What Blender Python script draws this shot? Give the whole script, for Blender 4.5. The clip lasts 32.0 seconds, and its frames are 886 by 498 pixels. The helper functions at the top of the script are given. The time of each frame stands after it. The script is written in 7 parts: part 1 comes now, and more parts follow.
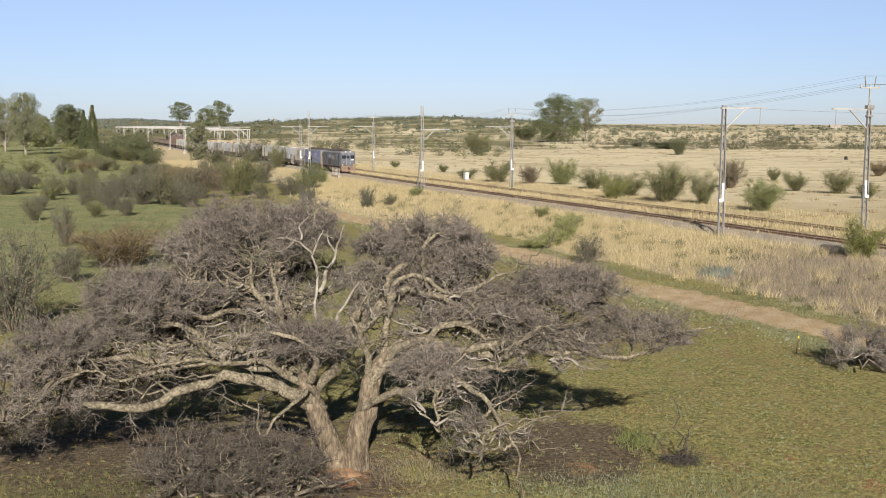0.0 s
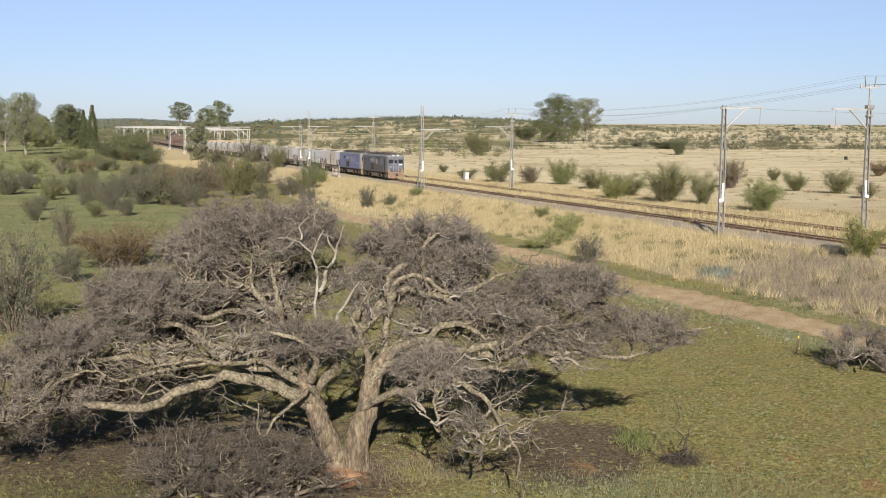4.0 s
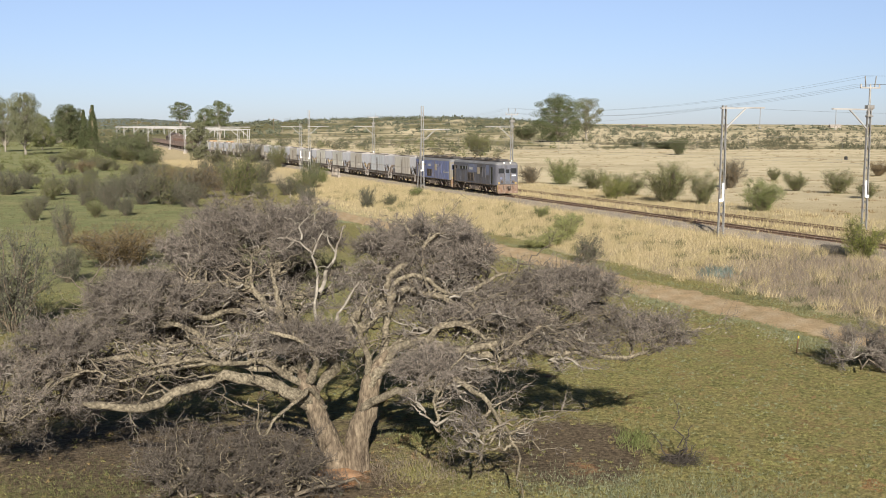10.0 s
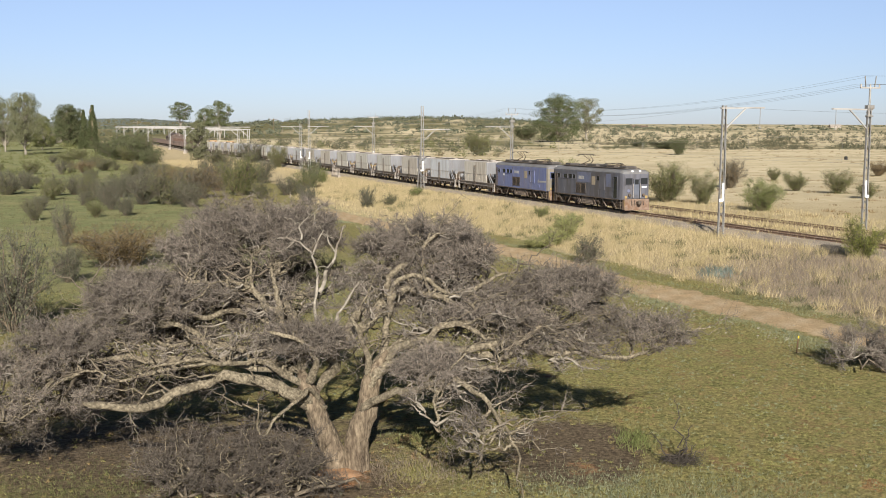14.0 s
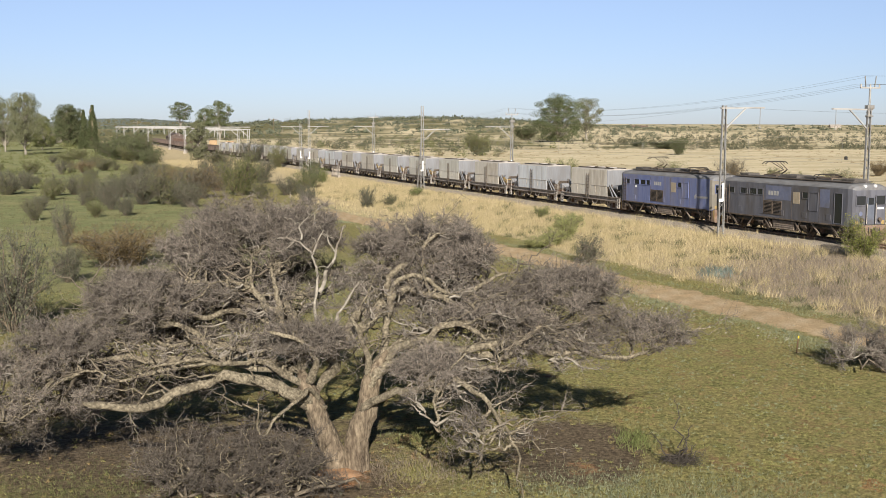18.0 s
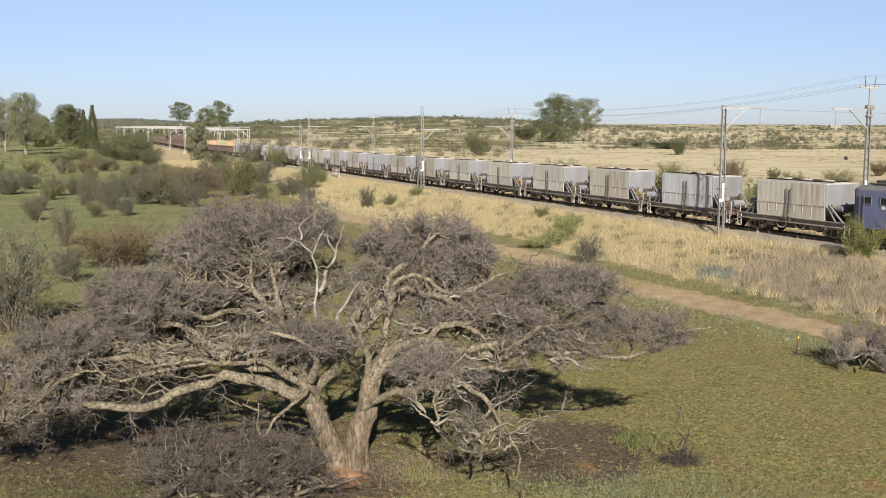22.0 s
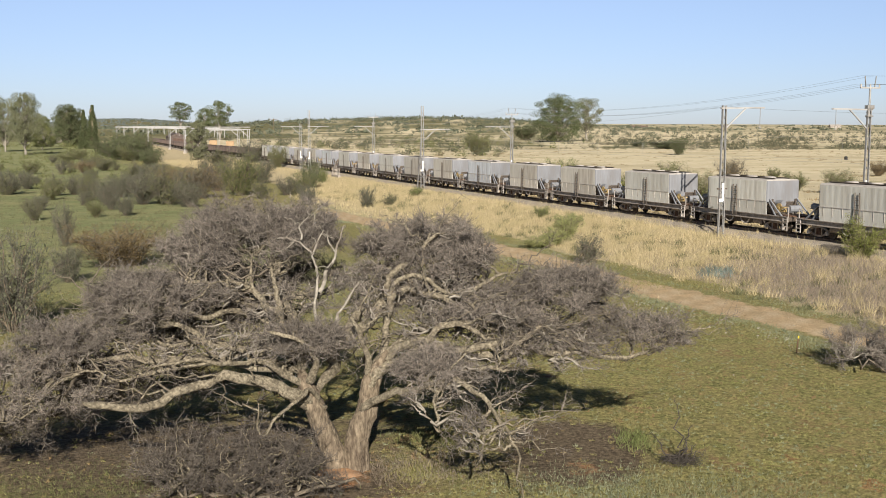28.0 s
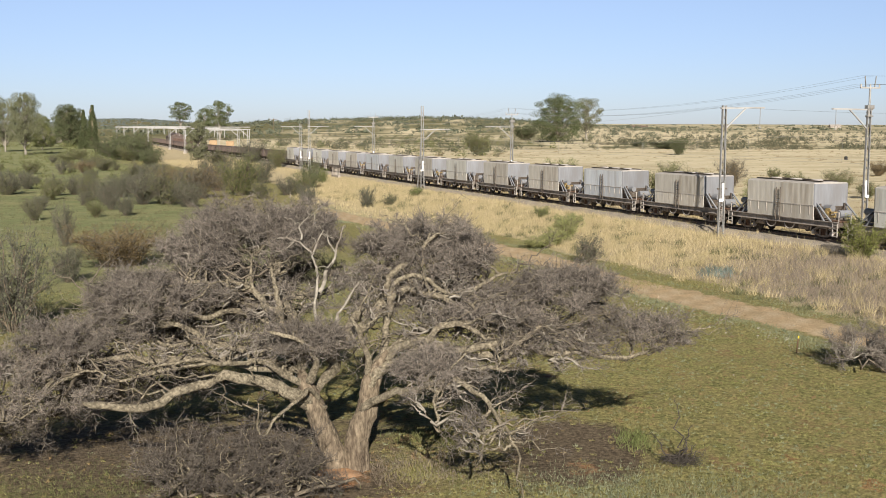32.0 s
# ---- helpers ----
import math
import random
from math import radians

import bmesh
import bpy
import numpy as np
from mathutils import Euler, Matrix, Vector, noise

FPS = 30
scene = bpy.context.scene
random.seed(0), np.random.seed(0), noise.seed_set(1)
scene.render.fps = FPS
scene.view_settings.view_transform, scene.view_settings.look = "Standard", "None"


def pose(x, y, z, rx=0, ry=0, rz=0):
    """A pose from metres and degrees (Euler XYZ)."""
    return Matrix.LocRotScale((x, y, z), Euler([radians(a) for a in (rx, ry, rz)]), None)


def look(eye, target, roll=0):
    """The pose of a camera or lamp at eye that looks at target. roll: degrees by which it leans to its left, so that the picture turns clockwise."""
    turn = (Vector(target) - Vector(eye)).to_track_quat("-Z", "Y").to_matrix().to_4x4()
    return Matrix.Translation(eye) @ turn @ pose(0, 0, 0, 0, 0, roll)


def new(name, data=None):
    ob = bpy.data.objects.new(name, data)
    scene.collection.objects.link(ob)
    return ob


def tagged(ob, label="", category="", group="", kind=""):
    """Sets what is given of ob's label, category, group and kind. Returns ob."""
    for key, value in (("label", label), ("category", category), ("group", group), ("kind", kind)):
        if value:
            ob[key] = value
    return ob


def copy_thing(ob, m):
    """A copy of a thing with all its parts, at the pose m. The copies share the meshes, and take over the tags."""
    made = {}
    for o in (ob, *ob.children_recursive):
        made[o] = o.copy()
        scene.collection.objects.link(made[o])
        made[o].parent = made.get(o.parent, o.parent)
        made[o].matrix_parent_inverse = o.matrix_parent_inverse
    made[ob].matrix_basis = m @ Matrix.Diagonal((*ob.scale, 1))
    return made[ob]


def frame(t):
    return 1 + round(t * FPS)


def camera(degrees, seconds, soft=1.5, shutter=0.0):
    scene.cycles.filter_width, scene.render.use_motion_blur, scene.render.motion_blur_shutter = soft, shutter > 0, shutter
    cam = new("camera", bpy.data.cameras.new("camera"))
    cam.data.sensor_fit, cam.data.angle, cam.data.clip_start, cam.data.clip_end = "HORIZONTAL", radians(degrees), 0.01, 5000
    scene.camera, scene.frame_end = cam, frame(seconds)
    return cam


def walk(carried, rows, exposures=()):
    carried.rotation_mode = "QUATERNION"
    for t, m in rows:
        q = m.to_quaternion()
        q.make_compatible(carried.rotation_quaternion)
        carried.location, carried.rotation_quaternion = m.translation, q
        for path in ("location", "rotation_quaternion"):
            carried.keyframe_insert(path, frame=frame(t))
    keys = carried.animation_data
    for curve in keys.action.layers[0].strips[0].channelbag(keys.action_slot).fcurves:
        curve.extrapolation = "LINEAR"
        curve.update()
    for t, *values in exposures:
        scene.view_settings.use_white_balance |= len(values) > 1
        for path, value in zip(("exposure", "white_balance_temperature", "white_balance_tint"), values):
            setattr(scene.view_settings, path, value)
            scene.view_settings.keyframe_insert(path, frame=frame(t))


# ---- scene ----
# One drone hovering beside a railway line; a goods train comes past.
cam = camera(45.93, 32.0, 0.9)
HOVER = pose(0, 0, 7.7, 83.25, 0, 0)
walk(cam, [(0.0, HOVER), (32.0, HOVER)])

# ---- light ----
SUN_TO = Vector((0.08, -1.0, 0.53)).normalized()
world = bpy.data.worlds.new("sky")
scene.world = world
world.use_nodes = True
_wn = world.node_tree.nodes
_sky = _wn.new("ShaderNodeTexSky")
_sky.sky_type = "NISHITA"
_sky.sun_disc = False
_sky.sun_elevation = math.asin(SUN_TO.z)
_sky.sun_rotation = math.atan2(SUN_TO.x, SUN_TO.y)
_sky.altitude = 1300
_sky.air_density = 1.0
_sky.dust_density = 0.4
_sky.ozone_density = 3.0
# haze near the horizon: the sky's tint by height
_tc = _wn.new("ShaderNodeTexCoord")
_sep = _wn.new("ShaderNodeSeparateXYZ")
_cr = _wn.new("ShaderNodeValToRGB")
_mul = _wn.new("ShaderNodeMix")
_mul.data_type, _mul.blend_type = "RGBA", "MULTIPLY"
_mul.inputs[0].default_value = 1.0
_wl = world.node_tree.links
_wl.new(_tc.outputs["Generated"], _sep.inputs[0])
_wl.new(_sep.outputs[2], _cr.inputs[0])
_cr.color_ramp.elements[0].position, _cr.color_ramp.elements[0].color = 0.0, (0.665, 0.73, 1.02, 1)
_cr.color_ramp.elements[1].position, _cr.color_ramp.elements[1].color = 0.40, (0.43, 0.39, 0.35, 1)
_el = _cr.color_ramp.elements.new(0.115)
_el.color = (1.15, 1.02, 1.115, 1)
_wl.new(_sky.outputs[0], _mul.inputs[6])
_wl.new(_cr.outputs[0], _mul.inputs[7])
_wl.new(_mul.outputs[2], _wn["Background"].inputs[0])
_wn["Background"].inputs[1].default_value = 0.0605
sun = new("sun", bpy.data.lights.new("sun", "SUN"))
sun.data.energy = 5.0
sun.data.angle = radians(0.55)
sun.data.color = (1.0, 0.935, 0.84)
sun.matrix_world = look(SUN_TO * 100, (0, 0, 0))
scene.view_settings.exposure = 0.69

# ---- materials ----
MATS = {}


def _base(name, rough, metal):
    m = bpy.data.materials.new(name)
    m.use_nodes = True
    n, l = m.node_tree.nodes, m.node_tree.links
    b = n["Principled BSDF"]
    b.inputs["Roughness"].default_value = rough
    b.inputs["Metallic"].default_value = metal
    b.inputs["Specular IOR Level"].default_value = 0.3
    return m, n, l, b


def _noise(n, l, vec, scale, detail=4.0, rough=0.55):
    t = n.new("ShaderNodeTexNoise")
    t.inputs["Scale"].default_value = scale
    t.inputs["Detail"].default_value = detail
    t.inputs["Roughness"].default_value = rough
    l.new(vec, t.inputs["Vector"])
    return t.outputs["Fac"]


def _ramp(n, l, fac, lo, hi):
    r = n.new("ShaderNodeMapRange")
    r.inputs["From Min"].default_value, r.inputs["From Max"].default_value = lo, hi
    l.new(fac, r.inputs["Value"])
    return r.outputs[0]


def _mix(n, l, fac, a, b, blend="MIX"):
    m = n.new("ShaderNodeMix")
    m.data_type, m.blend_type = "RGBA", blend
    for k, v in ((0, fac), (6, a), (7, b)):
        if isinstance(v, (int, float)):
            m.inputs[k].default_value = v
        elif isinstance(v, tuple):
            m.inputs[k].default_value = (*v, 1)
        else:
            l.new(v, m.inputs[k])
    return m.outputs[2]


def surf(name, c1, c2, scale=3.0, c3=None, scale3=0.4, amount3=0.6, rough=0.8, metal=0.0, bump=0.3, bscale=None,
         stretch=(1, 1, 1), vary=0.0, deep=0.02):
    """A worn surface: two tones by fine noise, a third by broad noise, a relief, and some change from piece to piece."""
    if name in MATS:
        return MATS[name]
    m, n, l, b = _base(name, rough, metal)
    tc = n.new("ShaderNodeTexCoord")
    mp = n.new("ShaderNodeMapping")
    mp.inputs["Scale"].default_value = stretch
    l.new(tc.outputs["Object"], mp.inputs["Vector"])
    v = mp.outputs[0]
    f = _ramp(n, l, _noise(n, l, v, scale), 0.32, 0.68)
    col = _mix(n, l, f, c1, c2)
    if c3:
        g = _ramp(n, l, _noise(n, l, v, scale3, 5.0, 0.62), 0.48, 0.66)
        g2 = n.new("ShaderNodeMath")
        g2.operation = "MULTIPLY"
        g2.inputs[1].default_value = amount3
        l.new(g, g2.inputs[0])
        col = _mix(n, l, g2.outputs[0], col, c3)
    if vary:
        oi = n.new("ShaderNodeObjectInfo")
        hs = n.new("ShaderNodeHueSaturation")
        l.new(_ramp2(n, l, oi.outputs["Random"], 1 - vary, 1 + vary), hs.inputs["Value"])
        l.new(col, hs.inputs["Color"])
        col = hs.outputs[0]
    l.new(col, b.inputs["Base Color"])
    if bump:
        bp = n.new("ShaderNodeBump")
        bp.inputs["Strength"].default_value = bump
        bp.inputs["Distance"].default_value = deep
        l.new(_noise(n, l, v, bscale or scale * 4), bp.inputs["Height"])
        l.new(bp.outputs[0], b.inputs["Normal"])
    MATS[name] = m
    return m


def _ramp2(n, l, fac, lo, hi):
    r = n.new("ShaderNodeMapRange")
    r.inputs["To Min"].default_value, r.inputs["To Max"].default_value = lo, hi
    l.new(fac, r.inputs["Value"])
    return r.outputs[0]


def leafy(name, c1, c2, c3, rough=0.7, glow=0.35):
    """Foliage or straw: tone by island and by a broad noise, with some light passing through."""
    if name in MATS:
        return MATS[name]
    m, n, l, b = _base(name, rough, 0.0)
    geo = n.new("ShaderNodeNewGeometry")
    tc = n.new("ShaderNodeTexCoord")
    col = _mix(n, l, geo.outputs["Random Per Island"], c1, c2)
    g = _ramp(n, l, _noise(n, l, tc.outputs["Object"], 0.5, 3.0), 0.40, 0.62)
    g2 = n.new("ShaderNodeMath")
    g2.operation = "MULTIPLY"
    g2.inputs[1].default_value = 0.7
    l.new(g, g2.inputs[0])
    col = _mix(n, l, g2.outputs[0], col, c3)
    l.new(col, b.inputs["Base Color"])
    if glow:
        tr = n.new("ShaderNodeBsdfTranslucent")
        l.new(col, tr.inputs["Color"])
        mx = n.new("ShaderNodeMixShader")
        mx.inputs[0].default_value = glow
        l.new(b.outputs[0], mx.inputs[1])
        l.new(tr.outputs[0], mx.inputs[2])
        l.new(mx.outputs[0], n["Material Output"].inputs["Surface"])
    MATS[name] = m
    return m


def ground_material():
    """Short green grass, straw, sandy road and bare earth, laid out by the ground's own cover masks."""
    m, n, l, b = _base("ground_cover", 0.95, 0.0)
    b.inputs["Specular IOR Level"].default_value = 0.1
    geo = n.new("ShaderNodeNewGeometry")
    pos = geo.outputs["Position"]

    def mask(key):
        a = n.new("ShaderNodeAttribute")
        a.attribute_name = key
        return a.outputs["Fac"]

    fine = _ramp(n, l, _noise(n, l, pos, 8.0, 6.0, 0.7), 0.36, 0.64)
    mid = _ramp(n, l, _noise(n, l, pos, 1.1, 5.0, 0.65), 0.35, 0.65)
    broad = _ramp(n, l, _noise(n, l, pos, 0.17, 4.0, 0.6), 0.38, 0.62)
    green = _mix(n, l, fine, (0.075, 0.08, 0.029), (0.335, 0.313, 0.122))
    green = _mix(n, l, mid, green, _mix(n, l, fine, (0.165, 0.14, 0.056), (0.385, 0.322, 0.142)))
    red = _ramp(n, l, _noise(n, l, pos, 0.55, 6.0, 0.7), 0.60, 0.72)
    green = _mix(n, l, red, green, _mix(n, l, fine, (0.15, 0.085, 0.045), (0.29, 0.175, 0.10)))
    far_green = _mix(n, l, mid, (0.15, 0.172, 0.076), (0.245, 0.26, 0.122))
    far_green = _mix(n, l, broad, far_green, (0.265, 0.255, 0.125))
    green = _mix(n, l, mask("lush"), green, far_green)
    straw = _mix(n, l, fine, (0.35, 0.28, 0.155), (0.60, 0.50, 0.315))
    straw = _mix(n, l, mid, straw, _mix(n, l, fine, (0.33, 0.265, 0.155), (0.54, 0.45, 0.295)))
    sand = _mix(n, l, fine, (0.42, 0.29, 0.165), (0.60, 0.44, 0.27))
    sand = _mix(n, l, mid, sand, (0.52, 0.37, 0.22))
    rut = _ramp(n, l, mask("rut"), 0.15, 1.0)
    sand = _mix(n, l, rut, _mix(n, l, mid, sand, _mix(n, l, fine, (0.29, 0.215, 0.12), (0.47, 0.365, 0.22))), _mix(n, l, fine, (0.42, 0.32, 0.20), (0.60, 0.475, 0.32)))
    clay = _mix(n, l, fine, (0.26, 0.125, 0.055), (0.46, 0.25, 0.13))
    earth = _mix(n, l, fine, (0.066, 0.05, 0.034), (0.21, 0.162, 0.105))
    scrub = _mix(n, l, mid, (0.085, 0.095, 0.045), (0.21, 0.18, 0.09))
    field = _mix(n, l, broad, (0.57, 0.495, 0.33), (0.72, 0.64, 0.455))
    field = _mix(n, l, mid, field, (0.55, 0.455, 0.285))
    worn = _ramp(n, l, _noise(n, l, pos, 0.022, 5.0, 0.65), 0.48, 0.64)
    field = _mix(n, l, worn, field, _mix(n, l, mid, (0.38, 0.315, 0.195), (0.50, 0.42, 0.275)))
    sward = _ramp(n, l, _noise(n, l, pos, 0.035, 6.0, 0.7), 0.58, 0.70)
    field = _mix(n, l, sward, field, (0.26, 0.235, 0.125))

    def edge(key, lo=0.35, hi=0.65, wob=0.5):
        a = n.new("ShaderNodeMath")
        a.operation = "MULTIPLY_ADD"
        a.inputs[1].default_value = wob
        l.new(_ramp(n, l, _noise(n, l, pos, 1.7, 6.0, 0.7), 0.2, 0.8), a.inputs[0])
        s = n.new("ShaderNodeMath")
        s.operation = "SUBTRACT"
        s.inputs[1].default_value = wob * 0.5
        l.new(mask(key), a.inputs[2])
        l.new(a.outputs[0], s.inputs[0])
        return _ramp(n, l, s.outputs[0], lo, hi)

    col = _mix(n, l, edge("dry"), green, straw)
    col = _mix(n, l, edge("field", wob=0.2), col, field)
    col = _mix(n, l, edge("scrub", wob=0.3), col, scrub)
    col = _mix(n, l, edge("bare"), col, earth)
    col = _mix(n, l, edge("road", wob=0.8), col, sand)
    col = _mix(n, l, edge("clay", wob=0.9), col, clay)
    l.new(col, b.inputs["Base Color"])
    bp = n.new("ShaderNodeBump")
    bp.inputs["Strength"].default_value = 0.9
    bp.inputs["Distance"].default_value = 0.13
    l.new(_noise(n, l, pos, 6.0, 8.0, 0.75), bp.inputs["Height"])
    l.new(bp.outputs[0], b.inputs["Normal"])
    return m


RUST = surf("rusty_steel", (0.10, 0.055, 0.035), (0.19, 0.11, 0.07), 6.0, (0.06, 0.04, 0.03), 1.2, rough=0.75, metal=0.3)
RAIL = surf("brown_rail_steel", (0.16, 0.105, 0.075), (0.30, 0.21, 0.15), 6.0, (0.12, 0.08, 0.06), 1.2, rough=0.7, metal=0.2)
GALV = surf("galvanised_steel", (0.25, 0.245, 0.235), (0.37, 0.36, 0.34), 5.0, (0.21, 0.17, 0.14), 1.0, rough=0.5, metal=0.4, bump=0.1)
GRIME = surf("grimy_underframe", (0.06, 0.048, 0.04), (0.14, 0.112, 0.09), 7.0, (0.22, 0.17, 0.125), 1.4, rough=0.85, metal=0.2)
HOPPER = surf("weathered_grey_paint", (0.54, 0.522, 0.465), (0.69, 0.674, 0.612), 2.2, (0.37, 0.318, 0.25), 0.7, 0.5, rough=0.55, bump=0.08, stretch=(1.6, 1.6, 0.22), vary=0.14)
HOPPER3 = surf("brown_stained_grey_paint", (0.485, 0.45, 0.39), (0.635, 0.598, 0.53), 2.2, (0.335, 0.275, 0.212), 0.6, 0.6, rough=0.6, bump=0.08, stretch=(1.6, 1.6, 0.2), vary=0.12)
HOPPER2 = surf("bluish_grey_paint", (0.5009, 0.5249, 0.5587), (0.6357, 0.655, 0.6742), 2.2, (0.3275, 0.2986, 0.2793), 0.7, 0.6, rough=0.5, bump=0.08, stretch=(1.6, 1.6, 0.22), vary=0.1)
CREAM = surf("faded_cream_paint", (0.17, 0.155, 0.13), (0.225, 0.206, 0.175), 2.0, (0.195, 0.156, 0.117), 0.8, rough=0.6)
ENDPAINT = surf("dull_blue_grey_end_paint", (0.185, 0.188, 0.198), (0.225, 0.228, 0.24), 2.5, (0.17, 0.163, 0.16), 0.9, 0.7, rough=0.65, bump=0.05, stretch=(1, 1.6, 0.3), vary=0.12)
BLUISH_GREY = surf("dull_slate_paint", (0.0897, 0.1014, 0.1287), (0.1248, 0.1365, 0.1677), 2.5, (0.0936, 0.0819, 0.078), 0.9, 0.6, rough=0.6)
BLUISH = surf("faded_blue_patch", (0.117, 0.1326, 0.2067), (0.1599, 0.1755, 0.2496), 2.5, (0.1404, 0.1326, 0.1404), 0.9, 0.6, rough=0.55)
FRAME_GREY = surf("dusty_grey_frame", (0.36, 0.325, 0.29), (0.54, 0.495, 0.445), 4.0, (0.14, 0.11, 0.09), 1.0, rough=0.7)
SILL = surf("dusty_brown_sill", (0.22, 0.19, 0.165), (0.36, 0.318, 0.275), 4.0, (0.12, 0.095, 0.078), 1.2, rough=0.8)
BLUE = surf("faded_blue_paint", (0.115, 0.142, 0.285), (0.165, 0.192, 0.345), 2.0, (0.175, 0.166, 0.20), 0.6, 0.7, rough=0.45, bump=0.05, stretch=(1.5, 1.5, 0.3))
BLUE_GREY = surf("grimy_blue_grey_paint", (0.085, 0.086, 0.103), (0.134, 0.136, 0.159), 2.0, (0.085, 0.074, 0.066), 0.45, 0.8, rough=0.6, bump=0.06, stretch=(1.3, 1.3, 0.3))
ROOFGREY = surf("dusty_wagon_roof", (0.34, 0.312, 0.28), (0.46, 0.425, 0.385), 3.0, (0.24, 0.205, 0.175), 0.8, rough=0.7)
DUSTY = surf("dusty_bogie_iron", (0.15, 0.122, 0.10), (0.33, 0.27, 0.22), 5.0, (0.40, 0.33, 0.26), 1.6, rough=0.85)
LOCOROOF = surf("silvery_dusty_roof", (0.14, 0.14, 0.145), (0.21, 0.21, 0.215), 2.0, (0.15, 0.135, 0.125), 0.7, 0.8, rough=0.6, stretch=(0.6, 2, 2))
ROOF = surf("sooty_roof", (0.06, 0.054, 0.05), (0.12, 0.107, 0.096), 3.0, (0.19, 0.168, 0.145), 0.8, rough=0.8)
APRON = surf("dusty_rusty_apron", (0.165, 0.115, 0.085), (0.26, 0.19, 0.145), 5.0, (0.16, 0.085, 0.05), 1.8, 0.8, rough=0.85)
BLACK = surf("black_steel", (0.012, 0.012, 0.013), (0.035, 0.033, 0.03), 8.0, rough=0.6)
FADED = surf("faded_white_paint", (0.31, 0.305, 0.295), (0.42, 0.41, 0.395), 2.0, (0.21, 0.18, 0.16), 0.5, rough=0.6)
TIP = surf("yellow_plastic", (0.58, 0.50, 0.03), (0.66, 0.58, 0.06), 9.0, rough=0.5, bump=0.05)
YELLOW = surf("chipped_yellow_paint", (0.30, 0.205, 0.075), (0.41, 0.295, 0.125), 6.0, (0.20, 0.145, 0.09), 3.5, 0.9, rough=0.6)
WHITE = surf("white_paint", (0.72, 0.72, 0.70), (0.82, 0.82, 0.80), 5.0, rough=0.5, bump=0.05)
TAN = surf("tan_panel", (0.30, 0.25, 0.18), (0.38, 0.32, 0.24), 4.0, rough=0.7)
DARKWAG = surf("dark_brown_wagon_paint", (0.075, 0.055, 0.05), (0.14, 0.105, 0.09), 2.5, (0.20, 0.15, 0.115), 0.6, rough=0.75, stretch=(1.4, 1.4, 0.4), vary=0.2)
RUSTWAG = surf("rust_red_wagon_paint", (0.105, 0.066, 0.05), (0.165, 0.108, 0.083), 2.5, (0.09, 0.066, 0.055), 0.6, rough=0.8, vary=0.2)
BALLAST = surf("crushed_ballast", (0.17, 0.142, 0.112), (0.42, 0.362, 0.29), 14.0, (0.37, 0.30, 0.20), 0.35, 0.7, rough=0.95, bump=1.0, bscale=20.0)
CONCRETE = surf("weathered_concrete", (0.27, 0.235, 0.20), (0.38, 0.345, 0.30), 6.0, (0.26, 0.21, 0.17), 1.5, rough=0.9)
WIRE = surf("dull_wire", (0.22, 0.215, 0.21), (0.33, 0.325, 0.32), 3.0, rough=0.5, metal=0.6, bump=0)
STONE = surf("pale_stone", (0.22, 0.20, 0.155), (0.33, 0.305, 0.25), 6.0, (0.18, 0.145, 0.10), 2.0, rough=0.9, vary=0.2)
GLASS = MATS.setdefault("cab_glass", bpy.data.materials.new("cab_glass"))
GLASS.use_nodes = True
GLASS.node_tree.nodes["Principled BSDF"].inputs["Base Color"].default_value = (0.02, 0.023, 0.027, 1)
GLASS.node_tree.nodes["Principled BSDF"].inputs["Roughness"].default_value = 0.12

# ---- the lie of the land ----
# Along the line: s grows away from the camera's side view, w grows across the tracks, both in metres.
PHI = radians(20.04)
LINE_C, LINE_S = math.cos(PHI), math.sin(PHI)
LINE_D = 49.2
FAR_TRACK = 6.0


def line_xy(s, w):
    return ((LINE_D + w) * LINE_C - s * LINE_S, (LINE_D + w) * LINE_S + s * LINE_C)


def rail_z(s):
    return -0.0081 * (np.clip(s, -120, 420) - 62) + 0.7 * smooth(130, 330, s)


def line_at(s, w, z=0.0):
    x, y = line_xy(s, w)
    return Vector((x, y, float(rail_z(s)) + z))


def smooth(a, b, v):
    t = np.clip((v - a) / (b - a), 0, 1)
    return t * t * (3 - 2 * t)


def hillock(x, y, cx, cy, rx, ry, h, turn=0.0):
    c, s = math.cos(turn), math.sin(turn)
    u, v = (x - cx) * c + (y - cy) * s, -(x - cx) * s + (y - cy) * c
    return h * np.exp(-(u / rx) ** 2 - (v / ry) ** 2)


def land(x, y):
    """Height of the ground, for numbers or arrays."""
    x, y = np.asarray(x, float), np.asarray(y, float)
    s, w = -x * LINE_S + y * LINE_C, x * LINE_C + y * LINE_S - LINE_D
    near = -1.5 + 0.9 * smooth(-13, -3.2, w)
    far = -0.6 - 0.5 * smooth(FAR_TRACK + 2.5, FAR_TRACK + 8, w)
    z = rail_z(s) + np.where(w < 2, near, far)
    r = np.hypot(x, y)
    z = z + 3.0 * smooth(700, 3000, r) + 7.0 * smooth(2500, 4500, r)
    z = z + hillock(x, y, -85, 1500, 340, 260, 17.5) + hillock(x, y, 60, 1560, 150, 200, 4.0)
    z = z + hillock(x, y, -1060, 3500, 260, 400, 24.0) + hillock(x, y, 700, 4600, 1500, 300, 6.0)
    calm = smooth(3.5, 9, np.abs(w - 2.5))
    z = z + calm * (0.05 * np.sin(x * 0.61 + 1.3 * np.sin(y * 0.23)) * np.cos(y * 0.53) + 0.10 * np.sin(x * 0.13 + 2) * np.sin(y * 0.11))
    return z


def on_land(x, y, dz=0.0):
    return Vector((x, y, float(land(x, y)) + dz))


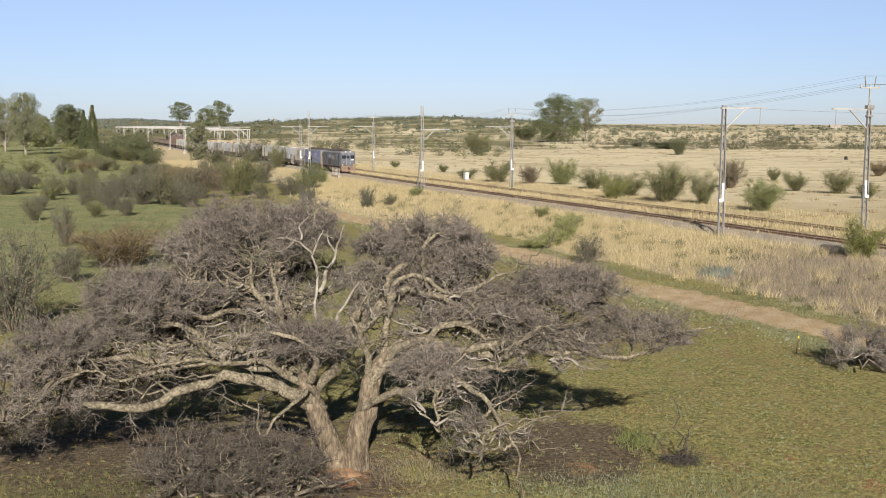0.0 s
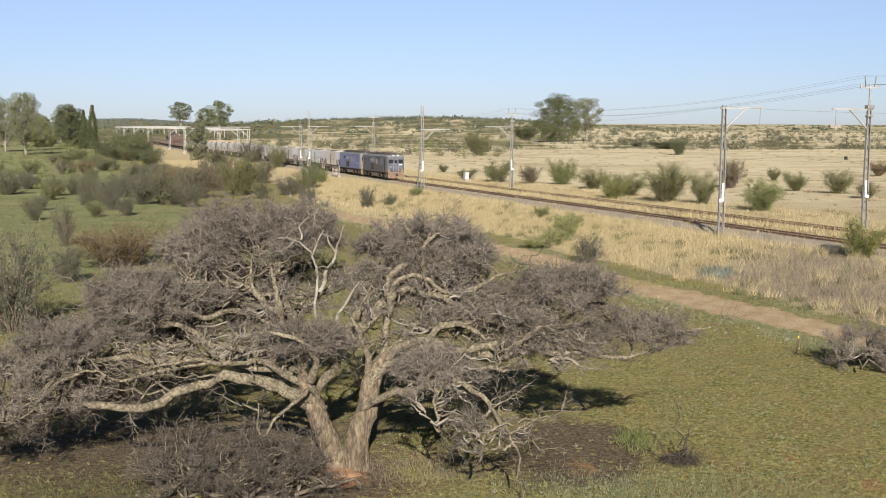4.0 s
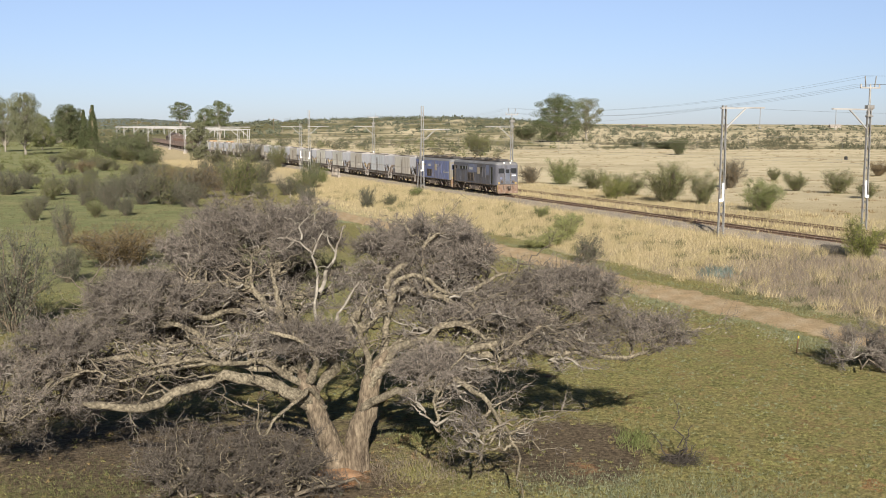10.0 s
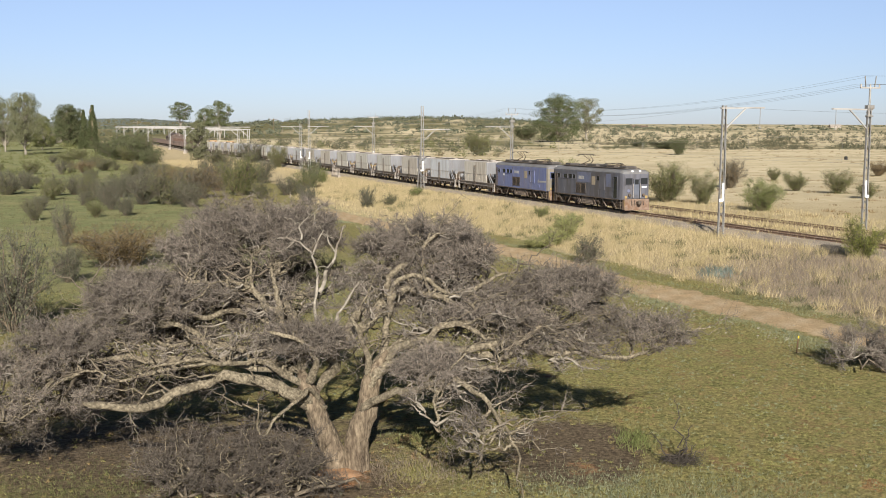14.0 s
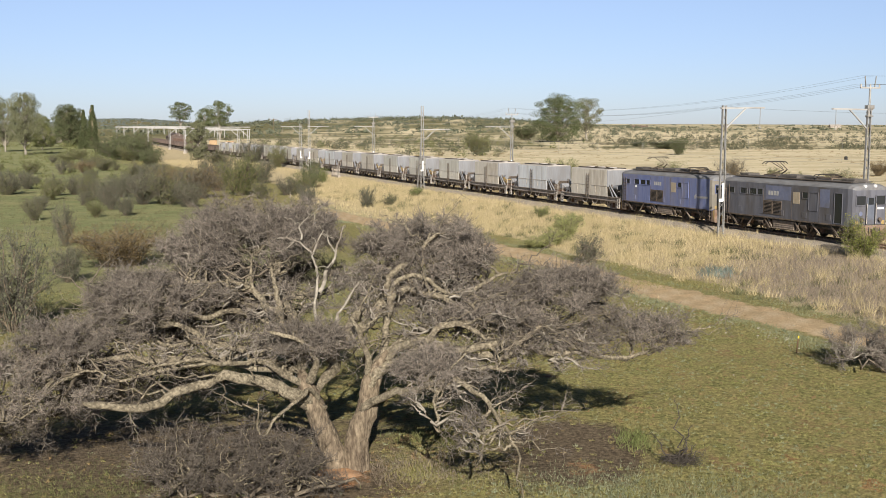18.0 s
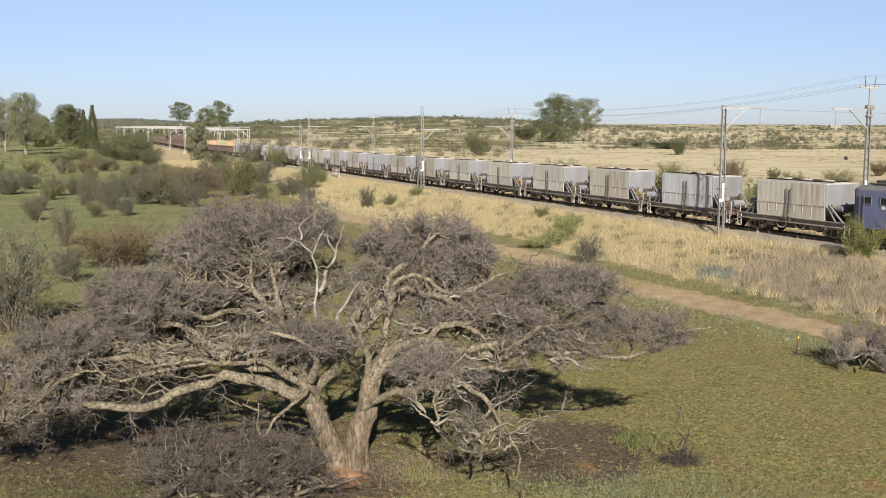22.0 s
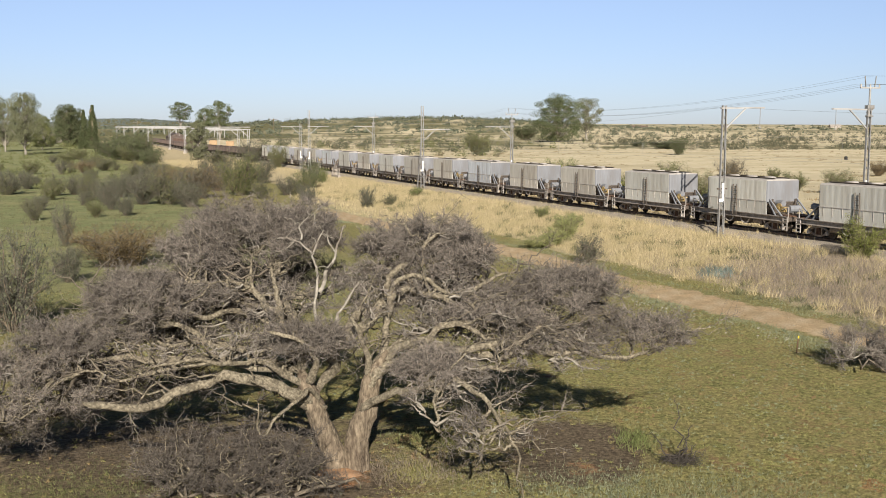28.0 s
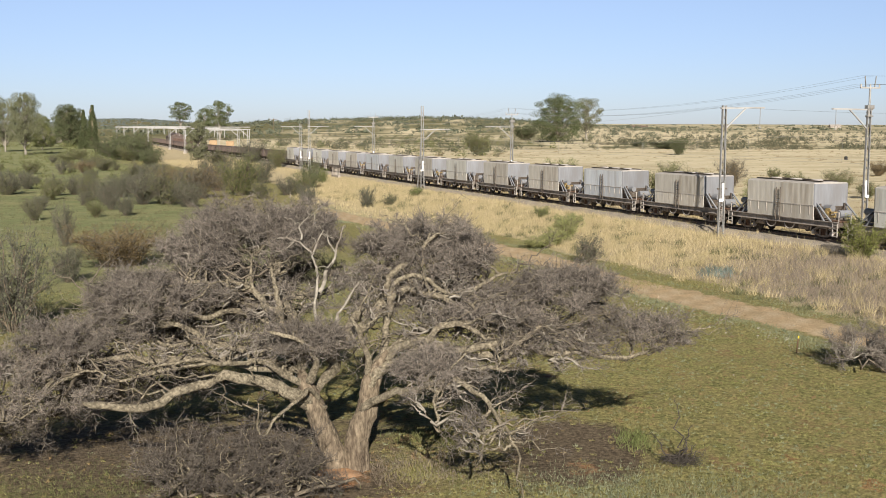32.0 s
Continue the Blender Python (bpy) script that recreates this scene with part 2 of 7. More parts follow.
def mesh_object(name, verts, faces, material, parent=None, label="", smooth_faces=False):
    me = bpy.data.meshes.new(name)
    me.from_pydata([tuple(v) for v in verts], [], [tuple(f) for f in faces])
    if smooth_faces:
        me.polygons.foreach_set("use_smooth", [True] * len(me.polygons))
    me.materials.append(material)
    me.update()
    ob = new(name, me)
    ob.parent = parent
    if label:
        tagged(ob, label)
    return ob


def raw_mesh(name, V, loops, size, mats, ids=None, smooth_faces=False):
    """A mesh from numpy arrays: V (n, 3), loops (m, size) of equal polygons."""
    me = bpy.data.meshes.new(name)
    V = np.ascontiguousarray(V, dtype=np.float32)
    loops = np.ascontiguousarray(loops, dtype=np.int32)
    m = len(loops)
    me.vertices.add(len(V))
    me.vertices.foreach_set("co", V.ravel())
    me.loops.add(m * size)
    me.loops.foreach_set("vertex_index", loops.ravel())
    me.polygons.add(m)
    me.polygons.foreach_set("loop_start", np.arange(0, m * size, size, dtype=np.int32))
    if ids is not None:
        me.polygons.foreach_set("material_index", np.ascontiguousarray(ids, dtype=np.int32))
    if smooth_faces:
        me.polygons.foreach_set("use_smooth", np.ones(m, dtype=bool))
    for q in mats:
        me.materials.append(q)
    me.update(calc_edges=True)
    return me


ROAD_W = -18.0


def bell(x, y, cx, cy, rx, ry):
    return np.exp(-((x - cx) / rx) ** 2 - ((y - cy) / ry) ** 2)


def bare_shade_cover(x, y):
    """Trodden earth: the dark patch, and the ground under and before the tree; on the left partly painted crown shade.
    """
    # bells at x -9, -11 and -7 also darken the ground for tree shade
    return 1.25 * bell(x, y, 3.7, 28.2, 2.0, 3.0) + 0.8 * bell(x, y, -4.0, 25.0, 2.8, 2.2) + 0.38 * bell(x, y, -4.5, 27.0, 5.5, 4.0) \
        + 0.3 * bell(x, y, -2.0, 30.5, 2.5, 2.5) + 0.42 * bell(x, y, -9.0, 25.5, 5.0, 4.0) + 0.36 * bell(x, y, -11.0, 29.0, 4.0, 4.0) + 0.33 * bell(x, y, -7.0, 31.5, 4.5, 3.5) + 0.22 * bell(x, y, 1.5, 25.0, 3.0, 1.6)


def road_mid(s):
    return ROAD_W - 3.2 * smooth(60, 110, s) - 6.0 * smooth(110, 220, s) + 0.5 * np.sin(s * 0.09)


def build_ground():
    fine = np.radians(np.arange(-27, 27.01, 0.2))
    coarse = np.radians(np.arange(30, 331, 3.0))
    ang = np.concatenate([fine, coarse])
    rad = np.concatenate([[0.0], 2.0 * 1.03 ** np.arange(0, 280)])
    rad = rad[rad < 4800]
    A, R = np.meshgrid(ang, rad)
    X, Y = R * np.sin(A), R * np.cos(A)
    Z = land(X, Y)
    n, k = len(rad), len(ang)
    V = np.stack([X, Y, Z], -1).reshape(-1, 3)
    i, j = np.meshgrid(np.arange(n - 1), np.arange(k), indexing="ij")
    j2 = (j + 1) % k
    Q = np.stack([i * k + j, i * k + j2, (i + 1) * k + j2, (i + 1) * k + j], -1).reshape(-1, 4)[:, ::-1]
    me = raw_mesh("ground", V, Q, 4, [ground_material()], smooth_faces=True)
    x, y = V[:, 0], V[:, 1]
    s, w = -x * LINE_S + y * LINE_C, x * LINE_C + y * LINE_S - LINE_D
    r = np.hypot(x, y)
    wob = 1.2 * np.sin(s * 0.21) + 0.8 * np.sin(s * 0.47 + 1)
    dry = smooth(-15.3, -13.2, w + wob * 0.5)
    left_line = -21 + 13 * smooth(125, 190, s) - 15 * smooth(215, 275, s)
    dry = np.maximum(dry, smooth(left_line - 2, left_line + 3, w) * smooth(75, 100, s))
    half = 1.6 + 0.25 * np.sin(s * 0.31) + 0.18 * np.sin(s * 1.7) + 0.12 * np.sin(s * 3.9 + 1)
    road = 1 - smooth(half - 0.5, half + 0.5, np.abs(w - road_mid(s))) * 1.0
    road *= 1 - smooth(108, 122, s)
    rut = np.exp(-((np.abs(w - road_mid(s)) - 0.72) / 0.30) ** 2)
    bare = bare_shade_cover(x, y)
    clay = 0.8 * np.exp(-((x - 3.75) / 0.55) ** 2 - ((y - 26.3) / 0.6) ** 2) + 0.9 * np.exp(-((x + 2.6) / 0.8) ** 2 - ((y - 25.6) / 0.6) ** 2) \
        + 0.7 * np.exp(-((x - 10.6) / 0.6) ** 2 - ((y - 25.2) / 0.7) ** 2) + 0.6 * np.exp(-((x - 9.3) / 0.5) ** 2 - ((y - 26.8) / 0.8) ** 2) \
        + 0.75 * np.exp(-((x - 15.6) / 0.7) ** 2 - ((y - 34.3) / 1.0) ** 2)
    lush = smooth(40, 75, r) * smooth(-28, -36, w)
    field = smooth(16, 26, w) * smooth(60, 200, r)
    tuft = 0.5 + 0.5 * np.sin(x * 0.013 + 1.1 * np.sin(y * 0.006)) * np.sin(y * 0.017 + 0.8)
    scrub = smooth(430, 640, r) * smooth(-60, 200, w) * (0.02 + 0.42 * tuft) + smooth(650, 900, r) * smooth(40, -40, w) * 0.9
    scrub = np.maximum(scrub, smooth(2.5, 7.0, hillock(x, y, -85, 1500, 330, 260, 15.0)) * (0.30 + 0.5 * (0.5 + 0.5 * np.sin(x * 0.06 + 2 * np.sin(y * 0.03)) * np.sin(y * 0.045 + x * 0.02))))
    az = np.degrees(np.arctan2(x, y))
    scrub = np.maximum(scrub, smooth(650, 1000, r) * smooth(-5, -9, az) * (0.55 + 0.35 * tuft))
    scrub = np.maximum(scrub, smooth(3000, 3300, r) * smooth(-9, -12, az))
    scrub = np.maximum(scrub, smooth(1000, 1500, r) * (0.22 + 0.48 * tuft))
    mottle = 0.5 + 0.5 * np.sin(x * 0.071 + 2.1 * np.sin(y * 0.031)) * np.sin(y * 0.043 + 1.7 * np.sin(x * 0.027))
    scrub = np.maximum(scrub, smooth(330, 520, r) * smooth(9, 5, az) * smooth(60, 120, w) * (0.22 + 0.5 * mottle))
    scrub = np.maximum(scrub, smooth(470, 520, r) * smooth(760, 640, r) * smooth(7, 9, az) * (0.25 + 0.45 * mottle))
    for key, val in (("clay", clay), ("dry", dry), ("road", road), ("rut", rut), ("bare", bare), ("lush", lush), ("field", field), ("scrub", scrub)):
        me.attributes.new(key, "FLOAT", "POINT").data.foreach_set("value", val.astype(np.float32))
    tagged(new("ground", me), "short green veld grass, straw-coloured verge, sandy track and bare earth", "ground", kind="structure")


build_ground()

# ---- building helpers ----
def part(name, bm, material, parent, label="", smooth_faces=False):
    """Links a bmesh as one mesh object under a thing or a part."""
    me = bpy.data.meshes.new(name)
    bmesh.ops.recalc_face_normals(bm, faces=bm.faces[:])
    if smooth_faces:
        for f in bm.faces:
            f.smooth = True
    bm.to_mesh(me)
    bm.free()
    me.materials.append(material)
    ob = new(name, me)
    ob.parent = parent
    if label:
        tagged(ob, label)
    return ob


def box(bm, c, size, m=None, bevel=0.0):
    """A block at c of that size, with its edges broken."""
    r = bmesh.ops.create_cube(bm, size=1.0, matrix=Matrix.Translation(c) @ (m or Matrix()) @ Matrix.Diagonal((*size, 1)))
    if bevel:
        vs = set(r["verts"])
        bmesh.ops.bevel(bm, geom=[e for e in bm.edges if e.verts[0] in vs and e.verts[1] in vs], offset=bevel, segments=1, affect="EDGES")
    return bm


def bar(bm, a, b, wide, deep=None, sides=4):
    """A bar or tube from a to b."""
    a, b = Vector(a), Vector(b)
    q = (b - a).to_track_quat("Z", "Y").to_matrix().to_4x4()
    m = Matrix.Translation((a + b) / 2) @ q @ Matrix.Diagonal((wide, deep or wide, (b - a).length, 1))
    if sides == 4:
        bmesh.ops.create_cube(bm, size=1.0, matrix=m)
    else:
        bmesh.ops.create_cone(bm, cap_ends=True, segments=sides, radius1=0.5, radius2=0.5, depth=1.0, matrix=m)
    return bm


def disc(bm, c, axis, radius, depth, seg=16, r2=None):
    q = Vector(axis).to_track_quat("Z", "Y").to_matrix().to_4x4()
    bmesh.ops.create_cone(bm, cap_ends=True, segments=seg, radius1=radius, radius2=radius if r2 is None else r2, depth=depth, matrix=Matrix.Translation(c) @ q)
    return bm


def bm_new():
    return bmesh.new()


def empty(name, m, label, category, group="", kind=""):
    ob = new(name)
    ob.matrix_basis = m
    return tagged(ob, label, category, group, kind)


def sweep(profile, stations, place):
    """Verts and quads of a profile [(w, z)] carried along stations by place(s, w, z)."""
    V = [place(s, w, z) for s in stations for w, z in profile]
    k = len(profile)
    Fq = [(i * k + j, i * k + (j + 1) % k, (i + 1) * k + (j + 1) % k, (i + 1) * k + j) for i in range(len(stations) - 1) for j in range(k)]
    return V, Fq


def line_pose(s, w, z=0.0, turn=0.0):
    """x along the line towards the camera's side (the way the train goes), y across it, z up, on the grade."""
    return Matrix.Translation(line_at(s, w, z)) @ pose(0, 0, 0, 0, 0, -90 + math.degrees(PHI) + turn) @ pose(0, 0, 0, 0, -0.464, 0)


def ortho(d):
    """Two unit vectors across each row of d."""
    d = d / np.maximum(np.linalg.norm(d, axis=1, keepdims=True), 1e-9)
    ref = np.where(np.abs(d[:, 2:3]) > 0.9, np.array([[1.0, 0, 0]]), np.array([[0, 0, 1.0]]))
    a = np.cross(d, ref)
    a /= np.maximum(np.linalg.norm(a, axis=1, keepdims=True), 1e-9)
    return a, np.cross(d, a)


def limb_tube(path, radii, sides=8, gnarl=0.0, rng=None):
    """A closed tapering tube along a path, as verts and quads."""
    path = np.asarray(path, float)
    radii = np.asarray(radii, float)
    d = np.gradient(path, axis=0)
    a, b = ortho(d)
    for i in range(1, len(path)):
        if np.dot(a[i], a[i - 1]) < 0:
            a[i], b[i] = -a[i], -b[i]
    ang = np.linspace(0, 2 * np.pi, sides, endpoint=False)
    r = radii[:, None] * np.ones((1, sides))
    if gnarl and rng is not None:
        along = np.arange(len(path))[:, None]
        lobes = 1 + gnarl * np.sin(ang * 2 + rng.uniform(0, 6))[None, :] + gnarl * 0.7 * np.sin(ang * 3 + along * 0.12 + rng.uniform(0, 6)) \
            + gnarl * 0.5 * np.sin(ang * 7 + along * 0.05 + rng.uniform(0, 6)) + gnarl * 0.3 * np.sin(along * 0.3 + rng.uniform(0, 6))
        r = r * lobes * (1 + gnarl * 0.18 * rng.standard_normal(r.shape))
    V = path[:, None, :] + r[:, :, None] * (np.cos(ang)[None, :, None] * a[:, None, :] + np.sin(ang)[None, :, None] * b[:, None, :])
    n = len(path)
    i, j = np.meshgrid(np.arange(n - 1), np.arange(sides), indexing="ij")
    j2 = (j + 1) % sides
    Q = np.stack([i * sides + j, i * sides + j2, (i + 1) * sides + j2, (i + 1) * sides + j], -1).reshape(-1, 4)
    return V.reshape(-1, 3), Q



# ---- the line ----
OLD_BALLAST = surf("overgrown_ballast", (0.22, 0.17, 0.11), (0.42, 0.34, 0.22), 9.0, (0.50, 0.40, 0.24), 0.7, 0.9, rough=0.95, bump=1.0)
STATIONS = [-90 + 6 * i for i in range(0, 125)]


def build_track(name, w0, label, near):
    root = empty(name, Matrix(), label, "railway track", kind="structure")
    prof = [(-2.5, -0.75), (-1.55, -0.2), (-0.9, -0.16), (0.9, -0.16), (1.55, -0.2), (2.5, -0.75)] if near else \
        [(-1.9, -0.75), (-1.2, -0.3), (-0.8, -0.2), (0.8, -0.2), (1.2, -0.3), (1.9, -0.75)]
    V, Fq = sweep(prof, [-90 + 1.5 * i for i in range(497)],
                  lambda s, w, z: line_at(s, w0 + w + 0.12 * math.sin(s * 2.1 + w * 3) * (abs(w) > 1), z + 0.03 * math.sin(s * 3.3 + w * 5)))
    mesh_object("ballast", V, Fq, BALLAST if near else OLD_BALLAST, root, "rust-stained grey crushed stone")
    prof = [(-0.07, -0.16), (0.07, -0.16), (0.07, -0.145), (0.012, -0.12), (0.012, -0.045), (0.036, -0.03), (0.036, 0.0), (-0.036, 0.0),
            (-0.036, -0.03), (-0.012, -0.045), (-0.012, -0.12), (-0.07, -0.145)]
    for side in (-0.57, 0.57):
        V, Fq = sweep(prof, STATIONS, lambda s, w, z: line_at(s, w0 + side + w, z))
        mesh_object("rail", V, Fq, RAIL, root, "rusty steel rail")
    bm = bm_new()
    box(bm, (0, 0, -0.268), (0.24, 2.0, 0.2), bevel=0.02)
    first = part("sleeper", bm, CONCRETE, root)
    rng = random.Random(5)
    n = 0
    for i in range(0, 290 if near else 150):
        s = 28 + i * 0.65
        m = line_pose(s, w0, 0 if near else -0.06, rng.uniform(-0.6, 0.6))
        if n == 0:
            first.matrix_basis = m
        else:
            o = new("sleeper", first.data)
            o.parent, o.matrix_basis = root, m
        n += 1
    return root


build_track("track_near", 0.0, "railway track with rusty rails on stone ballast", True)
build_track("track_far", FAR_TRACK, "second railway track half sunk in straw grass", False)


# ---- masts and wires ----
MAST_S = [66.6 + 69.4 * i for i in range(-1, 6)]
NEAR_W, FAR_W = -2.6, 10.6


def build_mast(s, w, side, tall, pole, boom, cross, rake):
    """A lattice mast of two channels with battens, a cantilever boom with its stay, and white marker plates. side: +1 if the boom reaches to +y."""
    base = line_at(s, w)
    base.z = float(land(base.x, base.y)) - 0.3
    m = Matrix.Translation(base) @ pose(0, 0, 0, 0, 0, -90 + math.degrees(PHI))
    th = empty("catenary_mast", m, "grey lattice steel railway mast with a cantilever boom" if not pole else
               "grey lattice steel railway mast carrying feeder wires on a crossarm", "mast", "masts along the railway")
    z0 = float(rail_z(s)) - base.z
    top = z0 + tall
    for y in (-0.21, 0.21):
        bm = bm_new()
        t = 0.45 if y < 0 else 1.0
        # a channel: web and two flanges
        bar(bm, (0, y * 1.25, 0), (0, y * 0.8, top), 0.15, 0.016)
        for fx in (-0.075, 0.075):
            bar(bm, (fx, y * 1.25 + 0.03 * (1 if y < 0 else -1), 0), (fx, y * 0.8 + 0.03 * (1 if y < 0 else -1), top), 0.016, 0.085)
        part("leg", bm, GALV, th)
    nb = 11
    for i in range(nb):
        za, zb = 0.8 + i * (top - 1.1) / nb, 0.8 + (i + 0.75) * (top - 1.1) / nb
        ya = 0.24 if i % 2 else -0.24
        bm = bm_new()
        bar(bm, (0.08, ya * (1.2 - 0.4 * za / top), za), (0.08, -ya * (1.2 - 0.4 * zb / top), zb), 0.075, 0.014)
        bar(bm, (-0.08, -ya * (1.2 - 0.4 * za / top), za), (-0.08, ya * (1.2 - 0.4 * zb / top), zb), 0.075, 0.014)
        part("lacing_bar", bm, GALV, th)
    zb = z0 + boom
    ln = 3.55 if boom > 8.5 else 4.0
    bm = bm_new()
    for dx in (-0.07, 0.07):
        bar(bm, (dx, -0.3 * side, zb - 0.05), (dx, ln * side, zb), 0.06, 0.11)
    part("boom", bm, FADED, th)
    bm = bm_new()
    bar(bm, (0.0, 0.2 * side, zb - 1.5), (0.0, 1.9 * side, zb - 0.05), 0.09)
    part("stay", bm, FADED, th)
    yd = ln * side - 0.35 * side
    bm = bm_new()
    lo = max(1.35 - max(0, 9.0 - boom), 0.5)
    bar(bm, (0, yd, zb), (0, yd, zb - lo), 0.05, sides=6)
    d = part("dropper", bm, GALV, th)
    bm = bm_new()
    for k in range(4):
        disc(bm, (0, yd, zb - lo - 0.03 - 0.07 * k), (0, 0, 1), 0.09, 0.035, 10)
    part("insulator", bm, FRAME_GREY, th)
    bm = bm_new()
    box(bm, (0.09, 0.04 * side, z0 + 2.75), (0.02, 0.17, 1.35))
    part("marker_plate", bm, WHITE, th, "tall white painted marker plate")
    bm = bm_new()
    box(bm, (0.10, -0.12 * side, z0 + 2.15), (0.02, 0.34, 0.22))
    part("number_plate", bm, WHITE, th, "small white plate")
    bm = bm_new()
    bar(bm, (0, -0.42, z0 + 3.0), (0, 0.42, z0 + 3.0), 0.10)
    part("clamp", bm, GRIME, th)
    bm = bm_new()
    box(bm, (0, 0, 0.08), (0.6, 0.8, 0.5), bevel=0.05)
    part("footing", bm, CONCRETE, th)
    if rake:
        for dx in (-0.12, 0.12):
            bm = bm_new()
            bar(bm, (dx - 0.9, -0.5 * side, 0), (dx, -0.1 * side, z0 + boom - 1.2), 0.10, 0.06)
            part("raking_strut", bm, GALV, th)
    if pole:
        bm = bm_new()
        bar(bm, (0, 0, top - 0.9), (0, 0, z0 + cross), 0.16, sides=8)
        part("pole", bm, GALV, th)
        bm = bm_new()
        bar(bm, (0, -0.95, z0 + cross), (0, 0.95, z0 + cross), 0.12)
        part("crossarm", bm, FADED, th)
        for y in (-0.9, 0.0, 0.9):
            bm = bm_new()
            bar(bm, (0, y, z0 + cross + 0.06), (0, y, z0 + cross + 0.3), 0.12, sides=8)
            part("pin_insulator", bm, FRAME_GREY, th)
        for y in (-0.42, 0.42):
            bm = bm_new()
            bar(bm, (0, y, z0 + cross), (0, y * 1.3, z0 + cross + 0.9), 0.06)
            part("horn", bm, GALV, th)
        bm = bm_new()
        box(bm, (0, 0.02, top - 0.15), (0.4, 0.65, 0.3), bevel=0.02)
        part("bracket", bm, GALV, th)
        bm = bm_new()
        box(bm, (0, 0.02, top - 0.85), (0.35, 0.55, 0.12), bevel=0.02)
        part("bracket", bm, GALV, th)
    return th


for _k, s in enumerate(MAST_S[1:4]):
    build_mast(s, NEAR_W, 1, (9.2, 10.9, 11.6)[_k], False, (9.05, 7.75, 8.4)[_k], 0, _k == 1)
    build_mast(s - 0.3, FAR_W, -1, (9.3, 9.0, 9.2)[_k], True, (9.0, 8.1, 8.4)[_k], (10.65, 9.75, 10.2)[_k], _k == 1)

build_mast(211.5, -3.0, -1, 9.0, False, 8.4, 0, False)


def feeder_z(s):
    return 10.9 - 0.9 * float(smooth(66, 136, s))


def hung_wire(name, w, z, sag, thick, label, drop=None):
    """A wire over all masts, sagging between them. z: its height over the rail, or None for the feeder's own."""
    root = empty(name, Matrix(), label, "overhead wire", "wires over the railway")
    for a, b in zip(MAST_S[:-1], MAST_S[1:]):
        n = 10
        pts = []
        for i in range(n + 1):
            u = i / n
            h = (feeder_z(a) * (1 - u) + feeder_z(b) * u) + z - 10.9 if z > 9.5 else z
            pts.append(tuple(line_at(a + (b - a) * u, w, h - sag * 4 * u * (1 - u))))
        V, Q = limb_tube(pts, [thick * 0.32] * (n + 1), 5)
        mesh_object("wire_span", V, Q, WIRE, root)
        if drop:
            for i in range(1, 8):
                u = i / 8
                bm = bm_new()
                bar(bm, line_at(a + (b - a) * u, w, z - sag * 4 * u * (1 - u)), line_at(a + (b - a) * u, w, drop), 0.010, sides=4)
                part("hanger", bm, WIRE, root)


hung_wire("catenary_wire", 0.9, 7.0, 0.9, 0.020, "thin dark catenary wire with hangers over the track", 5.15)
hung_wire("contact_wire", 0.0, 5.15, 0.0, 0.018, "thin copper contact wire over the near track")
hung_wire("catenary_wire", FAR_TRACK, 7.0, 0.9, 0.020, "thin dark catenary wire with hangers over the far track", 5.15)
hung_wire("contact_wire", FAR_TRACK, 5.15, 0.0, 0.018, "thin copper contact wire over the far track")
hung_wire("earth_wire", NEAR_W, 9.1, 1.1, 0.018, "thin grey earth wire along the masts")
for dy in (-0.9, 0.0, 0.9):
    hung_wire("feeder_wire", FAR_W + dy, 10.95, 1.3, 0.022, "thin grey feeder wire on a crossarm")
for dy in (-0.55, 0.55):
    hung_wire("feeder_wire", FAR_W + dy, 11.6, 1.3, 0.022, "thin grey feeder wire on the mast horns")

# ---- the train ----
# Each vehicle: x forward, y away from the camera's side, z up from the rail.
SPEED = 7.36
FRONT_S = 186.24


def wheel_mesh(r, gauge=1.067):
    bm = bm_new()
    for y in (-gauge / 2, gauge / 2):
        o = 0.03 if y > 0 else -0.03
        disc(bm, (0, y, 0), (0, 1, 0), r, 0.12, 20)
        disc(bm, (0, y - o, 0), (0, 1, 0), r + 0.03, 0.03, 20)
        disc(bm, (0, y + 2.2 * o, 0), (0, 1, 0), r * 0.3, 0.08, 10)
        for k in range(6):
            a = k * math.pi / 3
            box(bm, (math.cos(a) * r * 0.55, y + 2 * o, math.sin(a) * r * 0.55), (r * 0.12, 0.02, r * 0.12))
    bar(bm, (0, -gauge / 2 - 0.2, 0), (0, gauge / 2 + 0.2, 0), 0.15, sides=10)
    return bm


WHEELS = []


def bogie(parent, x, r, half_base, heavy, first):
    """A two-axle bogie: frame part with wheelsets, springs and axle boxes as its pieces."""
    y0 = 0.98 if heavy else 0.92
    bm = bm_new()
    bar(bm, (0, -y0, r + 0.2), (0, y0, r + 0.2), 0.35, 0.25)
    bg = part("bogie", bm, GRIME, parent)
    bg.location = (x, 0, 0)
    for y in (-y0, y0):
        bm = bm_new()
        if heavy:
            box(bm, (0, y, r + 0.22), (2 * half_base + 1.3, 0.14, 0.26), bevel=0.03)
            for dx in (-half_base, half_base):
                box(bm, (dx, y, r - 0.05), (0.5, 0.16, 0.5), bevel=0.04)
                bar(bm, (dx - 0.75, y * 1.05, r + 0.2), (dx - 0.42, y * 1.05, 0.25), 0.10)
                bar(bm, (dx + 0.75, y * 1.05, r + 0.2), (dx + 0.42, y * 1.05, 0.25), 0.10)
        else:
            # cast side frame: top chord dipping to the axle boxes, lower chord under the springs
            bar(bm, (-0.45, y, r + 0.36), (0.45, y, r + 0.36), 0.13, 0.13)
            for sx in (-1, 1):
                bar(bm, (sx * 0.45, y, r + 0.36), (sx * (half_base + 0.18), y, r + 0.10), 0.13, 0.13)
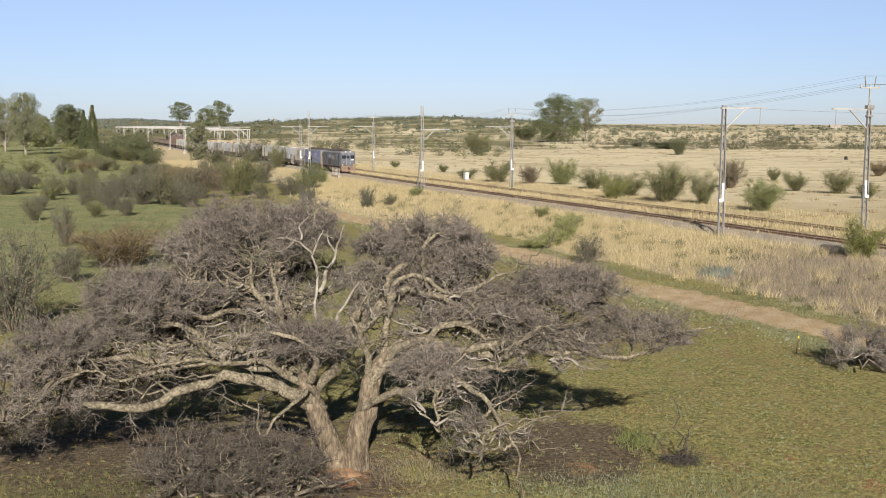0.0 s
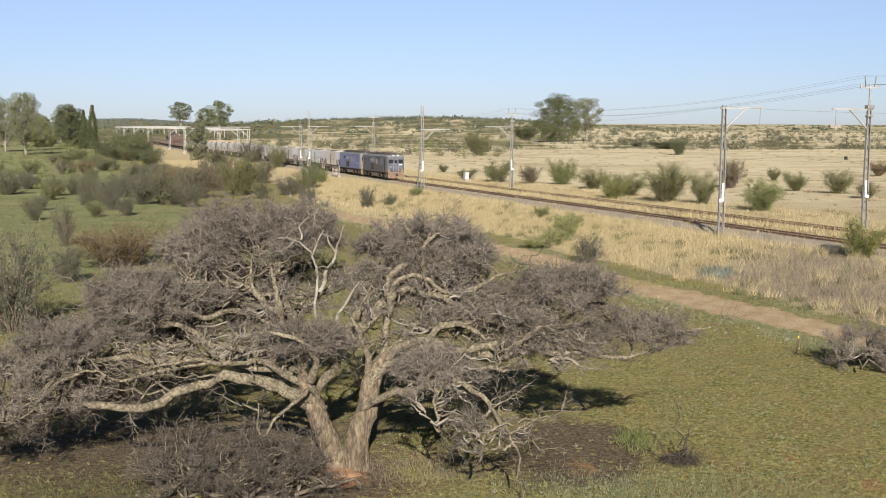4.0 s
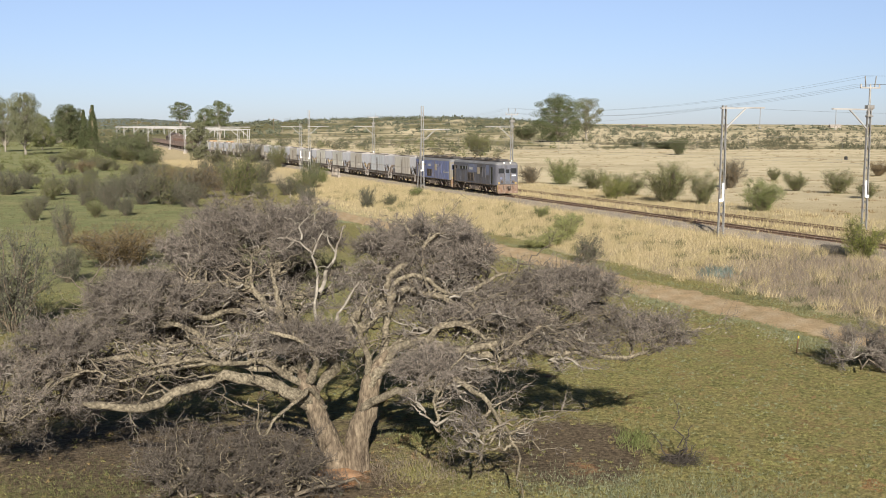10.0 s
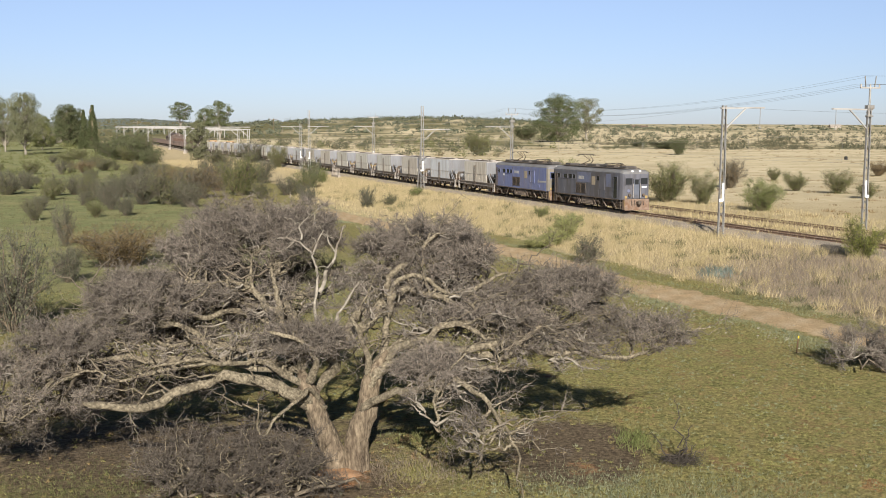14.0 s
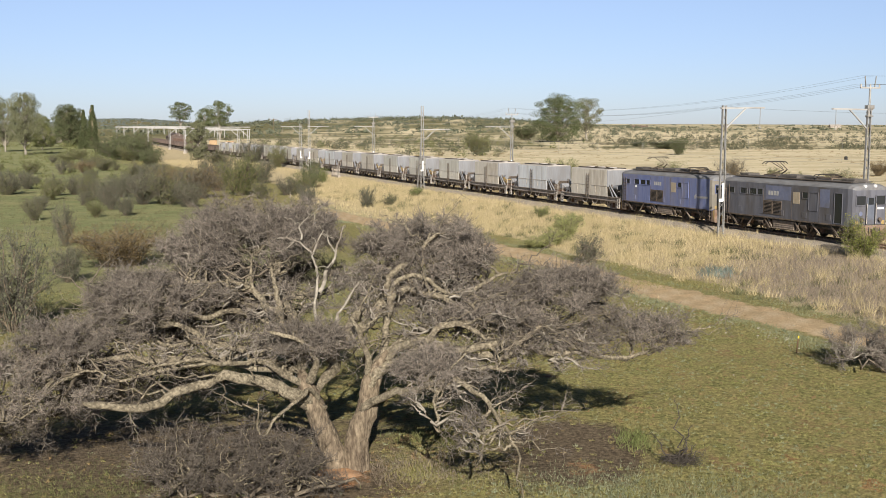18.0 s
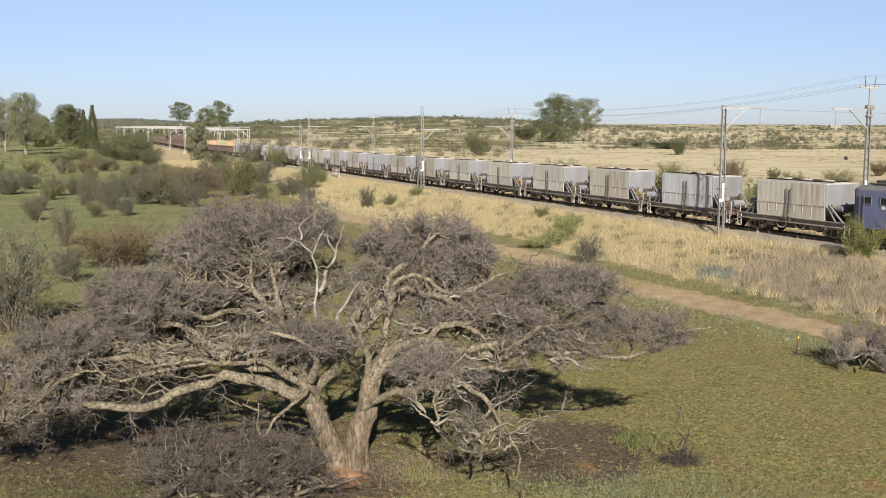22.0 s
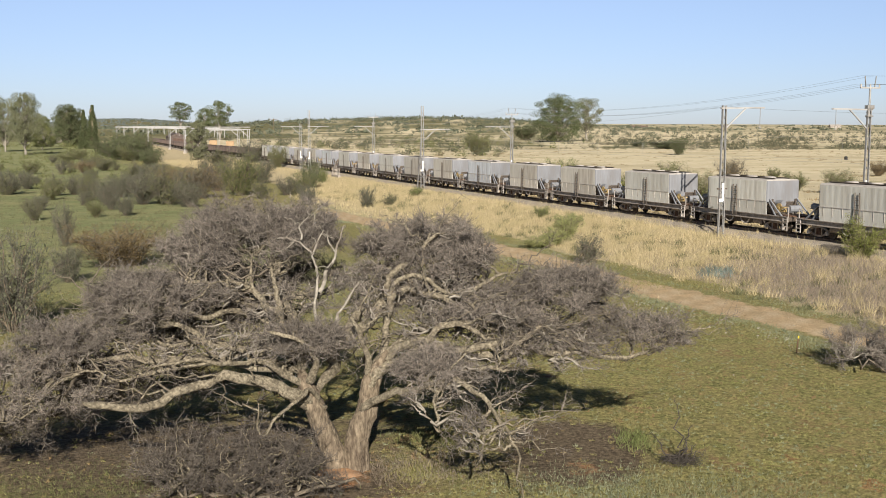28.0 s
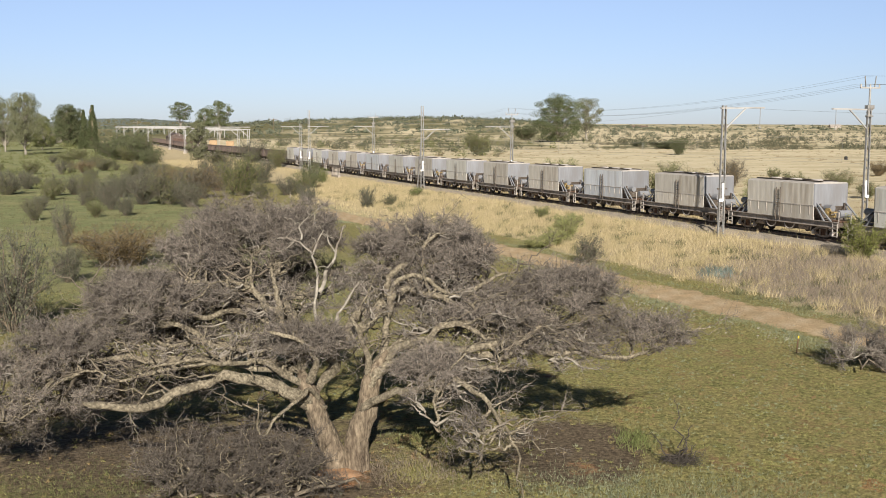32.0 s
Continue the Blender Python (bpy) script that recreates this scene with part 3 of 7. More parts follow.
                bar(bm, (sx * 0.32, y, r - 0.20), (sx * half_base, y, r - 0.02), 0.12, 0.12)
                bar(bm, (sx * 0.32, y, r - 0.2), (sx * 0.32, y, r + 0.34), 0.10, 0.10)
            bar(bm, (-0.36, y, r - 0.22), (0.36, y, r - 0.22), 0.12, 0.12)
        part("side_frame", bm, GRIME if heavy else DUSTY, bg)
    for sx in (-1, 1):
        w = new("wheelset", first["wheel"])
        w.parent = bg
        w.location = (sx * half_base, 0, r)
        w["radius"] = r
        WHEELS.append(w)
        for y in (-y0, y0):
            bm = bm_new()
            disc(bm, (sx * half_base, y + (0.08 if y > 0 else -0.08), r), (0, 1, 0), 0.15, 0.16, 10)
            part("axle_box", bm, FRAME_GREY if not heavy else DUSTY, bg)
    for y in (-y0, y0):
        bm = bm_new()
        for dx in (-0.16, 0.0, 0.16):
            disc(bm, (dx, y, r + 0.06), (0, 0, 1), 0.07, 0.42, 8)
        part("spring_nest", bm, RUST, bg)
    return bg


def coupler(parent, x, sx):
    bm = bm_new()
    bar(bm, (x, 0, 0.88), (x + sx * 0.45, 0, 0.88), 0.2, 0.2)
    box(bm, (x + sx * 0.52, 0.04, 0.88), (0.28, 0.34, 0.34), bevel=0.05)
    return part("coupler", bm, GRIME, parent)


def shell(sections):
    """Skin over cross sections [(x, [(y, z)...])], closed at both ends."""
    bm = bm_new()
    rings = [[bm.verts.new((x, y, z)) for y, z in ring] for x, ring in sections]
    for a, b in zip(rings[:-1], rings[1:]):
        for i in range(len(a)):
            j = (i + 1) % len(a)
            bm.faces.new((a[i], a[j], b[j], b[i]))
    bm.faces.new(rings[0])
    bm.faces.new(rings[-1])
    return bm


def loco_ring(h, zlo, eave):
    return [(-h, zlo), (-h, eave), (h, eave), (h, zlo)]


def roof_ring(h, eave, crown):
    return [(-h, eave), (-h * 0.97, eave + 0.10), (-h * 0.85, crown - 0.10), (-h * 0.5, crown - 0.02), (0, crown), (h * 0.5, crown - 0.02), (h * 0.85, crown - 0.10), (h * 0.97, eave + 0.10), (h, eave)]


def pantograph(parent, x, up):
    """Collector on the roof: base, lower arms, upper arms, head."""
    bm = bm_new()
    for y in (-0.55, 0.55):
        bar(bm, (x - 0.75, y, 4.12), (x + 0.75, y, 4.12), 0.07)
        for dx in (-0.7, 0.7):
            bar(bm, (x + dx, y, 3.85), (x + dx, y, 4.15), 0.12, sides=8)
    for dx in (-0.75, 0.75):
        bar(bm, (x + dx, -0.55, 4.12), (x + dx, 0.55, 4.12), 0.07)
    p = part("pantograph", bm, GRIME, parent, "raised roof pantograph" if up else "folded roof pantograph")
    knee, head = ((0.95, 4.52), (-0.25, 5.08)) if up else ((0.9, 4.24), (-0.5, 4.34))
    bm = bm_new()
    for y in (-0.45, 0.45):
        bar(bm, (x - 0.1, y, 4.15), (x + knee[0], y * 0.35, knee[1]), 0.06)
    bar(bm, (x - 0.1, -0.5, 4.15), (x - 0.1, 0.5, 4.15), 0.09)
    part("lower_arm", bm, GRIME, p)
    bm = bm_new()
    for y in (-0.16, 0.16):
        bar(bm, (x + knee[0], y, knee[1]), (x + head[0], y * 2.4, head[1]), 0.045)
    bar(bm, (x + knee[0] - 0.3, 0, knee[1] + 0.12), (x + head[0], 0, head[1]), 0.03)
    part("upper_arm", bm, GRIME, p)
    bm = bm_new()
    for dx in (-0.18, 0.18):
        bar(bm, (x + head[0] + dx, -0.75, head[1]), (x + head[0] + dx, 0.75, head[1]), 0.05)
        for sy in (-1, 1):
            bar(bm, (x + head[0] + dx, sy * 0.75, head[1]), (x + head[0] + dx, sy * 0.98, head[1] - 0.16), 0.045)
    part("collector_head", bm, BLACK, p)
    return p


def loco(paint, label, clean):
    th = empty("electric_locomotive", Matrix(), label, "locomotive", "locomotives of the train")
    low, high = [], []
    for x, h, zl, ev, cr in ((-7.15, 1.20, 1.25, 3.46, 3.62), (-7.02, 1.36, 1.12, 3.52, 3.78), (-6.7, 1.45, 1.10, 3.55, 3.88), (6.7, 1.45, 1.10, 3.55, 3.88),
                             (7.02, 1.36, 1.12, 3.52, 3.78), (7.15, 1.20, 1.25, 3.46, 3.62)):
        low.append((x, loco_ring(h, zl, ev)))
        high.append((x, roof_ring(h, ev, cr)))
    part("body", shell(low), paint, th)
    part("roof", shell(high), LOCOROOF, th, "silvery dusty curved roof")
    if clean:
        for sx in (-1, 1):
            cab = [(sx * x, loco_ring(h + 0.006, zl + 0.02, ev - 0.02)) for x, h, zl, ev in ((6.78, 1.434, 1.10, 3.55), (7.02, 1.36, 1.12, 3.52), (7.156, 1.20, 1.25, 3.46))]
            part("cab_front", shell(cab), CREAM, th, "faded cream cab front")

    def plate(name, x0, x1, z0, z1, mat, label="", proud=0.012, sides=(-1, 1), deep=0.03):
        for sd in sides:
            bm = bm_new()
            box(bm, ((x0 + x1) / 2, sd * (1.45 + proud - deep / 2), (z0 + z1) / 2), (x1 - x0, deep, z1 - z0), bevel=0.008)
            part(name, bm, mat, th, label)

    def framed(name, x0, x1, z0, z1, mat, label="", sides=(-1, 1)):
        for sd in sides:
            bm = bm_new()
            t = 0.05
            yy = sd * 1.465
            for (a, b, c, d) in ((x0 - t, x1 + t, z1, z1 + t), (x0 - t, x1 + t, z0 - t, z0), (x0 - t, x0, z0, z1), (x1, x1 + t, z0, z1)):
                box(bm, ((a + b) / 2, yy, (c + d) / 2), (b - a, 0.04, d - c))
            fr = part(name, bm, paint if name != "grille" else GRIME, th, label)
            bm = bm_new()
            box(bm, ((x0 + x1) / 2, sd * 1.452, (z0 + z1) / 2), (x1 - x0, 0.012, z1 - z0))
            part("pane" if mat is GLASS else "backing", bm, mat, fr)
            if name == "grille":
                k = 9
                for i in range(k):
                    bm = bm_new()
                    zc = z0 + (i + 0.5) * (z1 - z0) / k
                    box(bm, ((x0 + x1) / 2, sd * 1.468, zc), (x1 - x0, 0.03, 0.03), pose(0, 0, 0, 30 * sd, 0, 0))
                    part("louvre", bm, GRIME, fr)

    e = -6.6
    for a, b in ((0.55, 1.15), (1.95, 2.75), (3.0, 3.82), (3.98, 4.55)):
        framed("window", e + a, e + b, 2.72, 3.12, GLASS)
    framed("grille", e + 4.75, e + 6.65, 1.42, 2.30, BLACK, "louvred ventilation grille")
    plate("mullion", e + 5.62, e + 5.78, 1.42, 2.30, GRIME, proud=0.045)
    for k in range(4):
        plate("numeral_bar", e + 5.2 + k * 0.3, e + 5.42 + k * 0.3, 2.74, 3.04, FADED, "pale painted numeral bar")
    plate("panel", e + 7.9, e + 8.6, 2.28, 3.08, TAN, "tan replacement panel")
    framed("window", e + 8.9, e + 9.45, 2.72, 3.12, GLASS)
    for a, b in ((9.57, 10.45),):
        framed("side_door", e + a, e + b, 1.95, 3.12, paint)
    if not clean:
        framed("cab_door", e + 12.1, e + 12.8, 1.25, 3.2, GLASS, "cab side door with a dark window")
        plate("paint_patch", e + 4.9, e + 7.7, 2.45, 3.42, BLUISH, "patch of older blue paint", proud=0.004)
        plate("paint_patch", e + 10.6, e + 11.6, 2.2, 3.42, BLUISH, "patch of older blue paint", proud=0.004)
    if clean:
        bm = bm_new()
        box(bm, (e + 12.5, -1.462, 2.08), (1.5, 0.012, 0.16), pose(0, 0, 0, 0, -2, 0))
        box(bm, (e + 11.45, -1.462, 2.15), (0.34, 0.012, 0.13), pose(0, 0, 0, 0, -35, 0))
        box(bm, (e + 11.52, -1.462, 2.02), (0.34, 0.012, 0.09), pose(0, 0, 0, 0, -35, 0))
        part("emblem", bm, FADED, th, "faded white painted operator emblem")
        plate("notice", e + 2.05, e + 2.35, 2.42, 2.62, WHITE, "small white notice", sides=(-1,))
    for a in (4.62, 7.75, 10.6):
        plate("seam_strip", e + a, e + a + 0.035, 1.15, 3.4, GRIME, proud=0.008)
    plate("sill_strip", -6.6, 6.6, 1.06, 1.16, GRIME, proud=0.03)
    for i in range(5):
        plate("door_hatch", e + 1.7 + i * 2.4, e + 2.15 + i * 2.4, 1.35, 1.75, paint, proud=0.02)
    # handrail rungs on the rear corner
    bm = bm_new()
    for x in (-6.35, -6.0):
        bar(bm, (x, -1.53, 1.2), (x, -1.53, 3.3), 0.04)
    for i in range(7):
        bar(bm, (-6.35, -1.53, 1.35 + i * 0.28), (-6.0, -1.53, 1.35 + i * 0.28), 0.035)
    part("ladder", bm, GRIME, th)
    # cab ends
    for sx in (-1, 1):
        for sy in (-1, 1):
            bm = bm_new()
            box(bm, (sx * 7.15, sy * 0.79, 2.80), (0.05, 0.72, 0.60), bevel=0.02)
            w = part("windscreen", bm, GLASS, th, "dark cab windscreen")
            bm = bm_new()
            for (cy, cz, a, b) in ((0.79, 3.12, 0.84, 0.06), (0.79, 2.48, 0.84, 0.06), (0.40, 2.80, 0.06, 0.7), (1.18, 2.80, 0.06, 0.7)):
                box(bm, (sx * 7.165, sy * cy, cz), (0.06, a, b))
            part("gasket", bm, paint, w)
            bm = bm_new()
            disc(bm, (sx * 7.25, sy * 0.72, 1.55), (1, 0, 0), 0.14, 0.12, 14)
            part("marker_light", bm, GRIME, th)
        bm = bm_new()
        box(bm, (sx * 7.16, 0, 2.1), (0.07, 0.62, 1.75), bevel=0.02)
        d = part("end_door", bm, (paint if clean else BLUISH_GREY) if sx > 0 else GRIME, th, "gangway door")
        for sy in (-1, 1):
            bm = bm_new()
            box(bm, (sx * 7.17, sy * 0.345, 2.1), (0.05, 0.06, 1.85))
            part("door_jamb", bm, BLACK, d)
        if sx < 0:
            # black slats added for the dark gap between locomotives, which is mostly shade
            bm = bm_new()
            for k in range(4):
                box(bm, (-7.24 - 0.09 * k, 0, 2.15), (0.06, 1.5, 2.2), bevel=0.02)
                box(bm, (-7.285 - 0.09 * k, 0, 2.15), (0.04, 1.36, 2.06))
            part("gangway_bellows", bm, BLACK, th, "black slats standing in for the shade behind the locomotive")
        bm = bm_new()
        disc(bm, (sx * 7.17, -0.8, 1.95), (1, 0, 0), 0.15, 0.04, 18)
        part("badge", bm, BLUISH, th, "round blue badge")
        bm = bm_new()
        box(bm, (sx * 7.17, 0.8, 2.28), (0.04, 0.5, 0.12))
        part("notice", bm, WHITE, th, "small white notice")
        bm = bm_new()
        box(bm, (sx * 7.2, 0, 2.75), (0.03, 0.42, 0.45), bevel=0.02)
        part("pane", bm, GLASS, d)
        for sy in (-1, 1):
            bm = bm_new()
            bar(bm, (sx * 7.27, sy * 0.37, 1.3), (sx * 7.27, sy * 0.37, 2.6), 0.04, sides=6)
            part("handrail", bm, WHITE if clean else FRAME_GREY, th)
        bm = bm_new()
        box(bm, (sx * 6.98, 0, 3.62), (0.22, 1.3, 0.10), bevel=0.03)
        brow = part("lamp_brow", bm, ROOF, th)
        for sy in (-0.4, 0.4):
            bm = bm_new()
            disc(bm, (sx * 7.04, sy, 3.72), (1, 0, 0), 0.10, 0.16, 14)
            part("headlight", bm, WHITE if sx > 0 and not clean else FADED, brow, "roof headlight")
        bm = bm_new()
        for sy in (-1, 1):
            box(bm, (sx * 7.12, sy * 1.06, 1.36), (0.10, 0.26, 0.26), bevel=0.02)
            box(bm, (sx * 7.22, sy * 1.2, 0.74), (0.08, 0.20, 0.80), pose(0, 0, 0, 0, -6 * sx, 0), bevel=0.02)
        part("end_panel", bm, YELLOW, th, "chipped yellow warning panel")
        bm = bm_new()
        box(bm, (sx * 7.05, 0, 1.0), (0.3, 2.5, 0.45), bevel=0.04)
        part("buffer_beam", bm, GRIME, th)
        bm = bm_new()
        box(bm, (sx * 7.30, 0, 0.70), (0.06, 2.5, 0.98), bevel=0.02)
        box(bm, (sx * 7.36, 0, 0.22), (0.10, 2.56, 0.09), bevel=0.02)
        for sy in (-1, 1):
            box(bm, (sx * 7.10, sy * 1.25, 0.70), (0.46, 0.05, 0.98), bevel=0.015)
        part("apron", bm, APRON, th, "dusty rust-stained front apron plate")
        for yy in (-0.55, -0.25, 0.3, 0.6):
            bm = bm_new()
            bar(bm, (sx * 7.28, yy, 1.2), (sx * 7.42, yy * 1.05, 0.65), 0.06, sides=6)
            part("air_hose", bm, BLACK, th)
        coupler(th, sx * 7.15, sx)
        for sy in (-1, 1):
            bm = bm_new()
            for i in range(3):
                box(bm, (sx * 6.55, sy * 1.36, 0.35 + 0.27 * i), (0.45, 0.22, 0.04))
            for dx in (-0.22, 0.22):
                bar(bm, (sx * 6.55 + dx, sy * 1.4, 0.3), (sx * 6.55 + dx, sy * 1.4, 1.1), 0.04)
            part("step", bm, GRIME, th)
    # roof
    bm = bm_new()
    box(bm, (0, 0, 3.95), (12.6, 1.5, 0.10), bevel=0.03)
    part("roof_walk", bm, ROOF, th)
    for x, lx, ly, h in ((-5.6, 1.1, 1.0, 0.18), (-0.3, 1.9, 1.3, 0.22), (1.6, 1.2, 0.8, 0.2), (5.6, 1.3, 1.1, 0.16)):
        bm = bm_new()
        box(bm, (x, 0, 3.98 + h / 2), (lx, ly, h), bevel=0.04)
        part("roof_box", bm, ROOF, th)
    bm = bm_new()
    for sy in (-0.85, 0.85):
        bar(bm, (-6.3, sy, 3.95), (6.3, sy, 3.95), 0.05)
    part("roof_rail", bm, GRIME, th)
    pantograph(th, -2.9 if clean else -2.4, True)
    pantograph(th, 3.4, False)
    # gear under the floor, after a black block added for its deep shade
    bm = bm_new()
    box(bm, (0, 0, 0.78), (13.0, 1.3, 0.72))
    part("underframe", bm, BLACK, th)
    bm = bm_new()
    box(bm, (0.2, -1.12, 0.66), (2.3, 0.4, 0.62), bevel=0.03)
    bb = part("battery_box", bm, DUSTY, th, "dusty ribbed battery box")
    for k in range(4):
        bm = bm_new()
        box(bm, (0.2, -1.335, 0.44 + k * 0.14), (2.2, 0.04, 0.05))
        part("rib", bm, DUSTY, bb)
    for x0, x1 in ((-6.2, -5.3), (-3.2, -4.0), (-1.6, -1.05), (2.0, 1.5), (3.1, 3.9), (6.1, 5.3)):
        bm = bm_new()
        bar(bm, (x0, -1.32, 1.08), (x1, -1.26, 0.36), 0.08)
        part("brake_strut", bm, DUSTY, th)
    bm = bm_new()
    box(bm, (0, 0, 1.0), (13.6, 2.3, 0.3))
    part("floor_frame", bm, BLACK, th)
    bm = bm_new()
    box(bm, (0.1, 0, 0.72), (2.6, 2.5, 0.62), bevel=0.05)
    part("equipment_box", bm, GRIME, th, "grimy equipment case under the floor")
    for sy in (-1, 1):
        bm = bm_new()
        box(bm, (0, sy * 0.75, 0.62), (13.0, 0.1, 0.5))
        part("frame_plate", bm, BLACK, th)
    for sy in (-1, 1):
        for a, b in ((-5.9, -5.2), (-1.9, -1.3), (1.4, 2.0), (5.1, 5.8)):
            bm = bm_new()
            bar(bm, (a, sy * 1.38, 1.1), (b, sy * 1.32, 0.35), 0.09)
            part("brake_pipe", bm, GRIME, th)
        for x in (-6.3, -2.35, 2.35, 6.2):
            bm = bm_new()
            disc(bm, (x, sy * 1.2, 0.78), (1, 0, 0), 0.19, 0.55, 12)
            part("sand_box", bm, GRIME, th)
    for x in (-3.9, 3.9):
        bogie(th, x, 0.61, 1.7, True, {"wheel": LOCO_WHEEL})
    return th


def hopper(paint, label, gear):
    """A bogie hopper: ribless tank body with tucked lower sides, roof hatches, end struts and a deep sill."""
    th = empty("hopper_wagon", Matrix(), label, "wagon", "hopper wagons of the train")
    L = 3.75

    # fluted sides between chamfered corners
    secs = [(-L + 0.13, 1.41)]
    secs += [(-L + 0.2 + (2 * L - 0.4) * i / 52, 1.42 - 0.008 * (0.5 - 0.5 * math.cos(math.pi * i / 2))) for i in range(53)]
    secs += [(L - 0.13, 1.41)]
    secs = [(x, [(-h, 2.2), (-h, 3.72), (h, 3.72), (h, 2.2)]) for x, h in secs]
    tops = []
    for x, h in ((-L, 1.27), (-L + 0.13, 1.41), (L - 0.13, 1.41), (L, 1.27)):
        tops.append((x, [(-h, 3.72), (-h * 0.93, 3.79), (0, 3.87), (h * 0.93, 3.79), (h, 3.72)]))
    part("body", shell(secs), paint, th)
    part("roof", shell(tops), ROOFGREY, th, "dusty low-pitched roof sheet")
    bm = shell([(-L + 0.95, [(-1.36, 1.3), (-1.36, 2.21), (1.36, 2.21), (1.36, 1.3)]), (L - 0.95, [(-1.36, 1.3), (-1.36, 2.21), (1.36, 2.21), (1.36, 1.3)])])
    part("lower_body", bm, paint, th)
    for sx in (-1, 1):
        bm = shell([(sx * (L - 0.13), [(-1.41, 2.2), (-1.41, 3.72), (1.41, 3.72), (1.41, 2.2)]), (sx * (L - 0.04), [(-1.36, 2.2), (-1.36, 3.72), (1.36, 3.72), (1.36, 2.2)]),
                    (sx * L, [(-1.25, 2.2), (-1.25, 3.72), (1.25, 3.72), (1.25, 2.2)])])
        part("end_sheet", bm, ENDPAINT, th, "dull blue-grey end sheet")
        bm = bm_new()
        bar(bm, (sx * (L - 0.03), 0, 2.2), (sx * (L - 0.95), 0, 1.32), 2.5, 0.05)
        part("slope_sheet", bm, DUSTY, th)
    for sd in (-1, 1):
        bm = shell([(-L + 0.12, [(sd * 1.37, 1.28), (sd * 1.425, 2.24), (sd * 1.38, 2.24), (sd * 1.33, 1.28)]), (L - 0.12, [(sd * 1.37, 1.28), (sd * 1.425, 2.24), (sd * 1.38, 2.24), (sd * 1.33, 1.28)])])
        part("skirt_sheet", bm, paint, th)
    # seam between upper and lower side, with its short stiffeners
    for sd in (-1, 1):
        bm = bm_new()
        box(bm, (0, sd * 1.43, 2.25), (2 * L - 0.2, 0.035, 0.05))
        part("seam", bm, FRAME_GREY, th)
        for i in range(8):
            bm = bm_new()
            x = -L + 0.5 + i * (2 * L - 1.0) / 7
            bar(bm, (x, sd * 1.432, 2.22), (x, sd * 1.40, 1.62), 0.04, 0.02)
            part("stiffener", bm, FRAME_GREY, th)
        for x in (-0.2, 0.22):
            bm = bm_new()
            bar(bm, (x, sd * 1.50, 1.05), (x, sd * 1.50, 3.35), 0.06, 0.06, sides=6)
            part("ladder_rail", bm, GRIME, th, "dark upright ladder rail")
        if sd < 0:
            for k in range(7):
                bm = bm_new()
                bar(bm, (-0.2, -1.50, 1.35 + 0.3 * k), (0.22, -1.50, 1.35 + 0.3 * k), 0.035, sides=6)
                part("rung", bm, GRIME, th)
    # roof
    for x in (-2.2, 0.0, 2.2):
        bm = bm_new()
        disc(bm, (x, 0, 3.88), (0, 0, 1), 0.42, 0.10, 16)
        disc(bm, (x, 0, 3.94), (0, 0, 1), 0.36, 0.04, 16)
        part("roof_hatch", bm, ROOFGREY, th)
    bm = bm_new()
    for y in (-0.62, 0.62):
        bar(bm, (-L + 0.2, y, 3.90), (L - 0.2, y, 3.90), 0.22, 0.03)
        bar(bm, (-L + 0.2, y, 3.86), (L - 0.2, y, 3.86), 0.05, 0.05)
    part("roof_walk", bm, GRIME, th, "dark catwalk along the roof")
    # frame
    for sd in (-1, 1):
        bm = bm_new()
        box(bm, (0, sd * 1.25, 1.10), (12.0, 0.05, 0.36))
        box(bm, (0, sd * 1.32, 1.27), (12.0, 0.18, 0.045))
        box(bm, (0, sd * 1.32, 0.93), (12.0, 0.18, 0.045))
        part("side_sill", bm, SILL, th, "dusty grey channel sill")
        for sx in (-1, 1):
            for k, (xa, xb) in enumerate(((L - 0.05, L + 1.45), (L - 0.05, L + 0.75))):
                bm = bm_new()
                bar(bm, (sx * xa, sd * 1.2, 2.45 - 0.25 * k), (sx * xb, sd * 1.2, 1.25), 0.11, 0.08)
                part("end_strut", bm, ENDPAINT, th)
            bm = bm_new()
            bar(bm, (sx * (L + 0.1), sd * 1.0, 1.25), (sx * (L + 0.1), sd * 1.0, 2.4), 0.09)
            part("post", bm, GRIME, th)
            bm = bm_new()
            for i in range(4):
                box(bm, (sx * 5.75, sd * 1.36, 0.35 + i * 0.25), (0.42, 0.06, 0.05))
            for dx in (-0.22, 0.22):
                bar(bm, (sx * 5.75 + dx, sd * 1.36, 0.3), (sx * 5.75 + dx, sd * 1.36, 1.2), 0.05)
            part("footstep", bm, FRAME_GREY, th)
            bm = bm_new()
            bar(bm, (sx * 5.9, sd * 1.2, 1.25), (sx * 5.9, sd * 1.2, 1.95), 0.05)
            bar(bm, (sx * 5.9, sd * 1.2, 1.95), (sx * 5.2, sd * 1.2, 1.75), 0.05)
            part("handrail", bm, FRAME_GREY, th)
    bm = bm_new()
    box(bm, (0, 0, 1.08), (12.1, 0.5, 0.34))
    for x in (-5.9, -4.3, 4.3, 5.9):
        box(bm, (x, 0, 1.1), (0.22, 2.5, 0.28))
    part("centre_sill", bm, GRIME, th)
    for sx in (-1, 1):
        # end platform and brake gear
        bm = bm_new()
        box(bm, (sx * (L + 1.5), 0, 1.30), (1.3, 2.2, 0.05))
        part("end_platform", bm, RUST, th)
        bm = bm_new()
        disc(bm, (sx * (L + 0.95), 0.25 * sx, 1.72), (0, 1, 0), 0.26, 0.95, 12)
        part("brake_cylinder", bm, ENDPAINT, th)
        bm = bm_new()
        disc(bm, (sx * (L + 0.8), -0.85, 2.15), (1, 0, 0), 0.22, 0.7, 12)
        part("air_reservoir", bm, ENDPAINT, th)
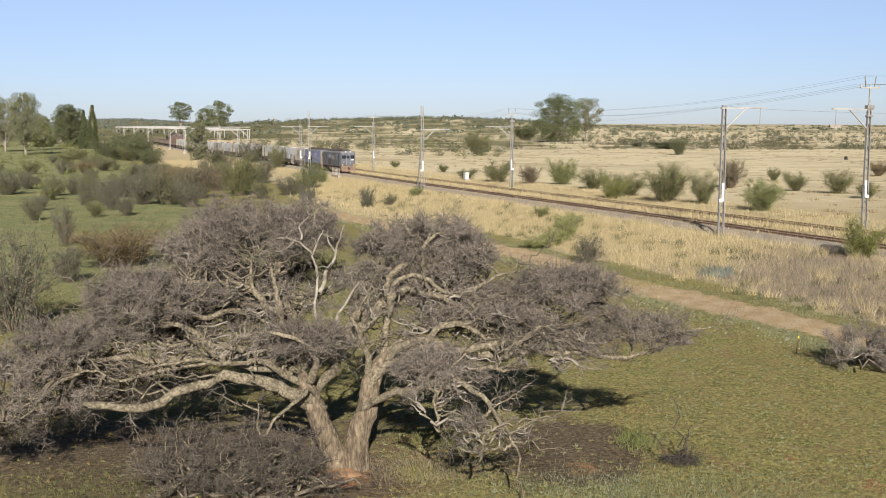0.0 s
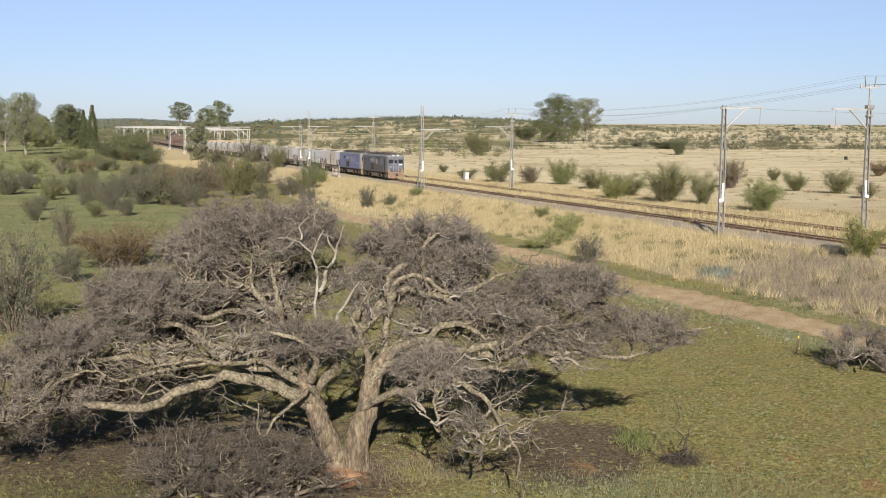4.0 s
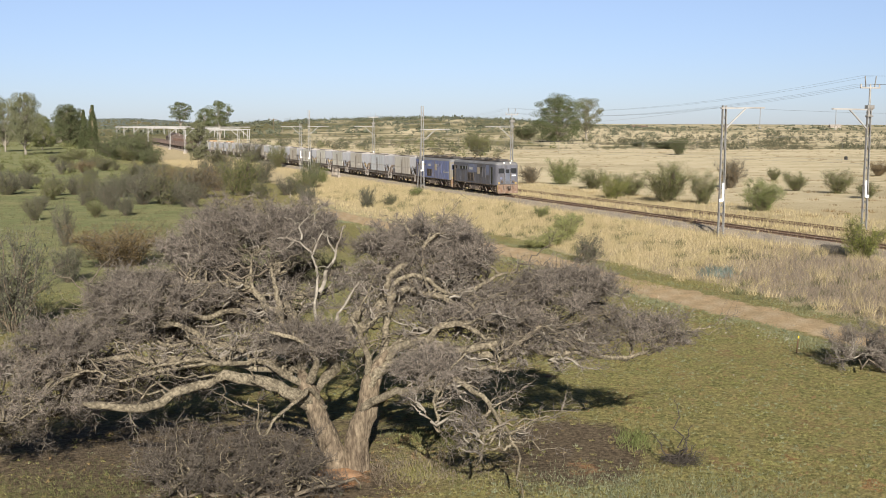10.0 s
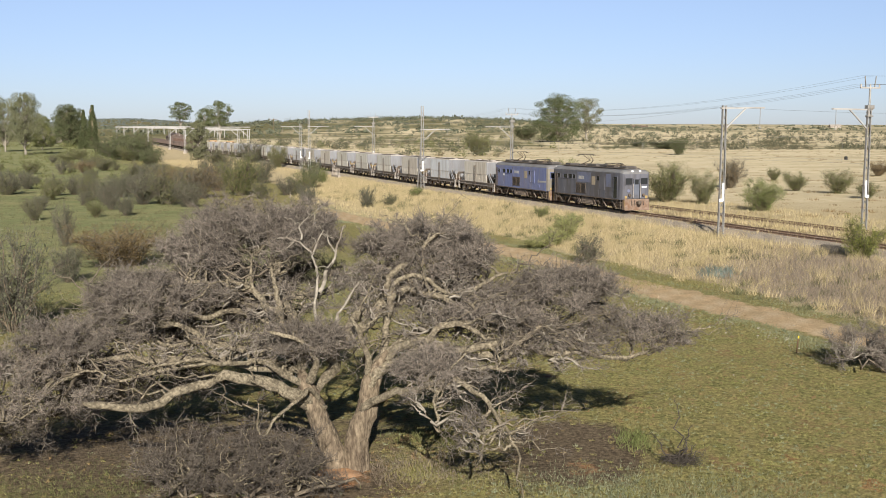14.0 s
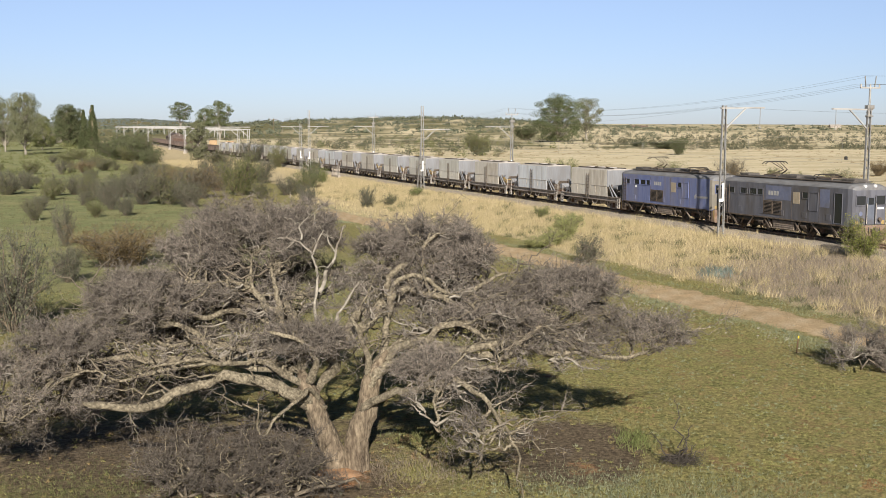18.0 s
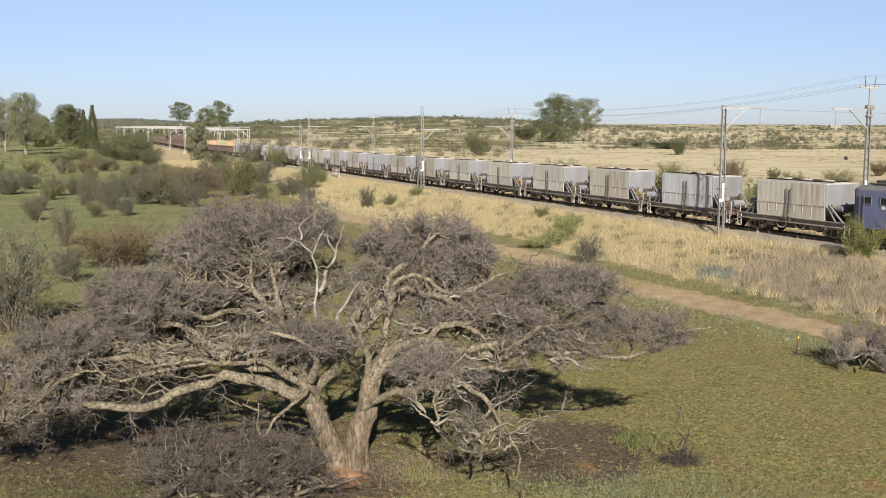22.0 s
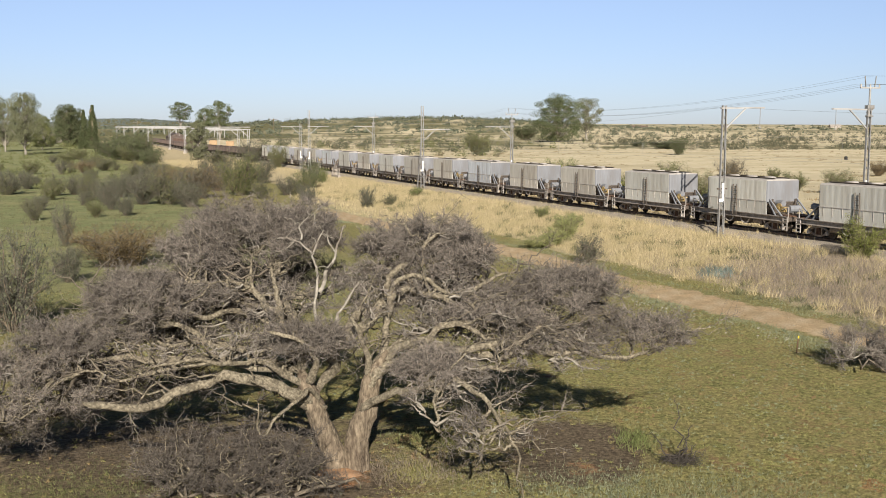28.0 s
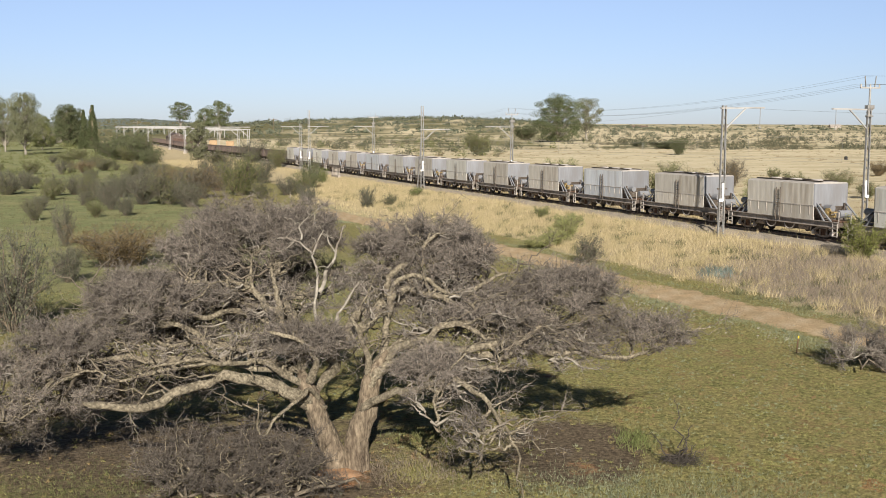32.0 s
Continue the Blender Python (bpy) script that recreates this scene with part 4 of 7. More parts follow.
        coupler(th, sx * 6.0, sx)
    # gear slung under the floor
    for sd in (-1, 1):
        bm = bm_new()
        box(bm, (0, sd * 0.95, 0.72), (5.6, 0.12, 0.38))
        part("brake_beam", bm, GRIME, th)
        bm = bm_new()
        bar(bm, (-5.6, sd * 1.18, 0.9), (5.6, sd * 1.18, 0.86), 0.06, sides=6)
        part("air_pipe", bm, DUSTY, th)
        for x in (-2.4, 2.3):
            bm = bm_new()
            disc(bm, (x, sd * 0.95, 0.72), (1, 0, 0), 0.2, 0.9, 12)
            part("reservoir", bm, DUSTY, th)
    bm = shell([(-2.7, [(-1.15, 1.3), (1.15, 1.3), (0.9, 0.5), (-0.9, 0.5)]), (2.7, [(-1.15, 1.3), (1.15, 1.3), (0.9, 0.5), (-0.9, 0.5)])])
    part("hopper_bottom", bm, GRIME, th)
    # outlet chutes
    for x in (-1.9, 0.0, 1.9):
        bm = shell([(x - 0.75, [(-1.0, 1.3), (1.0, 1.3), (1.0, 1.2), (-1.0, 1.2)]), (x, [(-0.9, 1.3), (0.9, 1.3), (0.5, 0.35), (-0.5, 0.35)]),
                    (x + 0.75, [(-1.0, 1.3), (1.0, 1.3), (1.0, 1.2), (-1.0, 1.2)])])
        part("outlet_chute", bm, GRIME, th)
    for x in (-1.0, 1.0):
        arch = [(x - 0.55 * math.cos(math.pi * k / 8), -1.25, 0.95 - 0.45 * math.sin(math.pi * k / 8)) for k in range(9)]
        V, Q = limb_tube(arch, [0.045] * 9, 6)
        mesh_object("brake_rigging", V, Q, FRAME_GREY, th)
    if gear:
        bm = bm_new()
        disc(bm, (4.75, -1.12, 1.85), (0, 1, 0), 0.32, 0.06, 18)
        disc(bm, (4.75, -1.14, 1.85), (0, 1, 0), 0.09, 0.12, 10)
        box(bm, (5.15, -1.05, 1.75), (0.5, 0.2, 0.4), bevel=0.03)
        bar(bm, (4.75, -1.0, 1.85), (4.75, -0.3, 1.85), 0.08)
        part("handbrake_wheel", bm, YELLOW, th, "yellow handbrake wheel")
    first = {"wheel": SHARED_WHEEL}
    for x in (-4.15, 4.15):
        bogie(th, x, 0.43, 0.9, False, first)
    return th


def open_wagon(paint, label):
    """A lower open-topped wagon with ribbed sides."""
    th = empty("open_wagon", Matrix(), label, "wagon", "open wagons of the train")
    for sd in (-1, 1):
        bm = bm_new()
        box(bm, (0, sd * 1.36, 1.95), (11.8, 0.06, 1.5))
        part("side", bm, paint, th)
        for i in range(10):
            bm = bm_new()
            box(bm, (-5.7 + i * 11.4 / 9, sd * 1.43, 1.93), (0.12, 0.09, 1.48))
            part("rib", bm, paint, th)
        bm = bm_new()
        box(bm, (0, sd * 1.38, 2.72), (11.9, 0.14, 0.10))
        part("top_rail", bm, paint, th)
        bm = bm_new()
        box(bm, (0, sd * 1.25, 1.08), (12.0, 0.1, 0.26))
        part("side_sill", bm, GRIME, th)
    for sx in (-1, 1):
        bm = bm_new()
        box(bm, (sx * 5.9, 0, 1.95), (0.07, 2.7, 1.5))
        part("end", bm, paint, th)
        coupler(th, sx * 6.0, sx)
    bm = bm_new()
    box(bm, (0, 0, 1.15), (11.8, 2.6, 0.1))
    part("floor", bm, RUST, th)
    for x in (-4.15, 4.15):
        bogie(th, x, 0.43, 0.9, False, {"wheel": SHARED_WHEEL})
    return th




def wheel_data(r):
    me = bpy.data.meshes.new("wheelset")
    bm = wheel_mesh(r)
    bm.to_mesh(me)
    bm.free()
    me.materials.append(GRIME)
    return me


SHARED_WHEEL, LOCO_WHEEL = wheel_data(0.43), wheel_data(0.61)

PITCH = 12.93
TRAIN = []
TRAIN.append((loco(BLUE_GREY, "grimy blue-grey electric locomotive at the head of the train", False), 7.4))
TRAIN.append((loco(BLUE, "faded blue electric locomotive with a white emblem", True), 7.4 + 15.494))
_kinds = [hopper(HOPPER, "weathered grey covered hopper wagon with dusty sides", False),
          hopper(HOPPER2, "pale bluish grey covered hopper wagon", False),
          hopper(HOPPER, "weathered grey covered hopper wagon with a yellow handbrake wheel", True),
          hopper(HOPPER3, "brown-stained grey covered hopper wagon", False),
          hopper(HOPPER3, "brown-stained grey covered hopper wagon with a yellow handbrake wheel", True)]
_order = [3, 1, 4, 0, 2, 2, 4, 3, 1, 4, 3, 0, 4, 2, 1, 4, 3, 0, 2, 0]
COUPLED = 29.8
_used = set()
for _i, _k in enumerate(_order):
    _back = COUPLED + PITCH * (_i + 0.5)
    if _k in _used:
        TRAIN.append((copy_thing(_kinds[_k], Matrix()), _back))
    else:
        TRAIN.append((_kinds[_k], _back))
        _used.add(_k)
_open = open_wagon(DARKWAG, "dark brown open goods wagon")
for _i in range(32):
    _back = COUPLED + PITCH * (20 + _i + 0.5)
    TRAIN.append((copy_thing(_open, Matrix()) if _i else _open, _back))

# ---- plants ----
def spline(pts, n):
    """A smooth curve through control points."""
    p = np.asarray(pts, float)
    p = np.vstack([2 * p[0] - p[1], p, 2 * p[-1] - p[-2]])
    out = []
    segs = len(p) - 3
    for k in range(n):
        u = k / (n - 1) * segs
        i = min(int(u), segs - 1)
        t = u - i
        a, b, c, d = p[i:i + 4]
        out.append(0.5 * (2 * b + (c - a) * t + (2 * a - 5 * b + 4 * c - d) * t * t + (3 * b - a - 3 * c + d) * t ** 3))
    return np.array(out)


def joined(pieces):
    V, Q, k = [], [], 0
    for v, q in pieces:
        V.append(v)
        Q.append(q + k)
        k += len(v)
    return np.vstack(V), np.vstack(Q)


def twig_spikes(P, Dv, length, thick):
    """Three-sided spikes: P (n,3) feet, Dv (n,3) directions, length (n,), thick (n,). Gives verts and triangles."""
    n = len(P)
    a, b = ortho(Dv)
    d = Dv / np.maximum(np.linalg.norm(Dv, axis=1, keepdims=True), 1e-9)
    V = np.empty((n, 4, 3))
    for k in range(3):
        c, s = math.cos(k * 2.0944), math.sin(k * 2.0944)
        V[:, k] = P + thick[:, None] * (c * a + s * b)
    V[:, 3] = P + d * length[:, None]
    base = np.arange(n)[:, None] * 4
    T = np.concatenate([base + np.array([[0, 1, 3]]), base + np.array([[1, 2, 3]]), base + np.array([[2, 0, 3]])], 0)
    return V.reshape(-1, 3), T


def twig_flats(P, Dv, length, thick, rng):
    """The finest twigs: one sliver each, turned at random about its run."""
    n = len(P)
    a, b = ortho(Dv)
    d = Dv / np.maximum(np.linalg.norm(Dv, axis=1, keepdims=True), 1e-9)
    th = rng.uniform(0, 2 * np.pi, n)[:, None]
    u = (np.cos(th) * a + np.sin(th) * b) * thick[:, None]
    V = np.stack([P - u, P + u, P + d * length[:, None]], 1)
    return V.reshape(-1, 3), np.arange(n)[:, None] * 3 + np.array([[0, 1, 2]])


def leaf_cards(P, N, size, rng, aspect=1.0):
    """Small bent leaf clumps: two triangles each, at P, tilted at random about N."""
    n = len(P)
    a, b = ortho(N)
    th = rng.uniform(0, 2 * np.pi, n)[:, None]
    u = np.cos(th) * a + np.sin(th) * b
    v = np.cross(N / np.linalg.norm(N, axis=1, keepdims=True), u)
    s = size[:, None]
    V = np.empty((n, 4, 3))
    V[:, 0], V[:, 1] = P - u * s * aspect, P + v * s * 0.45
    V[:, 2], V[:, 3] = P + u * s * aspect, P - v * s * 0.45
    base = np.arange(n)[:, None] * 4
    return V.reshape(-1, 3), base + np.array([[0, 1, 2, 3]])


LIMB_BARK = surf("grey_limb_bark", (0.088, 0.073, 0.05), (0.35, 0.298, 0.21), 15.0, (0.09, 0.072, 0.049), 3.4, 0.65, rough=0.95, bump=1.0, bscale=26.0, deep=0.06)
BARK = surf("grey_gnarled_bark", (0.0882, 0.0655, 0.0437), (0.3108, 0.2478, 0.1722), 9.0, (0.0714, 0.0504, 0.0353), 2.6, 0.7, rough=0.95, bump=1.0, bscale=16.0, stretch=(1.5, 1.5, 0.45), deep=0.07)
# dark bush stems; on the old tree, crown shade put into the colour
DARK_BARK = surf("dark_and_shade_bark", (0.06, 0.049, 0.036), (0.23, 0.19, 0.14), 12.0, (0.07, 0.056, 0.042), 3.0, 0.7, rough=0.95, bump=0.8, bscale=24.0)
PALE_BARK = surf("bleached_dead_wood", (0.175, 0.153, 0.123), (0.355, 0.322, 0.265), 6.0, (0.1235, 0.097, 0.075), 2.0, 0.6, rough=0.9, bump=0.6, bscale=20.0)
TWIGS = leafy("purple_grey_twigs", (0.037, 0.031, 0.026), (0.345, 0.295, 0.247), (0.12, 0.102, 0.085), 0.85, 0.0)
# dark thicket twigs, reused in the old tree as painted inner shade
TWIGS_DARK = leafy("dark_and_shade_twigs", (0.028, 0.0235, 0.019), (0.19, 0.16, 0.13), (0.07, 0.059, 0.048), 0.85, 0.0)
STRAW = leafy("dry_straw", (0.32, 0.252, 0.124), (0.78, 0.645, 0.40), (0.48, 0.40, 0.21), 0.8, 0.25)
STRAW_GREY = leafy("grey_dead_weeds", (0.20, 0.155, 0.115), (0.40, 0.335, 0.255), (0.27, 0.22, 0.17), 0.85, 0.2)
GRASS = leafy("short_green_grass", (0.155, 0.165, 0.05), (0.355, 0.325, 0.125), (0.31, 0.255, 0.11), 0.8, 0.25)
LEAF_OLIVE = leafy("olive_leaves", (0.08, 0.094, 0.034), (0.25, 0.254, 0.098), (0.15, 0.157, 0.063), 0.7, 0.25)
LEAF_GREEN = leafy("fresh_green_leaves", (0.12, 0.15, 0.046), (0.30, 0.325, 0.118), (0.205, 0.23, 0.085), 0.65, 0.3)
LEAF_DARK = leafy("dark_green_leaves", (0.05, 0.066, 0.03), (0.165, 0.18, 0.078), (0.085, 0.098, 0.046), 0.7, 0.2)
LEAF_MID = leafy("middle_distance_leaves", (0.05, 0.055, 0.034), (0.15, 0.145, 0.085), (0.085, 0.086, 0.054), 0.8, 0.15)
LEAF_PINE = leafy("dark_pine_leaves", (0.05, 0.064, 0.03), (0.165, 0.178, 0.083), (0.10, 0.113, 0.054), 0.7, 0.2)
LEAF_LIME = leafy("yellow_green_leaves", (0.23, 0.25, 0.085), (0.43, 0.43, 0.18), (0.33, 0.34, 0.13), 0.7, 0.3)
LEAF_BROOM = leafy("broom_leaves", (0.09, 0.11, 0.03), (0.30, 0.31, 0.085), (0.18, 0.19, 0.055), 0.7, 0.25)
LEAF_SAGE = leafy("grey_green_thorn_leaves", (0.068, 0.074, 0.044), (0.205, 0.21, 0.128), (0.125, 0.13, 0.08), 0.75, 0.2)
# greyed leaf tone: distance haze put into the colour
LEAF_HAZY = leafy("hazy_far_leaves", (0.075, 0.085, 0.055), (0.17, 0.175, 0.115), (0.11, 0.12, 0.08), 0.8, 0.1)
LEAF_BIGGUM = leafy("dark_gum_leaves", (0.055, 0.073, 0.032), (0.21, 0.23, 0.105), (0.12, 0.138, 0.066), 0.6, 0.25)
LEAF_GUM = leafy("grey_green_gum_leaves", (0.12, 0.13, 0.07), (0.27, 0.265, 0.155), (0.16, 0.17, 0.09), 0.6, 0.25)
LEAF_BROWN = leafy("brownish_leaves", (0.125, 0.088, 0.042), (0.27, 0.19, 0.088), (0.17, 0.13, 0.062), 0.8, 0.2)
LEAF_DUN = leafy("dun_thorn_leaves", (0.085, 0.074, 0.045), (0.21, 0.18, 0.108), (0.14, 0.12, 0.072), 0.8, 0.15)
LEAF_TEAL = leafy("blue_green_leaves", (0.13, 0.18, 0.16), (0.25, 0.32, 0.29), (0.17, 0.22, 0.18), 0.6, 0.2)
BARE_TWIG = leafy("grey_bare_twigs", (0.056, 0.05, 0.04), (0.19, 0.172, 0.135), (0.105, 0.096, 0.074), 0.9, 0.0)


def object_of(name, V, loops, size, material, parent, label="", kind="", smooth_faces=False):
    ob = new(name, raw_mesh(name, V, loops, size, [material], smooth_faces=smooth_faces))
    ob.parent = parent
    return tagged(ob, label, kind=kind)


def wander(a, b, n, bend, rng):
    """A crooked path from a to b."""
    u = np.linspace(0, 1, n)[:, None]
    p = a + (b - a) * u
    jig = rng.standard_normal((n, 3)) * bend
    jig[0] = jig[-1] = 0
    return p + jig * np.linalg.norm(b - a)


# ---- the old thorn tree ----
def thorn_tree(foot):
    rng = np.random.default_rng(11)
    th = empty("thorn_tree", Matrix.Translation(foot), "old wide-spreading bare thorn tree with a forked grey trunk", "tree")
    stems = {
        "trunk": [([(-0.19, 0, -0.25), (-0.36, -0.08, 0.6), (-0.70, -0.2, 1.5), (-1.0, -0.2, 2.15), (-1.25, 0, 2.66)], 0.33, 0.23),
                  ([(0.19, 0, -0.25), (0.16, 0, 0.7), (0.40, 0, 1.65), (0.61, 0, 2.4), (1.07, 0.2, 3.2)], 0.32, 0.21)],
        "limb": [([(-0.66, -0.15, 1.4), (-1.0, -0.25, 2.0), (-1.97, -0.9, 2.5), (-2.82, -1.2, 2.76), (-3.8, -1.5, 2.45), (-4.96, -1.8, 2.15), (-6.17, -2.0, 2.35)], 0.22, 0.085),
                 ([(-1.18, 0, 2.5), (-1.77, 0.6, 3.35), (-2.81, 1.5, 4.1), (-3.6, 2.5, 5.0), (-4.0, 3.0, 5.7)], 0.14, 0.03),
                 ([(-1.25, 0, 2.58), (-2.61, 0.3, 2.96), (-4.1, 0.5, 3.5), (-5.6, 0.6, 4.1), (-6.9, 0.5, 4.4)], 0.13, 0.03),
                 ([(-2.6, 0.3, 2.96), (-4.1, -0.2, 2.93), (-5.66, -0.3, 2.95), (-7.3, 0, 3.0), (-8.5, 0, 3.2)], 0.13, 0.03),
                 ([(0.50, 0, 2.1), (0.54, -0.05, 2.6), (0.44, -0.2, 3.19), (0.29, -0.2, 3.73), (0.1, 0, 4.06)], 0.13, 0.05),
                 ([(-0.89, 0.1, 2.0), (-0.54, 0.6, 3.19), (0.18, 1.0, 4.01), (0.87, 1.2, 4.45), (1.02, 1.3, 4.89), (1.35, 1.4, 5.21), (1.95, 1.8, 5.59), (2.38, 2.2, 5.93)], 0.20, 0.04),
                 ([(0.50, 0.05, 2.1), (0.68, 0.1, 2.65), (0.92, 0.3, 3.3), (0.96, 0.6, 4.17), (1.19, 0.8, 4.74), (2.08, 0.8, 4.63), (2.68, 0.6, 4.36), (3.4, 0.3, 3.97), (3.72, 0.2, 3.93)], 0.15, 0.03),
                 ([(0.48, 0.0, 2.0), (0.75, 0.1, 2.7), (1.41, 0.3, 3.41), (2.14, 0.6, 3.83), (2.8, 0.9, 4.22), (3.36, 1.2, 4.57), (4.29, 1.6, 4.95)], 0.235, 0.035),
                 ([(1.0, 0.0, 2.9), (1.79, -0.2, 3.44), (2.33, -0.3, 3.78), (2.84, -0.3, 3.91), (3.38, -0.4, 3.7), (3.73, -0.6, 3.19), (3.8, -0.7, 2.82)], 0.14, 0.03),
                 ([(2.33, -0.3, 3.78), (3.11, 0.1, 3.82), (3.84, 0.2, 3.65), (4.21, 0.2, 3.35)], 0.09, 0.025),
                 ([(0.48, 0.0, 1.95), (0.85, -0.1, 2.5), (1.52, -0.3, 2.8), (2.51, -0.5, 3.11), (3.79, -0.37, 3.26), (5.00, 0.40, 2.84), (6.03, 0.50, 2.75), (6.97, 0.60, 2.59), (7.60, 0.70, 2.84), (8.64, 0.90, 3.24), (9.37, 1.10, 3.64)], 0.17, 0.02),
                 ([(1.24, -0.4, 2.7), (2.33, -0.8, 2.89), (3.56, -1.0, 2.96), (4.12, -1.2, 2.87)], 0.12, 0.04),
                 ([(0.32, -0.05, 1.45), (0.6, -0.3, 1.9), (1.11, -0.7, 2.31), (1.83, -1.2, 2.64), (2.52, -1.7, 2.85), (3.19, -2.1, 2.61), (3.58, -2.4, 2.25), (3.38, -2.5, 1.72), (3.19, -2.5, 0.9)], 0.15, 0.03),
                 ([(3.55, -2.4, 2.32), (3.97, -2.6, 1.86), (4.21, -2.7, 1.32)], 0.06, 0.02),
                 ([(2.52, -1.7, 2.85), (2.25, -2.2, 2.36), (2.32, -2.5, 1.76)], 0.06, 0.02),
                 ([(3.79, -0.27, 3.24), (4.50, 0.90, 3.18), (4.87, 1.30, 3.58), (5.62, 1.60, 3.60), (6.04, 1.90, 3.95), (6.76, 2.10, 4.14)], 0.11, 0.03),
                 ([(4.32, 0.73, 3.20), (5.04, 1.10, 3.33), (5.81, 1.20, 3.25), (6.18, 1.10, 2.69)], 0.08, 0.02),
                 ([(4.52, 1.10, 3.21), (4.86, 1.70, 3.84), (5.15, 2.20, 4.32), (5.57, 2.70, 4.74)], 0.10, 0.025),
                 ([(-1.2, 0.1, 2.55), (-1.41, 0.2, 3.43), (-1.74, 0.5, 4.19), (-1.88, 0.7, 4.68), (-2.02, 0.9, 5.25)], 0.16, 0.05),
                 ([(-1.66, 0.5, 4.11), (-2.37, 0.8, 4.36), (-3.26, 1.2, 4.83)], 0.14, 0.045),
                 ([(-2.45, 0.8, 4.39), (-2.68, 1.1, 4.92), (-2.65, 1.4, 5.48)], 0.07, 0.02),
                 ([(-0.55, -0.2, 1.7), (-1.17, -0.7, 1.95), (-1.94, -1.1, 2.42), (-2.3, -1.4, 2.8)], 0.10, 0.03),
                 ([(-0.72, -0.2, 1.9), (-0.96, -0.6, 2.29), (-1.46, -1.6, 1.91), (-1.81, -2.0, 1.54), (-1.96, -2.2, 2.4)], 0.08, 0.02),
                 ([(-1.0, -0.2, 2.3), (-0.75, -0.6, 3.0), (-1.07, -1.0, 3.6), (-1.88, -1.2, 3.9)], 0.12, 0.04),
                 ([(-1.1, 0, 2.4), (-1.9, -0.8, 3.0), (-3.0, -1.3, 3.2), (-4.6, -1.6, 3.1)], 0.11, 0.03),
                 ([(-1.2, 0.3, 3.1), (-1.5, 0.5, 3.98), (-2.1, 1.0, 4.09), (-2.7, 1.4, 4.16), (-3.5, 2.0, 4.5), (-3.85, 2.6, 5.05)], 0.15, 0.05),
                 ([(-1.5, 0.5, 3.9), (-2.0, 1.6, 4.49), (-2.35, 2.4, 5.08)], 0.11, 0.04),
                 ([(-2.81, 1.2, 3.9), (-3.8, 0.5, 3.9), (-4.5, 0.2, 4.21), (-5.0, 0.0, 4.32)], 0.09, 0.03),
                 ([(-2.7, 1.4, 4.1), (-3.81, 1.2, 4.74), (-4.49, 1.0, 4.73), (-5.0, 0.8, 4.65)], 0.08, 0.03),
                 ([(-4.6, 0.5, 3.7), (-5.33, 0.2, 3.9), (-5.46, 0.2, 4.33), (-5.62, 0.4, 4.67)], 0.07, 0.025),
                 ([(1.0, 0.8, 4.3), (1.63, 1.0, 4.58), (2.16, 0.6, 4.41), (2.75, 0.4, 4.19), (3.09, 0.2, 3.87)], 0.11, 0.05),
                 ([(2.5, 0.8, 4.0), (3.27, 0.8, 4.0), (3.62, 1.0, 4.35), (4.32, 1.4, 4.76)], 0.09, 0.03),
                 ([(3.9, 0.0, 3.25), (4.38, 0.6, 3.44), (4.63, 1.0, 3.74), (5.05, 1.4, 4.33)], 0.10, 0.04),
                 ([(3.3, -0.4, 3.1), (3.96, -0.3, 3.03), (4.55, 0.0, 3.44), (4.89, 0.2, 3.73), (5.46, 0.4, 3.63), (5.77, 0.5, 3.31)], 0.11, 0.04),
                 ([(0.0, 0.6, 3.4), (0.4, 0.8, 3.7), (1.0, 1.6, 4.33), (1.12, 2.6, 4.97)], 0.13, 0.05),
                 ([(0.95, 0.9, 3.9), (1.17, 1.2, 4.24), (2.07, 1.8, 4.77), (3.0, 2.2, 4.87), (3.63, 2.4, 5.16)], 0.12, 0.04),
                 ([(-1.4, -0.3, 2.6), (-2.3, -0.6, 2.81), (-3.31, -0.5, 3.0), (-4.48, -0.4, 2.76), (-5.33, -0.4, 2.98)], 0.10, 0.03),
                 ([(-2.0, 0.1, 3.0), (-2.83, 0.0, 3.26), (-3.77, 0.3, 3.35), (-4.82, 0.4, 3.18), (-6.1, 0.3, 3.5)], 0.11, 0.03),
                 ([(-4.48, -0.4, 2.76), (-5.72, -0.6, 2.52), (-6.77, -0.8, 2.71)], 0.06, 0.02)],
        "dead_limb": [([(-0.64, 0.5, 2.85), (-0.78, 0.75, 3.5), (-0.80, 1.0, 4.8), (-1.0, 1.05, 5.5), (-1.31, 1.1, 5.9), (-1.78, 1.2, 5.95)], 0.095, 0.015),
                      ([(-1.31, 1.1, 5.88), (-1.36, 1.1, 6.2), (-1.19, 1.1, 6.42)], 0.05, 0.012),
                      ([(-1.0, 1.05, 5.5), (-0.88, 1.1, 5.8), (-0.68, 1.1, 6.15)], 0.05, 0.012),
                      ([(-0.82, 0.95, 4.5), (-0.62, 1.0, 5.1), (-0.4, 1.1, 5.55), (-0.3, 1.1, 5.9), (-0.18, 1.1, 6.25)], 0.08, 0.014),
                      ([(-0.4, 1.1, 5.55), (-0.6, 1.1, 5.8), (-0.62, 1.1, 6.1)], 0.04, 0.012),
                      ([(-1.45, 1.1, 5.93), (-1.62, 1.0, 5.7), (-1.85, 1.0, 5.6)], 0.03, 0.01),
                      ([(-0.56, 0.55, 3.1), (-0.35, 0.8, 4.0), (0.05, 0.9, 4.5), (0.25, 1.0, 4.75)], 0.08, 0.02)],
    }
    skel = []
    for kind, group in stems.items():
        for pts, r0, r1 in group:
            n = 34 if kind == "trunk" else 46
            ctl = np.array(pts, float)
